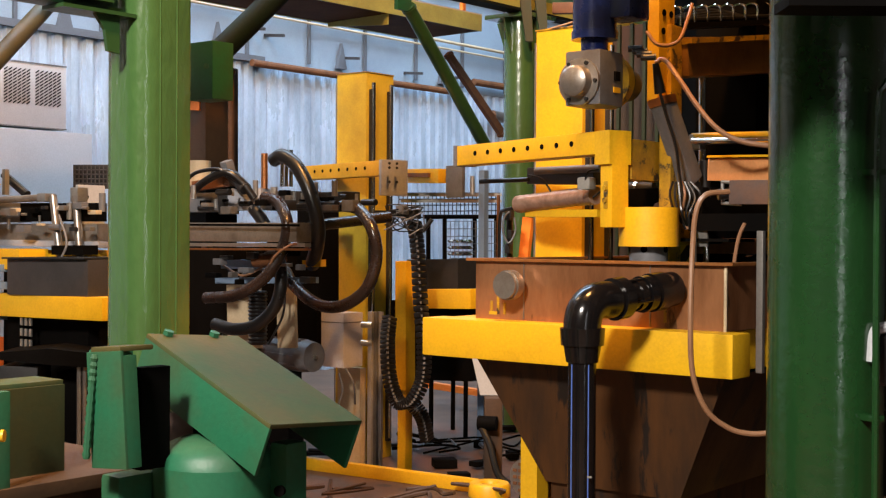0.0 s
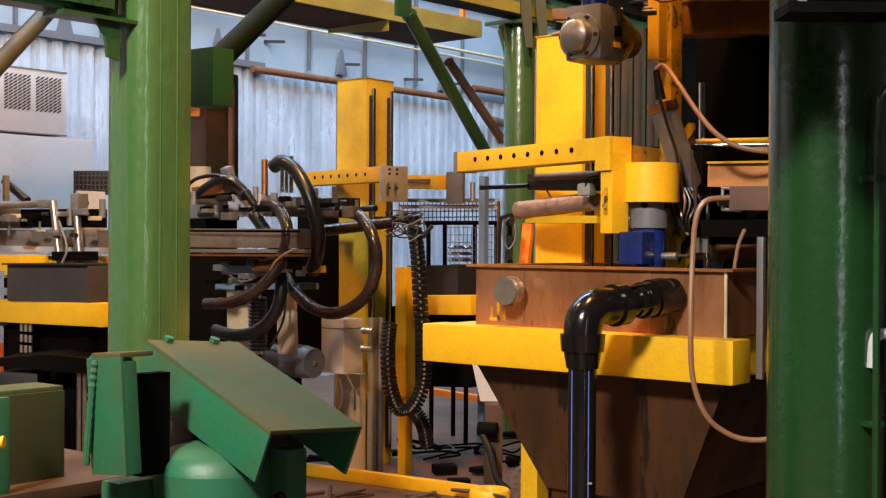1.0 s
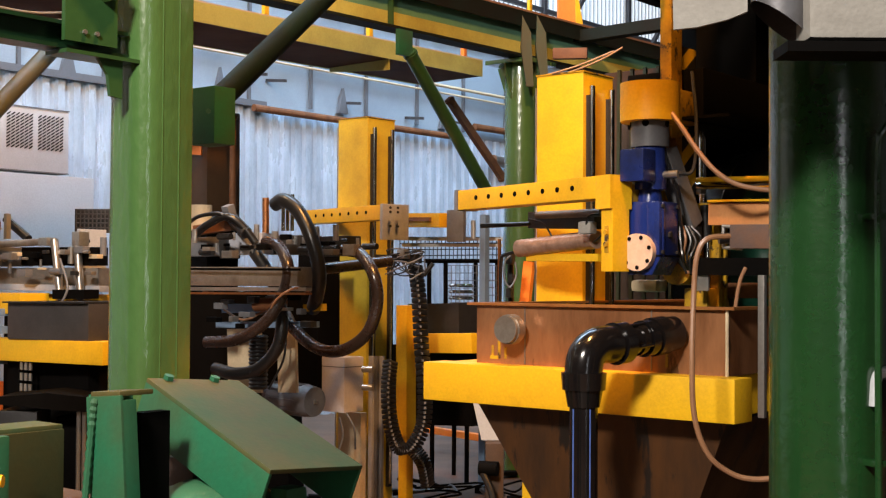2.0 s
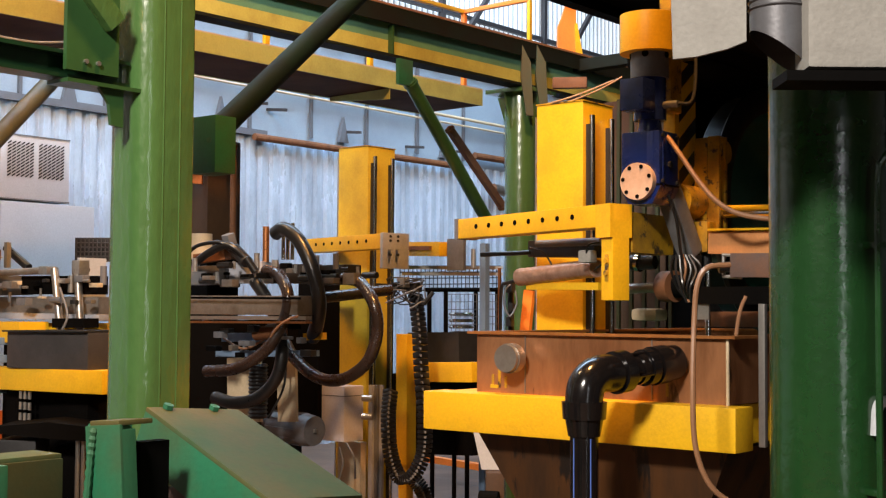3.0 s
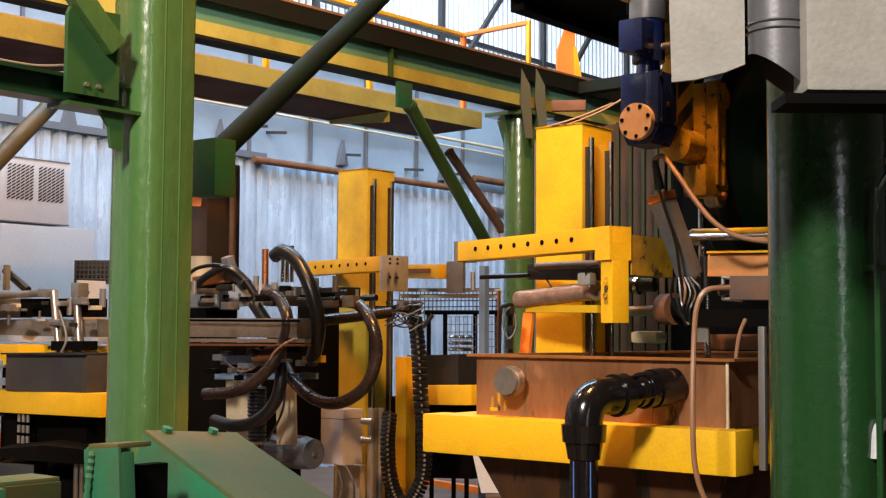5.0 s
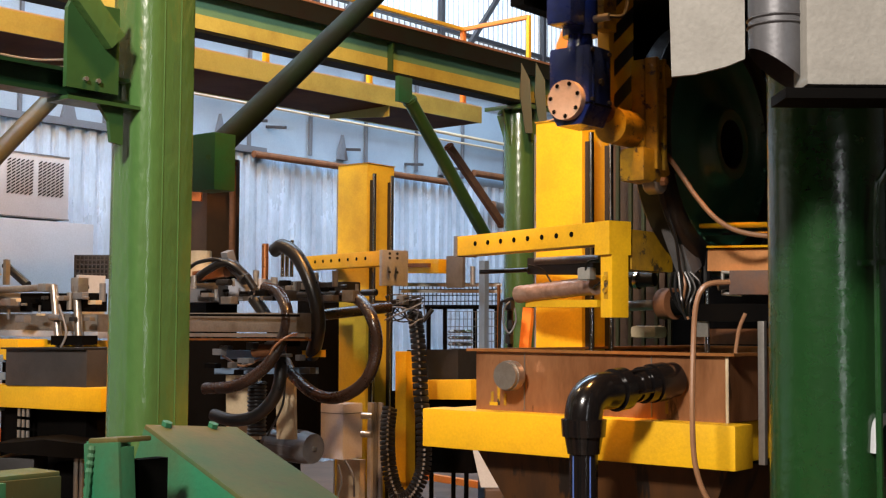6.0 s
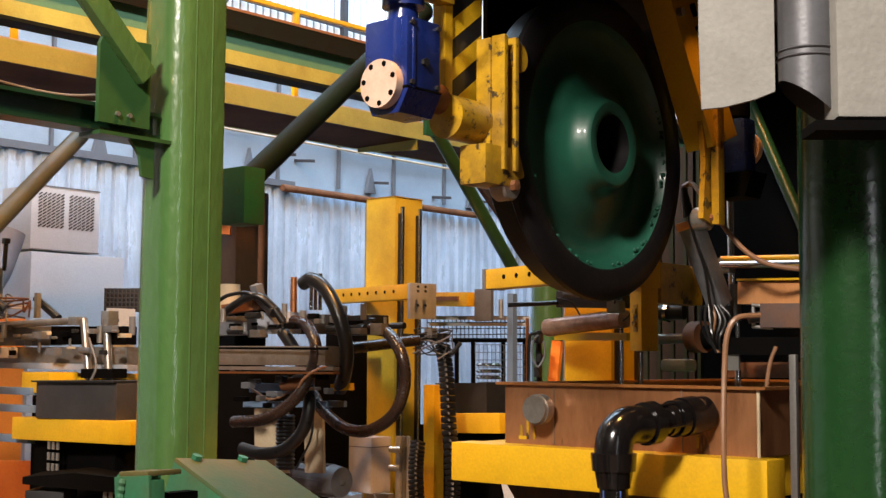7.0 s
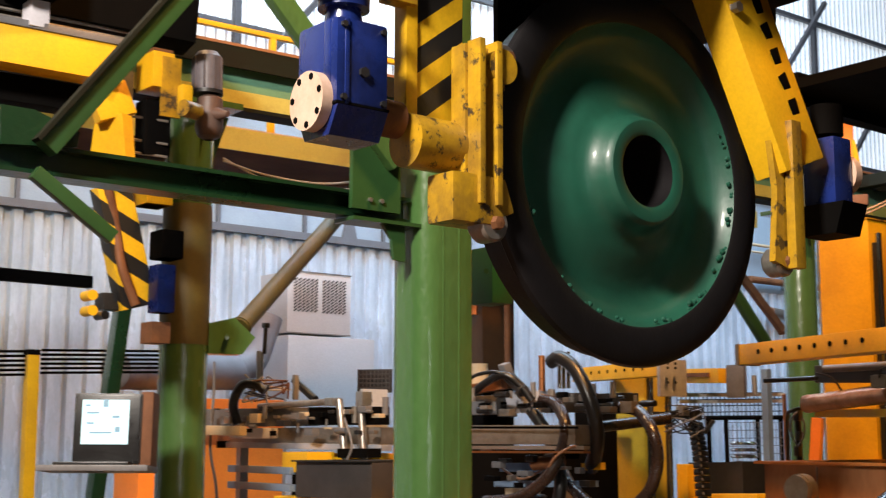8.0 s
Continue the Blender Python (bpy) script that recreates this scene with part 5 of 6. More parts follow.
part("kerb_side", bar(B(), (-2.55, 8.9, 0.035), (-2.05, 8.5, 0.035), 0.06, 0.07), yellow, kerb)
kerb2 = solid("yellow_kerb", bar(B(), (-0.138, 10.300, 0.168), (0.338, 9.900, 0.143), 0.06, 0.05), orange, "orange painted strip on the far floor", "kerb")
fm = thing("fan_motor", (0.336, 5.200, 0.343), "small motor with rusty red fan grille", "motor")
q = Vector((0.341, 5.150, 0.385))
part("body", rod(B(), q, q + E2 * 0.25, 0.075, 28), rust, fm)
part("grille", rod(B(), q - E2 * 0.006, q, 0.078, 28), steel, fm)
for i in range(5):
    for j in range(5):
        if (i - 2) ** 2 + (j - 2) ** 2 < 7:
            part("slot", box(B(), (0.018, 0.004, 0.012), gpose(q - E2 * 0.008 + E1 * (i - 2) * 0.026 + UP * (j - 2) * 0.026)), rust, fm)
part("stand", box(B(), (0.1, 0.2, q.z - 0.07), gpose(Vector((q.x, q.y, (q.z - 0.07) / 2)) + E2 * 0.12)), flat_black, fm)


# ---- hose manipulator in the middle ----
hm = thing("hose_manipulator", (-1.027, 7.000, 1.403), "grey clamping unit with thick black hoses", "machine")
part("grey_beam", bar(B(), (-1.367, 6.850, 1.520), (-1.133, 6.750, 1.524), 0.10, 0.10, 0.005), grey, hm)
part("clamp_block", bar(B(), (-1.125, 6.700, 1.532), (-0.905, 6.600, 1.536), 0.11, 0.11, 0.008), zinc, hm, "light grey clamp block")
part("clamp_face", bar(B(), (-1.133, 6.680, 1.522), (-1.095, 6.660, 1.525), 0.12, 0.13, 0.004), grey_dark, hm)
part("link_block", bar(B(), (-0.926, 6.750, 1.531), (-0.650, 6.600, 1.529), 0.09, 0.10, 0.006), grey_dark, hm)
part("hose_block", bar(B(), (-0.672, 6.700, 1.523), (-0.463, 6.500, 1.525), 0.12, 0.10, 0.008), grey_dark, hm)
part("rail_channel", bar(B(), (-1.351, 6.700, 1.366), (-0.681, 6.300, 1.366), 0.12, 0.095, 0.003), steel, hm, "long steel channel")
part("rail", bar(B(), (-1.340, 6.650, 1.301), (-0.656, 6.250, 1.305), 0.05, 0.018), alu, hm)
part("rail", bar(B(), (-1.330, 6.600, 1.279), (-0.650, 6.200, 1.284), 0.05, 0.010), copper, hm)
# black blocks fill the dark voids under the rails in place of shade
part("black_body", bar(B(), (-1.561, 7.750, 0.963), (-0.731, 7.450, 0.983), 0.16, 0.62, 0.01), flat_black, hm)
part("dark_column", bar(B(), (-0.716, 7.420, 0.625), (-0.721, 7.420, 1.499), 0.18, 0.16, 0.006, up=E1), flat_black, hm)
part("channel_slot", bar(B(), (-1.325, 6.570, 1.403), (-0.690, 6.180, 1.400), 0.006, 0.012), flat_black, hm)
part("base", bar(B(), (-1.589, 7.900, 0.573), (-0.883, 7.650, 0.602), 0.2, 1.2), flat_black, hm)
part("cream_panel", bar(B(), (-1.158, 6.950, 0.913), (-0.967, 6.850, 0.920), 0.02, 0.34), cream, hm, "cream lacquered panel")
part("cream_panel", bar(B(), (-0.876, 6.850, 0.933), (-0.772, 6.780, 0.938), 0.02, 0.36), cream, hm)
part("blue_rail", bar(B(), (-1.161, 6.800, 1.197), (-0.887, 6.650, 1.202), 0.04, 0.045), blue_grey, hm)
part("blue_rail", bar(B(), (-1.182, 6.750, 1.112), (-0.633, 6.450, 1.128), 0.04, 0.030), blue_grey, hm)
part("spring", hose(B(), [(-0.971, 6.750, 1.060), (-0.970, 6.750, 0.926), (-0.970, 6.750, 0.778)], 0.045, 16, 14, 0.18), black, hm, "black rubber bellows")
part("yellow_knob", bar(B(), (-0.696, 6.500, 1.209), (-0.600, 6.450, 1.214), 0.05, 0.035), yellow, hm)
part("copper_pin", rod(B(), (-0.917, 6.600, 1.588), (-0.918, 6.600, 1.771), 0.017, 16), copper, hm, "copper pin")
for u in ((-0.834, 6.650, 1.693), (-0.811, 6.650, 1.693), (-0.787, 6.650, 1.693)):
    part("chrome_pin", rod(B(), Vector(u) - UP * 0.09, Vector(u) + UP * 0.10, 0.010, 12), chrome, hm, "chromed pin")
part("wrist", rod(B(), (-1.100, 6.600, 1.674), (-0.997, 6.500, 1.584), 0.032, 16), grey_dark, hm)
part("sensor", box(B(), (0.05, 0.05, 0.06), gpose((-1.098, 6.550, 1.700), 20), 0.006), grey, hm)
part("arm_stub", bar(B(), (-1.293, 6.700, 1.604), (-1.114, 6.600, 1.625), 0.05, 0.05), rust, hm)
part("pivot", rod(B(), (-0.947, 6.500, 1.222), (-0.798, 6.400, 1.236), 0.034, 18), rust, hm)
HOSES = (
    ([(-0.858, 6.500, 1.730), (-0.806, 6.450, 1.750), (-0.727, 6.400, 1.691), (-0.654, 6.350, 1.553), (-0.617, 6.350, 1.400), (-0.629, 6.400, 1.288), (-0.662, 6.500, 1.201)], 0.036, black),
    ([(-0.903, 6.500, 1.542), (-0.822, 6.400, 1.517), (-0.764, 6.300, 1.412), (-0.785, 6.300, 1.287), (-0.868, 6.300, 1.149), (-1.014, 6.350, 1.057), (-1.195, 6.500, 1.032)], 0.030, rust_hose),
    ([(-0.501, 6.400, 1.502), (-0.410, 6.300, 1.478), (-0.338, 6.200, 1.373), (-0.321, 6.200, 1.237), (-0.369, 6.200, 1.095), (-0.490, 6.250, 1.010), (-0.623, 6.350, 1.015), (-0.752, 6.500, 1.100), (-0.808, 6.600, 1.169)], 0.030, rust_hose),
    ([(-0.967, 6.550, 1.491), (-0.897, 6.500, 1.399), (-0.838, 6.450, 1.286), (-0.803, 6.400, 1.146), (-0.830, 6.400, 1.005), (-0.930, 6.450, 0.903), (-1.051, 6.500, 0.876), (-1.169, 6.600, 0.894)], 0.032, black),
    ([(-1.288, 6.600, 1.571), (-1.207, 6.550, 1.628), (-1.098, 6.500, 1.669), (-1.012, 6.500, 1.612), (-0.954, 6.500, 1.536)], 0.020, black),
    ([(-1.317, 6.600, 1.635), (-1.250, 6.550, 1.671), (-1.140, 6.500, 1.683), (-1.092, 6.500, 1.649)], 0.010, black),
    ([(-0.862, 6.300, 1.176), (-0.807, 6.250, 1.260), (-0.724, 6.250, 1.310), (-0.661, 6.300, 1.294)], 0.006, cable),
)
for pts, r, mm in HOSES:
    part("hose", hose(B(), pts, r, 14, 8), mm, hm, "thick black rubber hose" if r > 0.02 else "thin cable")
for k, pts in enumerate(([(-1.144, 6.700, 1.193), (-1.025, 6.600, 1.144), (-0.909, 6.600, 1.197)], [(-0.578, 7.200, 0.584), (-0.558, 7.200, 0.489), (-0.583, 7.200, 0.394)], [(-0.540, 7.200, 0.610), (-0.492, 7.150, 0.527), (-0.488, 7.200, 0.410)],
                         [(-0.907, 6.700, 0.782), (-0.834, 6.700, 0.930), (-0.819, 6.700, 1.048)], [(-1.070, 6.700, 1.105), (-1.004, 6.650, 1.166), (-0.822, 6.600, 1.174), (-0.735, 6.600, 1.111)])):
    part("wire", hose(B(), pts, 0.006, 6), (cable, grey, grey, black, grey)[k], hm)
random.seed(21)
for k in range(34):
    a = Vector((-1.273, 6.600, 1.537)).lerp(Vector((-0.403, 6.350, 1.535)), k / 33) + Vector((0, random.uniform(-0.06, 0.05), random.uniform(-0.07, 0.03)))
    w = random.uniform(0.018, 0.05)
    kind = k % 4
    if kind == 0:
        part("fitting", rod(B(), a, a + UP * w * 1.8, w * 0.35, 10), (alu, steel)[k % 2], hm)
    elif kind == 1:
        part("fitting", rod(B(), a, a + E1 * w * 2.2, w * 0.4, 10), (grey_dark, black)[k % 2], hm)
    else:
        part("fitting", box(B(), (w * 1.6, w, w * random.uniform(0.5, 1.2)), gpose(a), 0.003), (grey_dark, grey, flat_black, steel)[k % 4], hm)
for k in range(16):
    a = Vector((-1.210, 6.350, 1.326)).lerp(Vector((-0.662, 6.050, 1.330)), k / 15) - UP * random.uniform(0.03, 0.22) + Vector((0, 0.25, 0))
    part("fitting", box(B(), (random.uniform(0.03, 0.09), 0.04, random.uniform(0.012, 0.035)), gpose(a), 0.003), (steel, flat_black, grey, grey_dark)[k % 4], hm)
part("cross_tube", rod(B(), (-0.635, 6.750, 1.409), (-0.285, 6.900, 1.455), 0.030, 16), rust_hose, hm, "brown sheathed tube")
cbx = thing("control_box", (-0.577, 7.300, 0.782), "light grey control box on the column", "control box")
ccase = part("case", box(B(), (0.225, 0.16, 0.31), gpose(Vector((-0.592, 7.350, 0.762))), 0.008), lilac_white, cbx)
part("lid_line", box(B(), (0.229, 0.164, 0.004), gpose(Vector((-0.592, 7.350, 0.862)))), grey, cbx)
for v in ((-0.449, 7.150, 0.858), (-0.449, 7.150, 0.757)):
    part("gland", rod(B(), v, Vector(v) + Vector((0.06, -0.02, 0)), 0.018, 12), alu, ccase)
st = thing("profile_strut", (-0.384, 7.350, 0.116), "grey aluminium profile strut at the column", "post")
zt = Vector((-0.388, 7.350, 0.919)).z
for d in (-0.028, 0.0, 0.028):
    part("rib", bar(B(), Vector((Vector((-0.382, 7.350, 0.440)).x + d, 7.35, 0)), Vector((Vector((-0.382, 7.350, 0.440)).x + d, 7.35, zt)), 0.018, 0.03, 0.002, up=E1), (zinc, grey, zinc)[int(d * 36 + 1)], st)
mo1 = thing("electric_motor", (-0.778, 7.000, 0.696), "grey finned electric motor on its side", "motor")
ma, mb = Vector((-0.920, 7.100, 0.711)), Vector((-0.741, 6.950, 0.701))
dd = (mb - ma).normalized()
mbody = part("body", rod(B(), ma, mb, 0.082, 28), grey, mo1)
for k in range(10):
    w = 2 * math.pi * k / 10
    sd = dd.cross(UP).normalized()
    o = (sd * math.cos(w) + UP * math.sin(w)) * 0.084
    part("fin", bar(B(), ma + o, mb + o, 0.006, 0.012), grey, mbody)
part("fan_cover", rod(B(), mb, mb + dd * 0.07, 0.088, 32, 0.080), grey, mo1)
part("badge", box(B(), (0.02, 0.02, 0.02), gpose(mb + dd * 0.07)), alu, mo1)
part("shaft_end", rod(B(), ma, ma - dd * 0.08, 0.05, 20, 0.035), grey_dark, mo1)
cp1 = thing("base_panel", (-0.521, 7.400, 0.368), "cream base panel with cables below the box", "panel")
part("panel", box(B(), (0.18, 0.05, Vector((-0.529, 7.500, 0.586)).z), gpose(Vector((Vector((-0.528, 7.500, 0.355)).x, 7.5, Vector((-0.529, 7.500, 0.586)).z / 2)))), cream, cp1)


def chain(pts, label):
    """An energy chain: black links with pale openings along a path."""
    path = smooth_path(pts, 14)
    t = thing("energy_chain", pts[-1], label, "cable chain")
    for i in range(0, len(path) - 2, 2):
        a, b = path[i], path[i + 2]
        link = part("link", bar(B(), a, a + (b - a) * 0.86, 0.075, 0.05, 0.006, up=E1), black, t)
        c = a + (b - a) * 0.42
        part("window", box(B(), (0.013, 0.010, 0.013), Matrix.Translation(c - Vector((0, 0.038, 0)))), grey, link)
    return t


chain([(-0.160, 7.100, 1.434), (-0.136, 7.050, 1.254), (-0.121, 7.000, 1.008), (-0.100, 6.950, 0.766), (-0.105, 6.950, 0.583), (-0.166, 6.950, 0.454), (-0.238, 7.000, 0.447), (-0.285, 7.000, 0.576), (-0.300, 7.050, 0.757), (-0.291, 7.100, 0.909)], "black plastic energy chain in a hanging loop")
chain([(-0.172, 7.200, 0.422), (-0.108, 7.200, 0.333), (-0.082, 7.250, 0.199)], "short black energy chain end near the floor")
tg = thing("valve_block", (-0.193, 7.050, 1.455), "small valve block with tangled cables", "valve")
part("block", box(B(), (0.09, 0.06, 0.05), gpose((-0.174, 7.050, 1.470)), 0.005), grey_dark, tg)
part("block", box(B(), (0.05, 0.05, 0.05), gpose((-0.222, 7.000, 1.494)), 0.005), alu, tg)
part("arm", bar(B(), (-0.372, 7.100, 1.476), (-0.213, 7.000, 1.469), 0.04, 0.035), grey_dark, tg)
random.seed(5)
for k in range(9):
    a = Vector((-0.259, 7.000, 1.453))
    p = [a + Vector((random.uniform(-0.06, 0.16), random.uniform(-0.06, 0.03), random.uniform(-0.10, 0.07))) for _ in range(4)]
    part("wire", hose(B(), p, 0.004, 6, 5), (black, grey_dark, grey)[k % 3], tg)
part("stay", rod(B(), (-0.111, 7.000, 1.377), (-0.059, 7.000, 1.445), 0.012, 8), black, tg)
# brown vessel behind the green column
bv = thing("brown_vessel", (-1.584, 8.800, 2.071), "dark brown vessel behind the column", "vessel")
part("shell", bar(B(), (-1.612, 8.900, 1.688), (-1.615, 8.900, 2.508), 0.30, 0.25, 0.02, up=E1), brown, bv)
part("pipe", rod(B(), (-1.435, 8.700, 1.834), (-1.438, 8.700, 2.452), 0.022, 14), rust, bv, "brown pipe with flared top")
part("pipe_flare", rod(B(), (-1.438, 8.700, 2.437), (-1.438, 8.700, 2.460), 0.028, 14, 0.034), rust, bv)
part("orange_band", bar(B(), (-1.708, 8.700, 2.229), (-1.647, 8.700, 2.226), 0.05, 0.07), orange, bv)
part("white_drum", rod(B(), (-1.557, 8.200, 1.661), (-1.558, 8.200, 1.823), 0.075, 28), cream, bv, "pale drum")
part("support", bar(B(), (Vector((-1.612, 8.900, 1.806)).x, 8.9, 0), (-1.612, 8.900, 1.688), 0.28, 0.24, up=E1), flat_black, bv)

# ---- cabinets and conveyor on the side of the monitor ----
cx = Vector((-3.184, 9.200, 2.125))
cab = thing("switch_cabinet", (cx.x, cx.y, 0), "tall light grey switch cabinet with cooling unit", "cabinet")
cw = 0.80
part("body", box(B(), (0.42, cw, cx.z - 0.01), gpose(Vector((cx.x, cx.y, (cx.z - 0.01) / 2)) - E1 * 0.21 + E2 * cw / 2), 0.008), light_grey, cab)
ht = 0.47
cooler = part("cooling_unit", box(B(), (0.40, 0.58, ht), gpose(cx - E1 * 0.22 + E2 * 0.29 + UP * (ht / 2 + 0.006)), 0.008), light_grey, cab, "grey cooling unit with slotted grille")
slot = mesh_of("slot", box(B(), (0.006, 0.034, 0.008), pose(0, 0, 0, 35)), flat_black)
for blk in (0.06, 0.32):
    for i in range(6):
        for j in range(11):
            ob = new("slot", slot)
            ob.parent = cooler
            ob.matrix_basis = gpose(cx + E2 * (blk + i * 0.037 + 0.012) + UP * (ht - 0.05 - j * 0.0235) - E1 * 0.018)
for z in (0.0, ht):
    part("edge_fold", box(B(), (0.01, 0.585, 0.008), gpose(cx - E1 * 0.018 + E2 * 0.29 + UP * (z + 0.01))), grey, cab)
gdt = thing("grey_duct", (-3.646, 8.400, 1.813), "large grey ventilation duct with bend", "duct")
part("duct", rod(B(), (-3.782, 7.600, 1.773), (-3.426, 8.800, 1.811), 0.125, 32), duct_grey, gdt)
part("bend", hose(B(), [(-3.428, 8.750, 1.809), (-3.358, 8.900, 1.898), (-3.324, 9.000, 2.070), (-3.289, 9.050, 2.241)], 0.11, 24, 6), duct_grey, gdt)
for u in ((-3.732, 7.780, 1.782), (-3.638, 8.100, 1.794)):
    q = Vector(u)
    part("clamp_ring", rod(B(), q, q + Vector((0.03, 0.035, 0)), 0.132, 32), duct_grey, gdt)
part("hanger", bar(B(), (-3.598, 8.300, 1.672), (Vector((-3.598, 8.300, 1.672)).x, 8.3, 0.0), 0.05, 0.05, up=E1), grey_dark, gdt)
ocab = thing("orange_cabinet", (-3.027, 7.600, 1.400), "orange painted steel cabinet", "cabinet")
part("case", box(B(), (0.5, 0.95, 1.60), gpose(Vector((Vector((-3.363, 8.100, 1.403)).x, 8.1, 0.80)) - E1 * 0.05), 0.01), orange, ocab)
part("case", box(B(), (0.3, 0.26, 1.42), gpose(Vector((Vector((-3.074, 6.600, 1.393)).x, 6.6, 0.71))), 0.01), orange, ocab)
part("white_plinth", box(B(), (0.34, 0.5, 0.5), gpose(Vector((Vector((-3.017, 6.400, 1.067)).x, 6.4, 0.70))), 0.01), cream, ocab)
solid("wall_cable", hose(B(), [(-2.708, 6.600, 1.758), (-2.709, 6.600, 1.575), (-2.720, 6.600, 1.302), (-2.681, 6.600, 1.093), (-2.667, 6.600, 0.915)], 0.008, 8), grey, "thin grey cable beside the cabinet", "cable")
mn = thing("monitor", (-2.462, 4.900, 1.382), "dark framed industrial monitor with lit screen", "monitor")
mp = Matrix.Translation((-2.485, 4.950, 1.382)) @ pose(0, 0, 0, -4, 0, 14)
part("case", box(B(), (0.275, 0.12, 0.285), mp, 0.010), grey_dark, mn)
part("bezel", box(B(), (0.262, 0.012, 0.270), mp @ pose(0, -0.062, 0), 0.003), black, mn)
scr = part("screen", box(B(), (0.190, 0.006, 0.180), mp @ pose(-0.008, -0.068, 0.024)), screen_glow, mn, "pale lit screen with small windows")
for x, z, w, h in ((0.0, 0.095, 0.02, 0.03), (-0.06, 0.05, 0.05, 0.006), (0.05, 0.03, 0.03, 0.008), (-0.07, 0.0, 0.03, 0.006), (0.06, -0.03, 0.02, 0.02), (-0.02, -0.045, 0.09, 0.005), (-0.085, 0.085, 0.02, 0.006)):
    part("screen_window", box(B(), (w, 0.004, h), mp @ pose(x * 0.85 - 0.008, -0.0722, z * 0.85 + 0.02)), window_dash, scr)
part("shelf", box(B(), (0.44, 0.22, 0.024), mp @ pose(-0.03, -0.06, -0.165), 0.004), grey, mn)
part("keyboard", box(B(), (0.30, 0.10, 0.014), mp @ pose(-0.04, -0.10, -0.147), 0.004), black, mn)
part("stand", bar(B(), (Vector((-2.485, 4.950, 1.382)).x, 5.0, 0), (Vector((-2.485, 4.950, 1.382)).x, 5.0, 1.05), 0.12, 0.12, 0.01, up=E1), grey, mn)
part("side_plate", box(B(), (0.05, 0.14, 0.30), mp @ pose(0.155, 0.02, 0.0), 0.006), rust, mn)
lw = Vector((-2.708, 5.400, 1.638))
part("lamp_post", rod(B(), lw - UP * 0.06, lw + UP * 0.05, 0.022, 14), cream, mn)
yp = thing("yellow_fence_post", (-3.784, 6.600, 1.392), "yellow fence post with dark slat panel", "fence")
part("post", bar(B(), (Vector((-3.784, 6.600, 1.392)).x, 6.6, 0.0), (-3.800, 6.600, 1.814), 0.065, 0.065, 0.004, up=E1), yellow, yp)
part("cap", box(B(), (0.07, 0.07, 0.03), gpose((-3.800, 6.600, 1.820))), flat_black, yp)
for i in range(6):
    for a, b in (((-4.023, 6.300, 1.809), (-3.810, 6.550, 1.823)), ((-3.826, 6.750, 1.843), (-3.432, 7.500, 1.881))):
        part("slat", bar(B(), Vector(a) - UP * 0.026 * i, Vector(b) - UP * 0.026 * i, 0.012, 0.015), flat_black, yp)
# conveyor with posts
cv = thing("conveyor", (-1.950, 6.400, 1.279), "steel conveyor frame with rollers and clamps", "conveyor")
part("channel", bar(B(), (-2.858, 6.750, 1.354), (-1.657, 6.300, 1.357), 0.12, 0.09, 0.003), steel, cv)
part("rail", bar(B(), (-2.640, 6.640, 1.312), (-1.644, 6.240, 1.300), 0.09, 0.030, 0.003), zinc, cv, "pale zinc rail")
part("rail_end", bar(B(), (-2.670, 6.652, 1.312), (-2.610, 6.628, 1.312), 0.095, 0.036), flat_black, cv)
part("grey_block", bar(B(), (-2.807, 6.700, 1.454), (-2.091, 6.450, 1.457), 0.10, 0.095, 0.004), grey, cv)
part("black_block", bar(B(), (-2.088, 6.440, 1.459), (-1.672, 6.300, 1.459), 0.09, 0.09), flat_black, cv)
part("top_rod", rod(B(), (-2.410, 6.500, 1.510), (-1.971, 6.300, 1.529), 0.017, 14), steel, cv)
part("top_block", box(B(), (0.07, 0.06, 0.04), gpose((-1.937, 6.280, 1.529)), 0.004), alu, cv)
part("post", rod(B(), (-1.895, 6.250, 1.539), (-1.846, 6.200, 1.241), 0.019, 16), steel, cv, "chromed post")
part("post", rod(B(), (-1.785, 6.250, 1.551), (-1.748, 6.200, 1.242), 0.019, 16), steel, cv, "chromed post")
part("post_block", box(B(), (0.06, 0.06, 0.07), gpose((-1.768, 6.250, 1.543)), 0.004), alu, cv)
part("light_plate", box(B(), (0.02, 0.16, 0.24), gpose((-1.782, 6.500, 1.479))), light_grey, cv)
part("hole", rod(B(), (-1.771, 6.380, 1.536), (-1.760, 6.340, 1.534), 0.014, 14), flat_black, cv)
part("base_block", bar(B(), (-1.849, 6.200, 1.274), (-1.671, 6.100, 1.276), 0.10, 0.045), flat_black, cv)
for v in ((-2.600, 6.610, 1.185), (-2.600, 6.610, 1.100), (-2.600, 6.610, 0.953)):
    part("cross_pipe", bar(B(), v, Vector(v) + E1 * 0.62, 0.045, 0.036, 0.004), blue_grey, cv)
part("leg", bar(B(), (-2.535, 6.600, 0), (-2.535, 6.600, 1.297), 0.048, 0.048, 0.003, up=E1), zinc, cv)
part("leg", bar(B(), (Vector((-2.314, 6.900, 1.030)).x, 6.9, 0), (-2.315, 6.900, 1.254), 0.055, 0.055, up=E1), flat_black, cv)
part("leg", bar(B(), (Vector((-1.780, 6.500, 1.051)).x, 6.5, 0), (-1.781, 6.500, 1.262), 0.055, 0.055, up=E1), flat_black, cv)
part("white_post", bar(B(), (-2.244, 6.600, 1.551), (-2.244, 6.600, 1.681), 0.025, 0.025, up=E1), white_cloth, cv)
part("cable", hose(B(), [(-1.837, 6.150, 1.444), (-1.784, 6.100, 1.310), (-1.821, 6.100, 1.203), (-1.778, 6.100, 1.136), (-1.644, 6.100, 1.123)], 0.006), grey, cv)
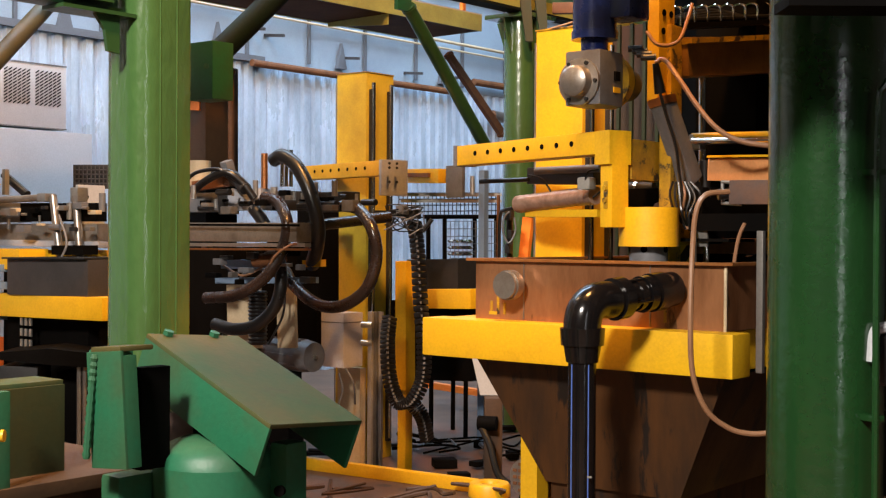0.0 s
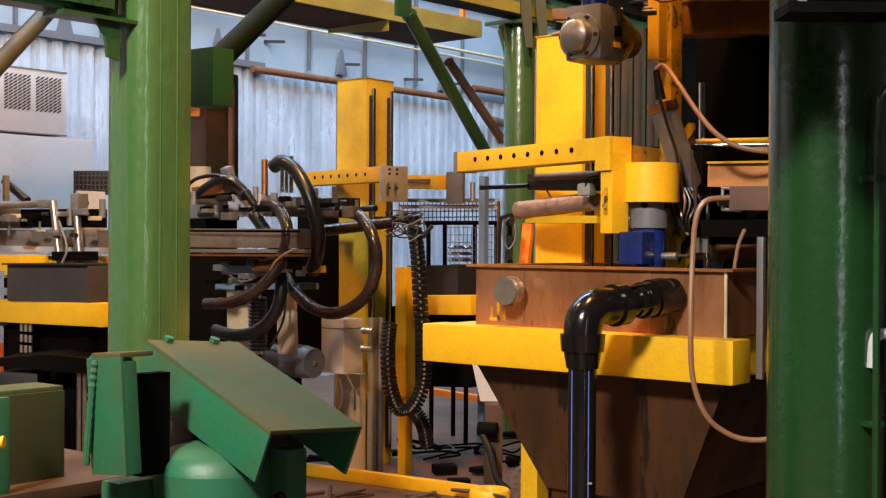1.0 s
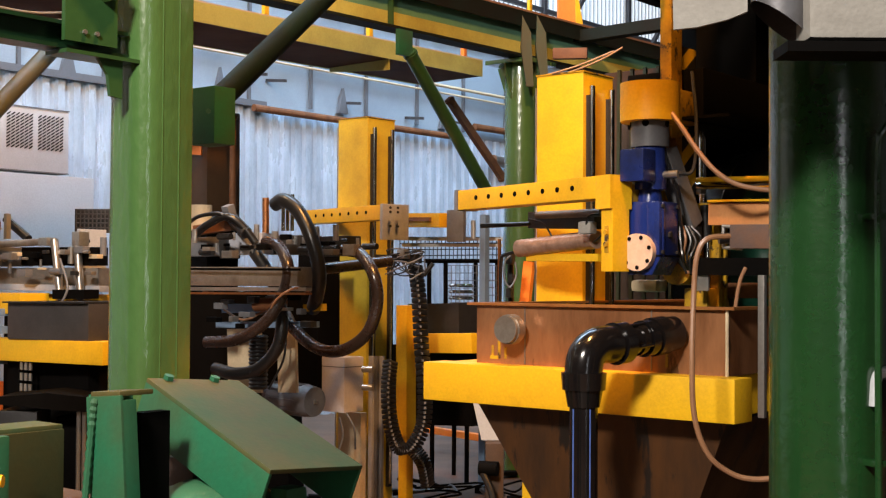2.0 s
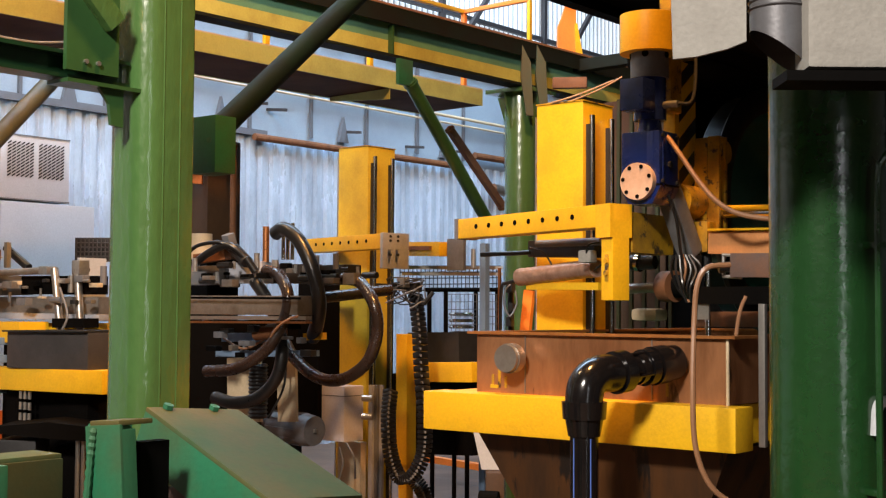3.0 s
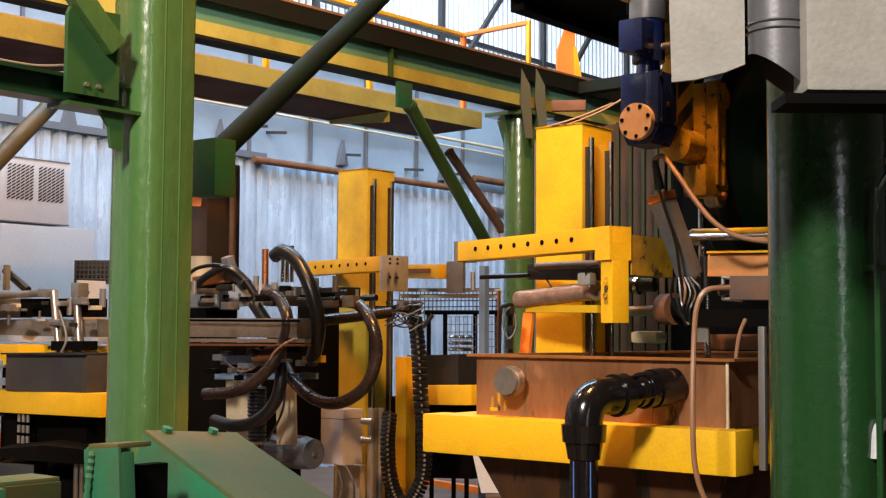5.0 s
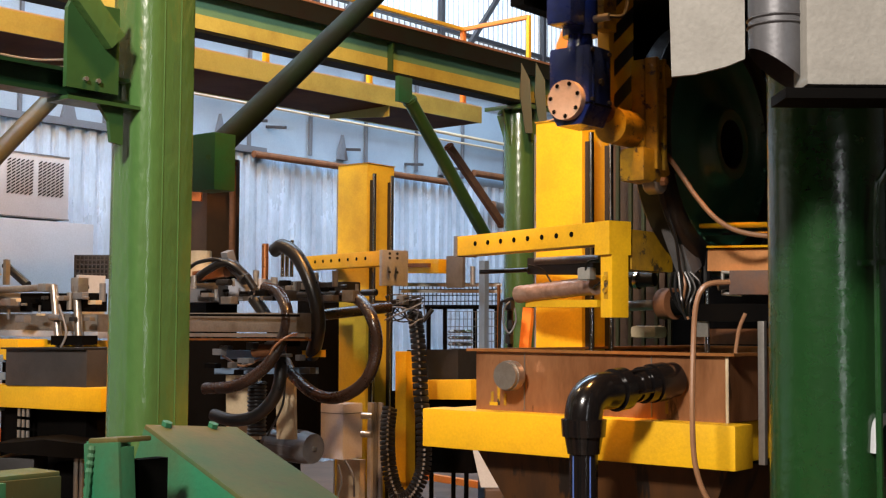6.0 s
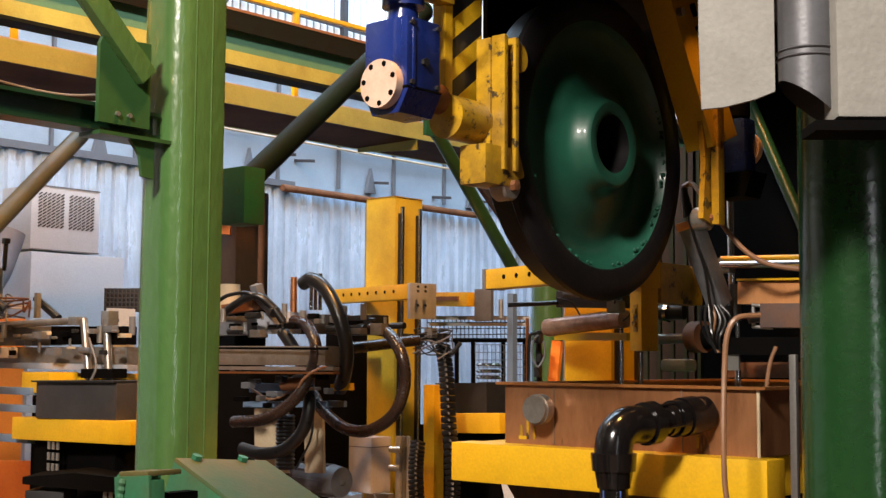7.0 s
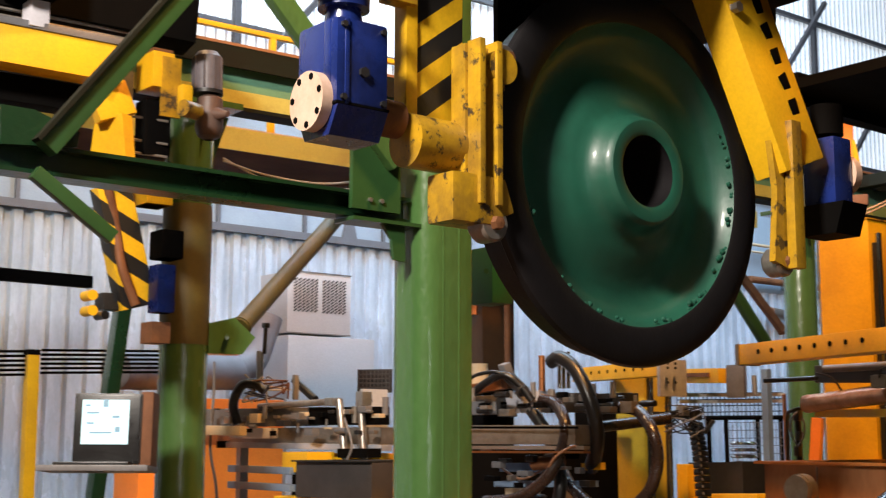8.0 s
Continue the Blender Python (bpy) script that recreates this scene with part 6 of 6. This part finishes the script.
part("hose", hose(B(), [(-2.511, 6.450, 1.416), (-2.536, 6.450, 1.525), (-2.491, 6.450, 1.620), (-2.416, 6.450, 1.628), (-2.358, 6.450, 1.592)], 0.026, 12), black, cv)
part("hose", hose(B(), [(-2.284, 6.700, 1.657), (-2.217, 6.650, 1.611), (-2.134, 6.600, 1.552)], 0.022, 10), black, cv)
random.seed(8)
for k in range(8):
    a = Vector((-2.350, 6.480, 1.590))
    p = [a + Vector((random.uniform(-0.16, 0.12), random.uniform(-0.05, 0.05), random.uniform(-0.07, 0.09))) for _ in range(4)]
    part("wire", hose(B(), p, 0.005, 6, 5), (rust, cream, grey)[k % 3], cv)
part("pale_block", bar(B(), (-2.766, 6.500, 1.388), (-2.457, 6.400, 1.383), 0.06, 0.05, 0.01), cream, cv)
part("bright_block", bar(B(), (-2.560, 6.520, 1.372), (-2.300, 6.430, 1.372), 0.07, 0.055, 0.008), lilac_white, cv, "pale grey pressure block")
part("needle_valve", rod(B(), (-2.447, 6.600, 1.622), (-2.448, 6.600, 1.810), 0.02, 12), alu, cv)
part("riser", rod(B(), (-2.424, 6.600, 1.796), (-2.419, 6.600, 1.955), 0.012, 10), grey_dark, cv)
part("riser_knob", box(B(), (0.04, 0.03, 0.03), gpose((-2.419, 6.600, 1.950)), 0.008), black, cv)
random.seed(31)
for k in range(40):
    a = Vector((-2.759, 6.550, 1.469)).lerp(Vector((-1.637, 6.150, 1.467)), k / 39) + Vector((0, random.uniform(-0.05, 0.05), random.uniform(-0.11, 0.03)))
    w = random.uniform(0.018, 0.05)
    if k % 3 == 0:
        part("fitting", rod(B(), a, a + (UP if k % 2 else E1) * w * 2, w * 0.35, 10), (steel, grey, alu)[(k // 3) % 3], cv)
    else:
        part("fitting", box(B(), (w * 1.8, w, w * random.uniform(0.4, 1.1)), gpose(a), 0.003), (grey, flat_black, steel, cream, grey_dark)[k % 5], cv)
wm = thing("mesh_basket", (-2.036, 7.400, 1.686), "dark wire mesh tray behind the conveyor", "tray")
for i in range(6):
    part("wire", rod(B(), Vector((-2.120, 7.400, 1.747)) - UP * 0.026 * i, Vector((-1.932, 7.400, 1.748)) - UP * 0.026 * i, 0.004, 6), dark_trim, wm)
for i in range(9):
    q = Vector((-2.120, 7.400, 1.747)) + Vector((0.0235 * i, 0, 0))
    part("wire", rod(B(), q, q - UP * 0.13, 0.004, 6), dark_trim, wm)
part("backing", bar(B(), (-2.141, 7.450, 1.684), (-1.928, 7.450, 1.685), 0.01, 0.14), grey_dark, wm)
# second dipping tank
t2 = thing("dipping_tank", (-1.828, 6.000, 1.020), "smaller grey tank on a yellow frame", "tank")
part("front_channel", bar(B(), (-2.178, 6.250, 1.010), (-1.474, 5.750, 1.018), 0.12, 0.105, 0.005), yellow, t2)
part("wall", bar(B(), (-1.976, 6.200, 1.150), (-1.512, 5.900, 1.152), 0.30, 0.17, 0.003), tank_grey, t2)
part("rim", bar(B(), (-1.987, 6.200, 1.237), (-1.513, 5.900, 1.243), 0.34, 0.008), grey_dark, t2)
part("yellow_block", bar(B(), (-2.153, 6.350, 1.228), (-1.971, 6.200, 1.229), 0.16, 0.10, 0.004), yellow, t2)
part("yellow_block", bar(B(), (-2.061, 6.500, 1.244), (-1.657, 6.300, 1.246), 0.10, 0.055, 0.004), yellow, t2)
bm = B()
prism(bm, [(-0.30, 0.16), (0.40, 0.16), (0.40, -0.2), (0.05, -0.2)], 0.4, gpose(Vector((-1.808, 6.300, 0.838))))
part("hopper", bm, flat_black, t2)
part("rack_leg", bar(B(), (Vector((-2.024, 6.200, 0.845)).x, 6.2, 0), (-2.025, 6.200, 0.954), 0.10, 0.1, up=E1), flat_black, t2)
for i in range(3):
    for j in range(3):
        part("rack_hole", box(B(), (0.02, 0.006, 0.035), gpose(Vector((-1.954, 6.050, 0.937)) - E1 * 0.045 + E1 * 0.036 * i - UP * 0.05 * j)), alu, t2)
part("bracket", box(B(), (0.06, 0.05, 0.16), gpose((-1.584, 5.850, 1.145)), 0.004), grey, t2)
part("white_blob", lathe(B(), [(-0.014, 0.001), (-0.008, 0.018), (0.008, 0.018), (0.014, 0.001)], Matrix.Translation((-1.828, 5.950, 1.091)), 12), white_cloth, t2)
bd = thing("black_board", (-1.681, 5.600, 0.821), "black worn boards on grey bins", "board")
part("board", prism(B(), [(-0.22, 0.02), (0.0, 0.04), (0.30, 0.01), (0.30, -0.05), (0.0, -0.03), (-0.22, -0.01)], 0.28, Matrix.Translation((-1.711, 5.700, 0.816))), flat_black, bd)
part("bin", box(B(), (0.17, 0.2, 0.62), Matrix.Translation(Vector((-1.848, 5.700, 0.685)) - UP * 0.22), 0.01), grey_dark, bd)
part("bin", box(B(), (0.12, 0.2, 0.62), Matrix.Translation(Vector((-1.651, 5.800, 0.649)) - UP * 0.22), 0.01), flat_black, bd)
for u in ((-1.582, 5.600, 0.772), (-1.557, 5.600, 0.772)):
    part("leg", rod(B(), u, (Vector(u).x, 5.6, 0.0), 0.010, 10), alu, bd)
# added orange sheets in place of the warm glow behind the hopper
ol = thing("warm_light_sheet", (-2.156, 7.400, 0.781), "orange sheets standing for warm light behind the hopper", "panel")
part("sheet", bar(B(), (-2.815, 7.600, 0.560), (-1.914, 7.200, 0.600), 0.02, 0.36), orange, ol)
part("sheet", bar(B(), (-2.814, 7.600, 0.194), (-1.912, 7.200, 0.259), 0.02, 0.3), rust, ol)

# ---- idle gripper above the monitor ----
ig = thing("wheel_gripper", (-2.585, 4.900, 2.713), "idle yellow gripper with hazard stripes and blue motor", "gripper")
part("beam", bar(B(), (-3.010, 4.330, 2.915), (-2.440, 4.820, 2.880), 0.13, 0.165, 0.006), yellow, ig)
part("beam_cap", bar(B(), (-3.010, 4.330, 3.004), (-2.440, 4.820, 2.968), 0.15, 0.030, 0.004), grey, ig)
# made-up black block where the background over the beam is dark
part("trolley", bar(B(), (-3.020, 4.500, 3.190), (-2.250, 5.100, 3.130), 0.22, 0.20, 0.01), flat_black, ig, "black block for the dark background over the beam")
for z in (3.075, 3.045):
    part("trolley_rail", bar(B(), (-2.95, 4.42, z), (-2.40, 4.90, z - 0.03), 0.02, 0.008), steel, ig)
part("dark_unit", bar(B(), (-3.008, 4.560, 2.775), (-2.640, 4.860, 2.755), 0.12, 0.115, 0.008), flat_black, ig)
part("white_box", box(B(), (0.09, 0.08, 0.11), gpose((-2.690, 4.560, 3.035)), 0.004), lilac_white, ig)
part("link_plate", box(B(), (0.02, 0.08, 0.13), gpose((-2.443, 4.860, 2.815)), 0.003), grey, ig)
part("hanger", bar(B(), (-2.500, 4.800, 2.800), (-2.455, 4.830, 2.665), 0.17, 0.06, 0.006, up=E1), yellow, ig)
part("hanger_leg", prism(B(), [(-0.085, 0.10), (0.075, 0.10), (0.110, -0.13), (-0.110, -0.11)], 0.055, Matrix.Translation((-2.470, 4.840, 2.575)) @ pose(0, 0, 0, 0, 0, -20)), yellow, ig)
part("inner_unit", box(B(), (0.10, 0.12, 0.24), gpose((-2.375, 5.010, 2.655)), 0.01), flat_black, ig)
for z in (2.70, 2.60, 2.545):
    part("tie_rod", rod(B(), (-2.440, 4.930, z), (-2.300, 5.000, z - 0.015), 0.006, 8), steel, ig)
endb = part("end_block", box(B(), (0.16, 0.10, 0.155), gpose((-2.343, 4.950, 2.885)), 0.006), yellow, ig)
part("end_rust", box(B(), (0.14, 0.09, 0.012), gpose((-2.343, 4.950, 2.972))), rust, endb)
part("end_cheek", box(B(), (0.012, 0.09, 0.26), gpose((-2.262, 4.930, 2.815)), 0.003), yellow_old, ig)
part("lug", box(B(), (0.05, 0.05, 0.10), gpose((-2.205, 4.950, 2.775)), 0.010), yellow, ig)
part("lug_eye", rod(B(), (-2.190, 4.900, 2.715), (-2.160, 4.980, 2.715), 0.036, 20), yellow_old, ig)
part("orange_block", box(B(), (0.14, 0.12, 0.10), gpose((-2.336, 4.950, 2.359)), 0.006), yellow, ig)
part("black_unit", box(B(), (0.12, 0.10, 0.12), gpose((-2.265, 4.950, 2.141)), 0.01), flat_black, ig)
part("gear_box", box(B(), (0.09, 0.08, 0.20), gpose((-2.281, 4.950, 1.958)), 0.008), blue, ig, "blue gear box")
sm = part("side_motor", rod(B(), (-2.213, 5.200, 3.020), (-2.209, 5.200, 2.862), 0.064, 24), zinc_dark, ig, "grey round motor")
part("motor_dome", rod(B(), (-2.213, 5.200, 3.020), (-2.214, 5.200, 3.044), 0.064, 24, 0.045), zinc_dark, sm)
for k in range(9):
    w = 2 * math.pi * k / 9
    o = Vector((math.cos(w) * 0.065, math.sin(w) * 0.065, 0))
    part("fin", bar(B(), Vector((-2.213, 5.200, 3.015)) + o, Vector((-2.209, 5.200, 2.87)) + o, 0.008, 0.008, up=E1), zinc_dark, sm)
part("motor_flange", rod(B(), (-2.209, 5.200, 2.866), (-2.209, 5.200, 2.850), 0.070, 24), grey_dark, sm)
part("worm_housing", lathe(B(), [(0, 0.03), (0.02, 0.056), (0.09, 0.060), (0.15, 0.064), (0.19, 0.05), (0.205, 0.02)], Matrix.Translation((-2.196, 5.200, 2.850)) @ pose(0, 0, 0, 0, 90, 0), 20), brown_grey, ig, "brown stained gear housing")
part("worm_nose", rod(B(), (-2.160, 5.180, 2.755), (-2.090, 5.150, 2.745), 0.035, 14, 0.012), brown_grey, ig)
part("hazard_plate", bar(B(), (-2.481, 4.850, 2.382), (-2.394, 4.950, 1.883), 0.15, 0.08, 0.003, up=E1), hazard_low, ig, "striped yellow and black plate")
part("orange_block", box(B(), (0.14, 0.12, 0.10), gpose((-2.336, 4.950, 2.359)), 0.006), yellow, ig)
part("black_unit", box(B(), (0.12, 0.10, 0.12), gpose((-2.265, 4.950, 2.141)), 0.01), flat_black, ig)
part("gear_box", box(B(), (0.09, 0.08, 0.20), gpose((-2.281, 4.950, 1.958)), 0.008), blue, ig, "blue gear box")
part("roller_unit", box(B(), (0.09, 0.10, 0.07), gpose((-2.485, 4.900, 1.903)), 0.01), grey_dark, ig)
for p, r in (((-2.574, 4.850, 1.923), 0.022), ((-2.571, 4.850, 1.860), 0.022), ((-2.515, 4.850, 1.840), 0.018)):
    part("roller", rod(B(), p, Vector(p) + E1 * 0.08, r, 14), (black, yellow, yellow_old)[int(r * 1000) % 3], ig)
part("rust_box", box(B(), (0.10, 0.09, 0.09), gpose((-2.325, 5.000, 1.780)), 0.008), rust, ig)
part("hose_drop", hose(B(), [(-2.468, 4.800, 2.372), (-2.448, 4.850, 2.214), (-2.416, 4.850, 2.048), (-2.371, 4.900, 1.889)], 0.02, 10), rust, ig)
part("slack_cable", hose(B(), [(-2.287, 5.600, 2.641), (-2.185, 5.900, 2.630), (-2.018, 6.200, 2.639), (-1.894, 6.500, 2.702)], 0.006, 6), white_cloth, ig)
part("slack_cable", hose(B(), [(-2.288, 5.600, 2.655), (-2.214, 5.900, 2.617), (-2.078, 6.200, 2.612), (-1.893, 6.500, 2.662)], 0.005, 6), white_cloth, ig)
part("hanging_mast", bar(B(), (-2.669, 4.500, 3.105), (Vector((-2.669, 4.500, 3.105)).x, 4.5, 3.6), 0.2, 0.2, up=E1), flat_black, ig)
solid("dark_bar", bar(B(), (-3.987, 6.200, 2.235), (-3.619, 6.900, 2.248), 0.05, 0.07), flat_black, "dark horizontal bar before the wall", "bar")

# ---- green press guard close to the camera ----
pg = thing("press_guard", (-0.459, 2.600, 0.889), "scuffed green sheet metal machine guard", "guard")
s0, s1 = Vector((-0.5525, 2.8525, 1.125)), Vector((-0.2465, 2.5525, 0.975))
ax = (s1 - s0).normalized()
wd = Vector((0.165, 0.205, -0.02)).normalized()
nr = ax.cross(wd).normalized()
if nr.z < 0:
    nr = -nr
fr = Matrix((ax, wd, nr)).transposed().to_4x4()
ln = (s1 - s0).length
ctr = (s0 + s1) / 2
gtop = part("top_plate", box(B(), (ln, 0.26, 0.010), Matrix.Translation(ctr) @ fr, 0.003), green_dust, pg, "dusty brown green top plate")
for sgn in (-1, 1):
    part("side_plate", box(B(), (ln, 0.008, 0.10), Matrix.Translation(ctr + wd * sgn * 0.126 - nr * 0.054) @ fr, 0.003), green_mach, pg)
part("inner_plate", box(B(), (0.008, 0.24, 0.09), Matrix.Translation(s0 - nr * 0.05) @ fr), flat_black, pg)
for k in (0.1, 0.75):
    q = s0 + wd * (k * 0.2 - 0.10) + nr * 0.006 + ax * 0.01
    part("bolt_head", rod(B(), q, q + nr * 0.010, 0.012, 6), green_mach, gtop)
up0 = Vector((-0.633, 2.500, 1.013))
part("upright_face", box(B(), (0.108, 0.008, 0.225), gpose(up0 - E2 * 0.03 + E1 * 0.012, 0, -5), 0.003), green_mach, pg)
part("upright_side", box(B(), (0.008, 0.10, 0.225), gpose(up0 - E1 * 0.035 + E2 * 0.02, 0, -5), 0.003), green_mach, pg)
part("upright_fold", box(B(), (0.008, 0.035, 0.215), gpose(up0 + E1 * 0.062 - E2 * 0.014, 0, -5), 0.003), green_mach, pg)
part("upright_lip", box(B(), (0.092, 0.080, 0.010), gpose(up0 + UP * 0.116 + E1 * 0.006 + E2 * 0.008, 0, -4), 0.004), green_dust, pg)
# black block painted as the shade inside the open upright
part("dark_gap", box(B(), (0.030, 0.070, 0.20), gpose(Vector((-0.575, 2.540, 0.990)))), flat_black, pg)
part("weld_bead", hose(B(), [(-0.671, 2.485, 1.118), (-0.677, 2.485, 1.061), (-0.683, 2.485, 0.984), (-0.688, 2.485, 0.916)], 0.006, 8, 8, 0.45), green_mach, pg)
dc = Vector((-0.463, 2.640, 0.800))
part("drum", rod(B(), (dc.x, dc.y, 0.0), (dc.x, dc.y, dc.z + 0.085), 0.128, 48), green_mach, pg, "round green drum housing")
part("drum_top", lathe(B(), [(0.085, 0.128), (0.105, 0.122), (0.122, 0.105), (0.135, 0.075), (0.142, 0.035), (0.144, 0.001)], Matrix.Translation(dc) @ pose(0, 0, 0, 0, -90, 0), 48), green_mach, pg, "domed dusty drum top")
part("flange_ring", lathe(B(), [(-0.02, 0.129), (-0.02, 0.142), (0.0, 0.142), (0.0, 0.129)], Matrix.Translation(dc) @ pose(0, 0, 0, 0, -90, 0), 48), green_mach, pg)
part("rib_bolt", rod(B(), (-0.318, 2.545, 0.845), (-0.321, 2.535, 0.845), 0.011, 14), flat_black, pg)
part("grey_box", box(B(), (0.10, 0.12, 0.20), gpose((-0.520, 2.760, 0.875)), 0.008), brown_grey, pg, "dusty brown casting under the cover")
part("foot_rib", box(B(), (0.05, 0.06, 1.0), gpose(Vector((-0.310, 2.600, 0.855)) - UP * 0.42), 0.012), green_mach, pg)
part("foot_rib", box(B(), (0.06, 0.10, 1.0), gpose(Vector((-0.631, 2.600, 0.830)) - UP * 0.46), 0.012), green_mach, pg)
pb = thing("guard_plate", (-0.825, 2.600, 0.944), "green angle plate on a rusty bench", "bracket")
q = Vector((-0.858, 2.620, 0.944))
part("plate", box(B(), (0.012, 0.20, 0.185), gpose(q), 0.003), green_worn, pb)
part("flange", box(B(), (0.02, 0.03, 0.20), gpose(Vector((-0.858, 2.500, 0.944))), 0.004), green_mach, pb)
part("top_flange", box(B(), (0.10, 0.20, 0.012), gpose(q + UP * 0.096 - E1 * 0.05), 0.003), green_dust, pb)
part("yellow_cap", rod(B(), (-0.840, 2.450, 0.965), (-0.834, 2.450, 0.965), 0.012, 12), yellow, pb)
bn = thing("bench", (-0.791, 2.600, 0.841), "rusty brown steel bench top", "bench")
bt = Vector((-0.825, 2.600, 0.852))
bt = bt - E1 * 0.27
part("top", box(B(), (0.9, 0.7, 0.03), gpose(Vector((bt.x - 0.12, bt.y + 0.05, bt.z - 0.012))), 0.004), brown, bn)
part("leg", box(B(), (0.7, 0.5, bt.z - 0.03), gpose(Vector((bt.x - 0.12, bt.y + 0.05, (bt.z - 0.03) / 2)))), brown, bn)
# scrap and cables on the dark floor
random.seed(11)
sc = thing("floor_debris", (0.2, 6.6, 0), "tangled dark cables and scrap on the floor", "debris")
for k in range(24):
    a = Vector((random.uniform(-0.9, 0.5), random.uniform(5.7, 6.6) if k % 2 else random.uniform(7.6, 8.4), 0.02))
    p = [a + Vector((random.uniform(-0.25, 0.25), random.uniform(-0.2, 0.2), random.uniform(0, 0.06))) for _ in range(4)]
    part("strand", hose(B(), p, random.uniform(0.006, 0.014), 6, 4), (black, brown, flat_black, brown)[k % 4], sc)
for k in range(14):
    a = Vector((random.uniform(0.0, 0.9), random.uniform(7.0, 9.5), 0.03))
    part("lump", box(B(), (random.uniform(0.04, 0.18), random.uniform(0.04, 0.12), random.uniform(0.02, 0.05)), Matrix.Translation(a) @ pose(0, 0, 0, 0, 0, random.uniform(0, 90)), 0.006), flat_black, sc)
def motions():
    # wheel and its gripper: lifted out of the bath, then carried along the girder
    lift = [(0.0, -1.275), (0.25, -1.265), (0.5, -1.226), (1.0, -1.088), (1.5, -0.872), (2.2, -0.56), (3.0, -0.274), (3.5, -0.091), (4.0, 0.006), (4.5, 0.030), (5.3, 0.035)]
    along = [(5.5, -2.205), (5.8, -1.975), (6.1, -1.650), (6.5, -1.205), (7.0, -0.687), (7.5, -0.125), (8.0, 0.365)]
    rows = [(t, CARRIED - E2 * -2.235 + UP * z) for t, z in lift]
    rows += [(t, CARRIED - E2 * s + UP * (0.035 - 0.0108 * (t - 5.3))) for t, s in along]
    walk(carriage, [(t, Matrix.Translation(p) @ G) for t, p in rows])


motions()
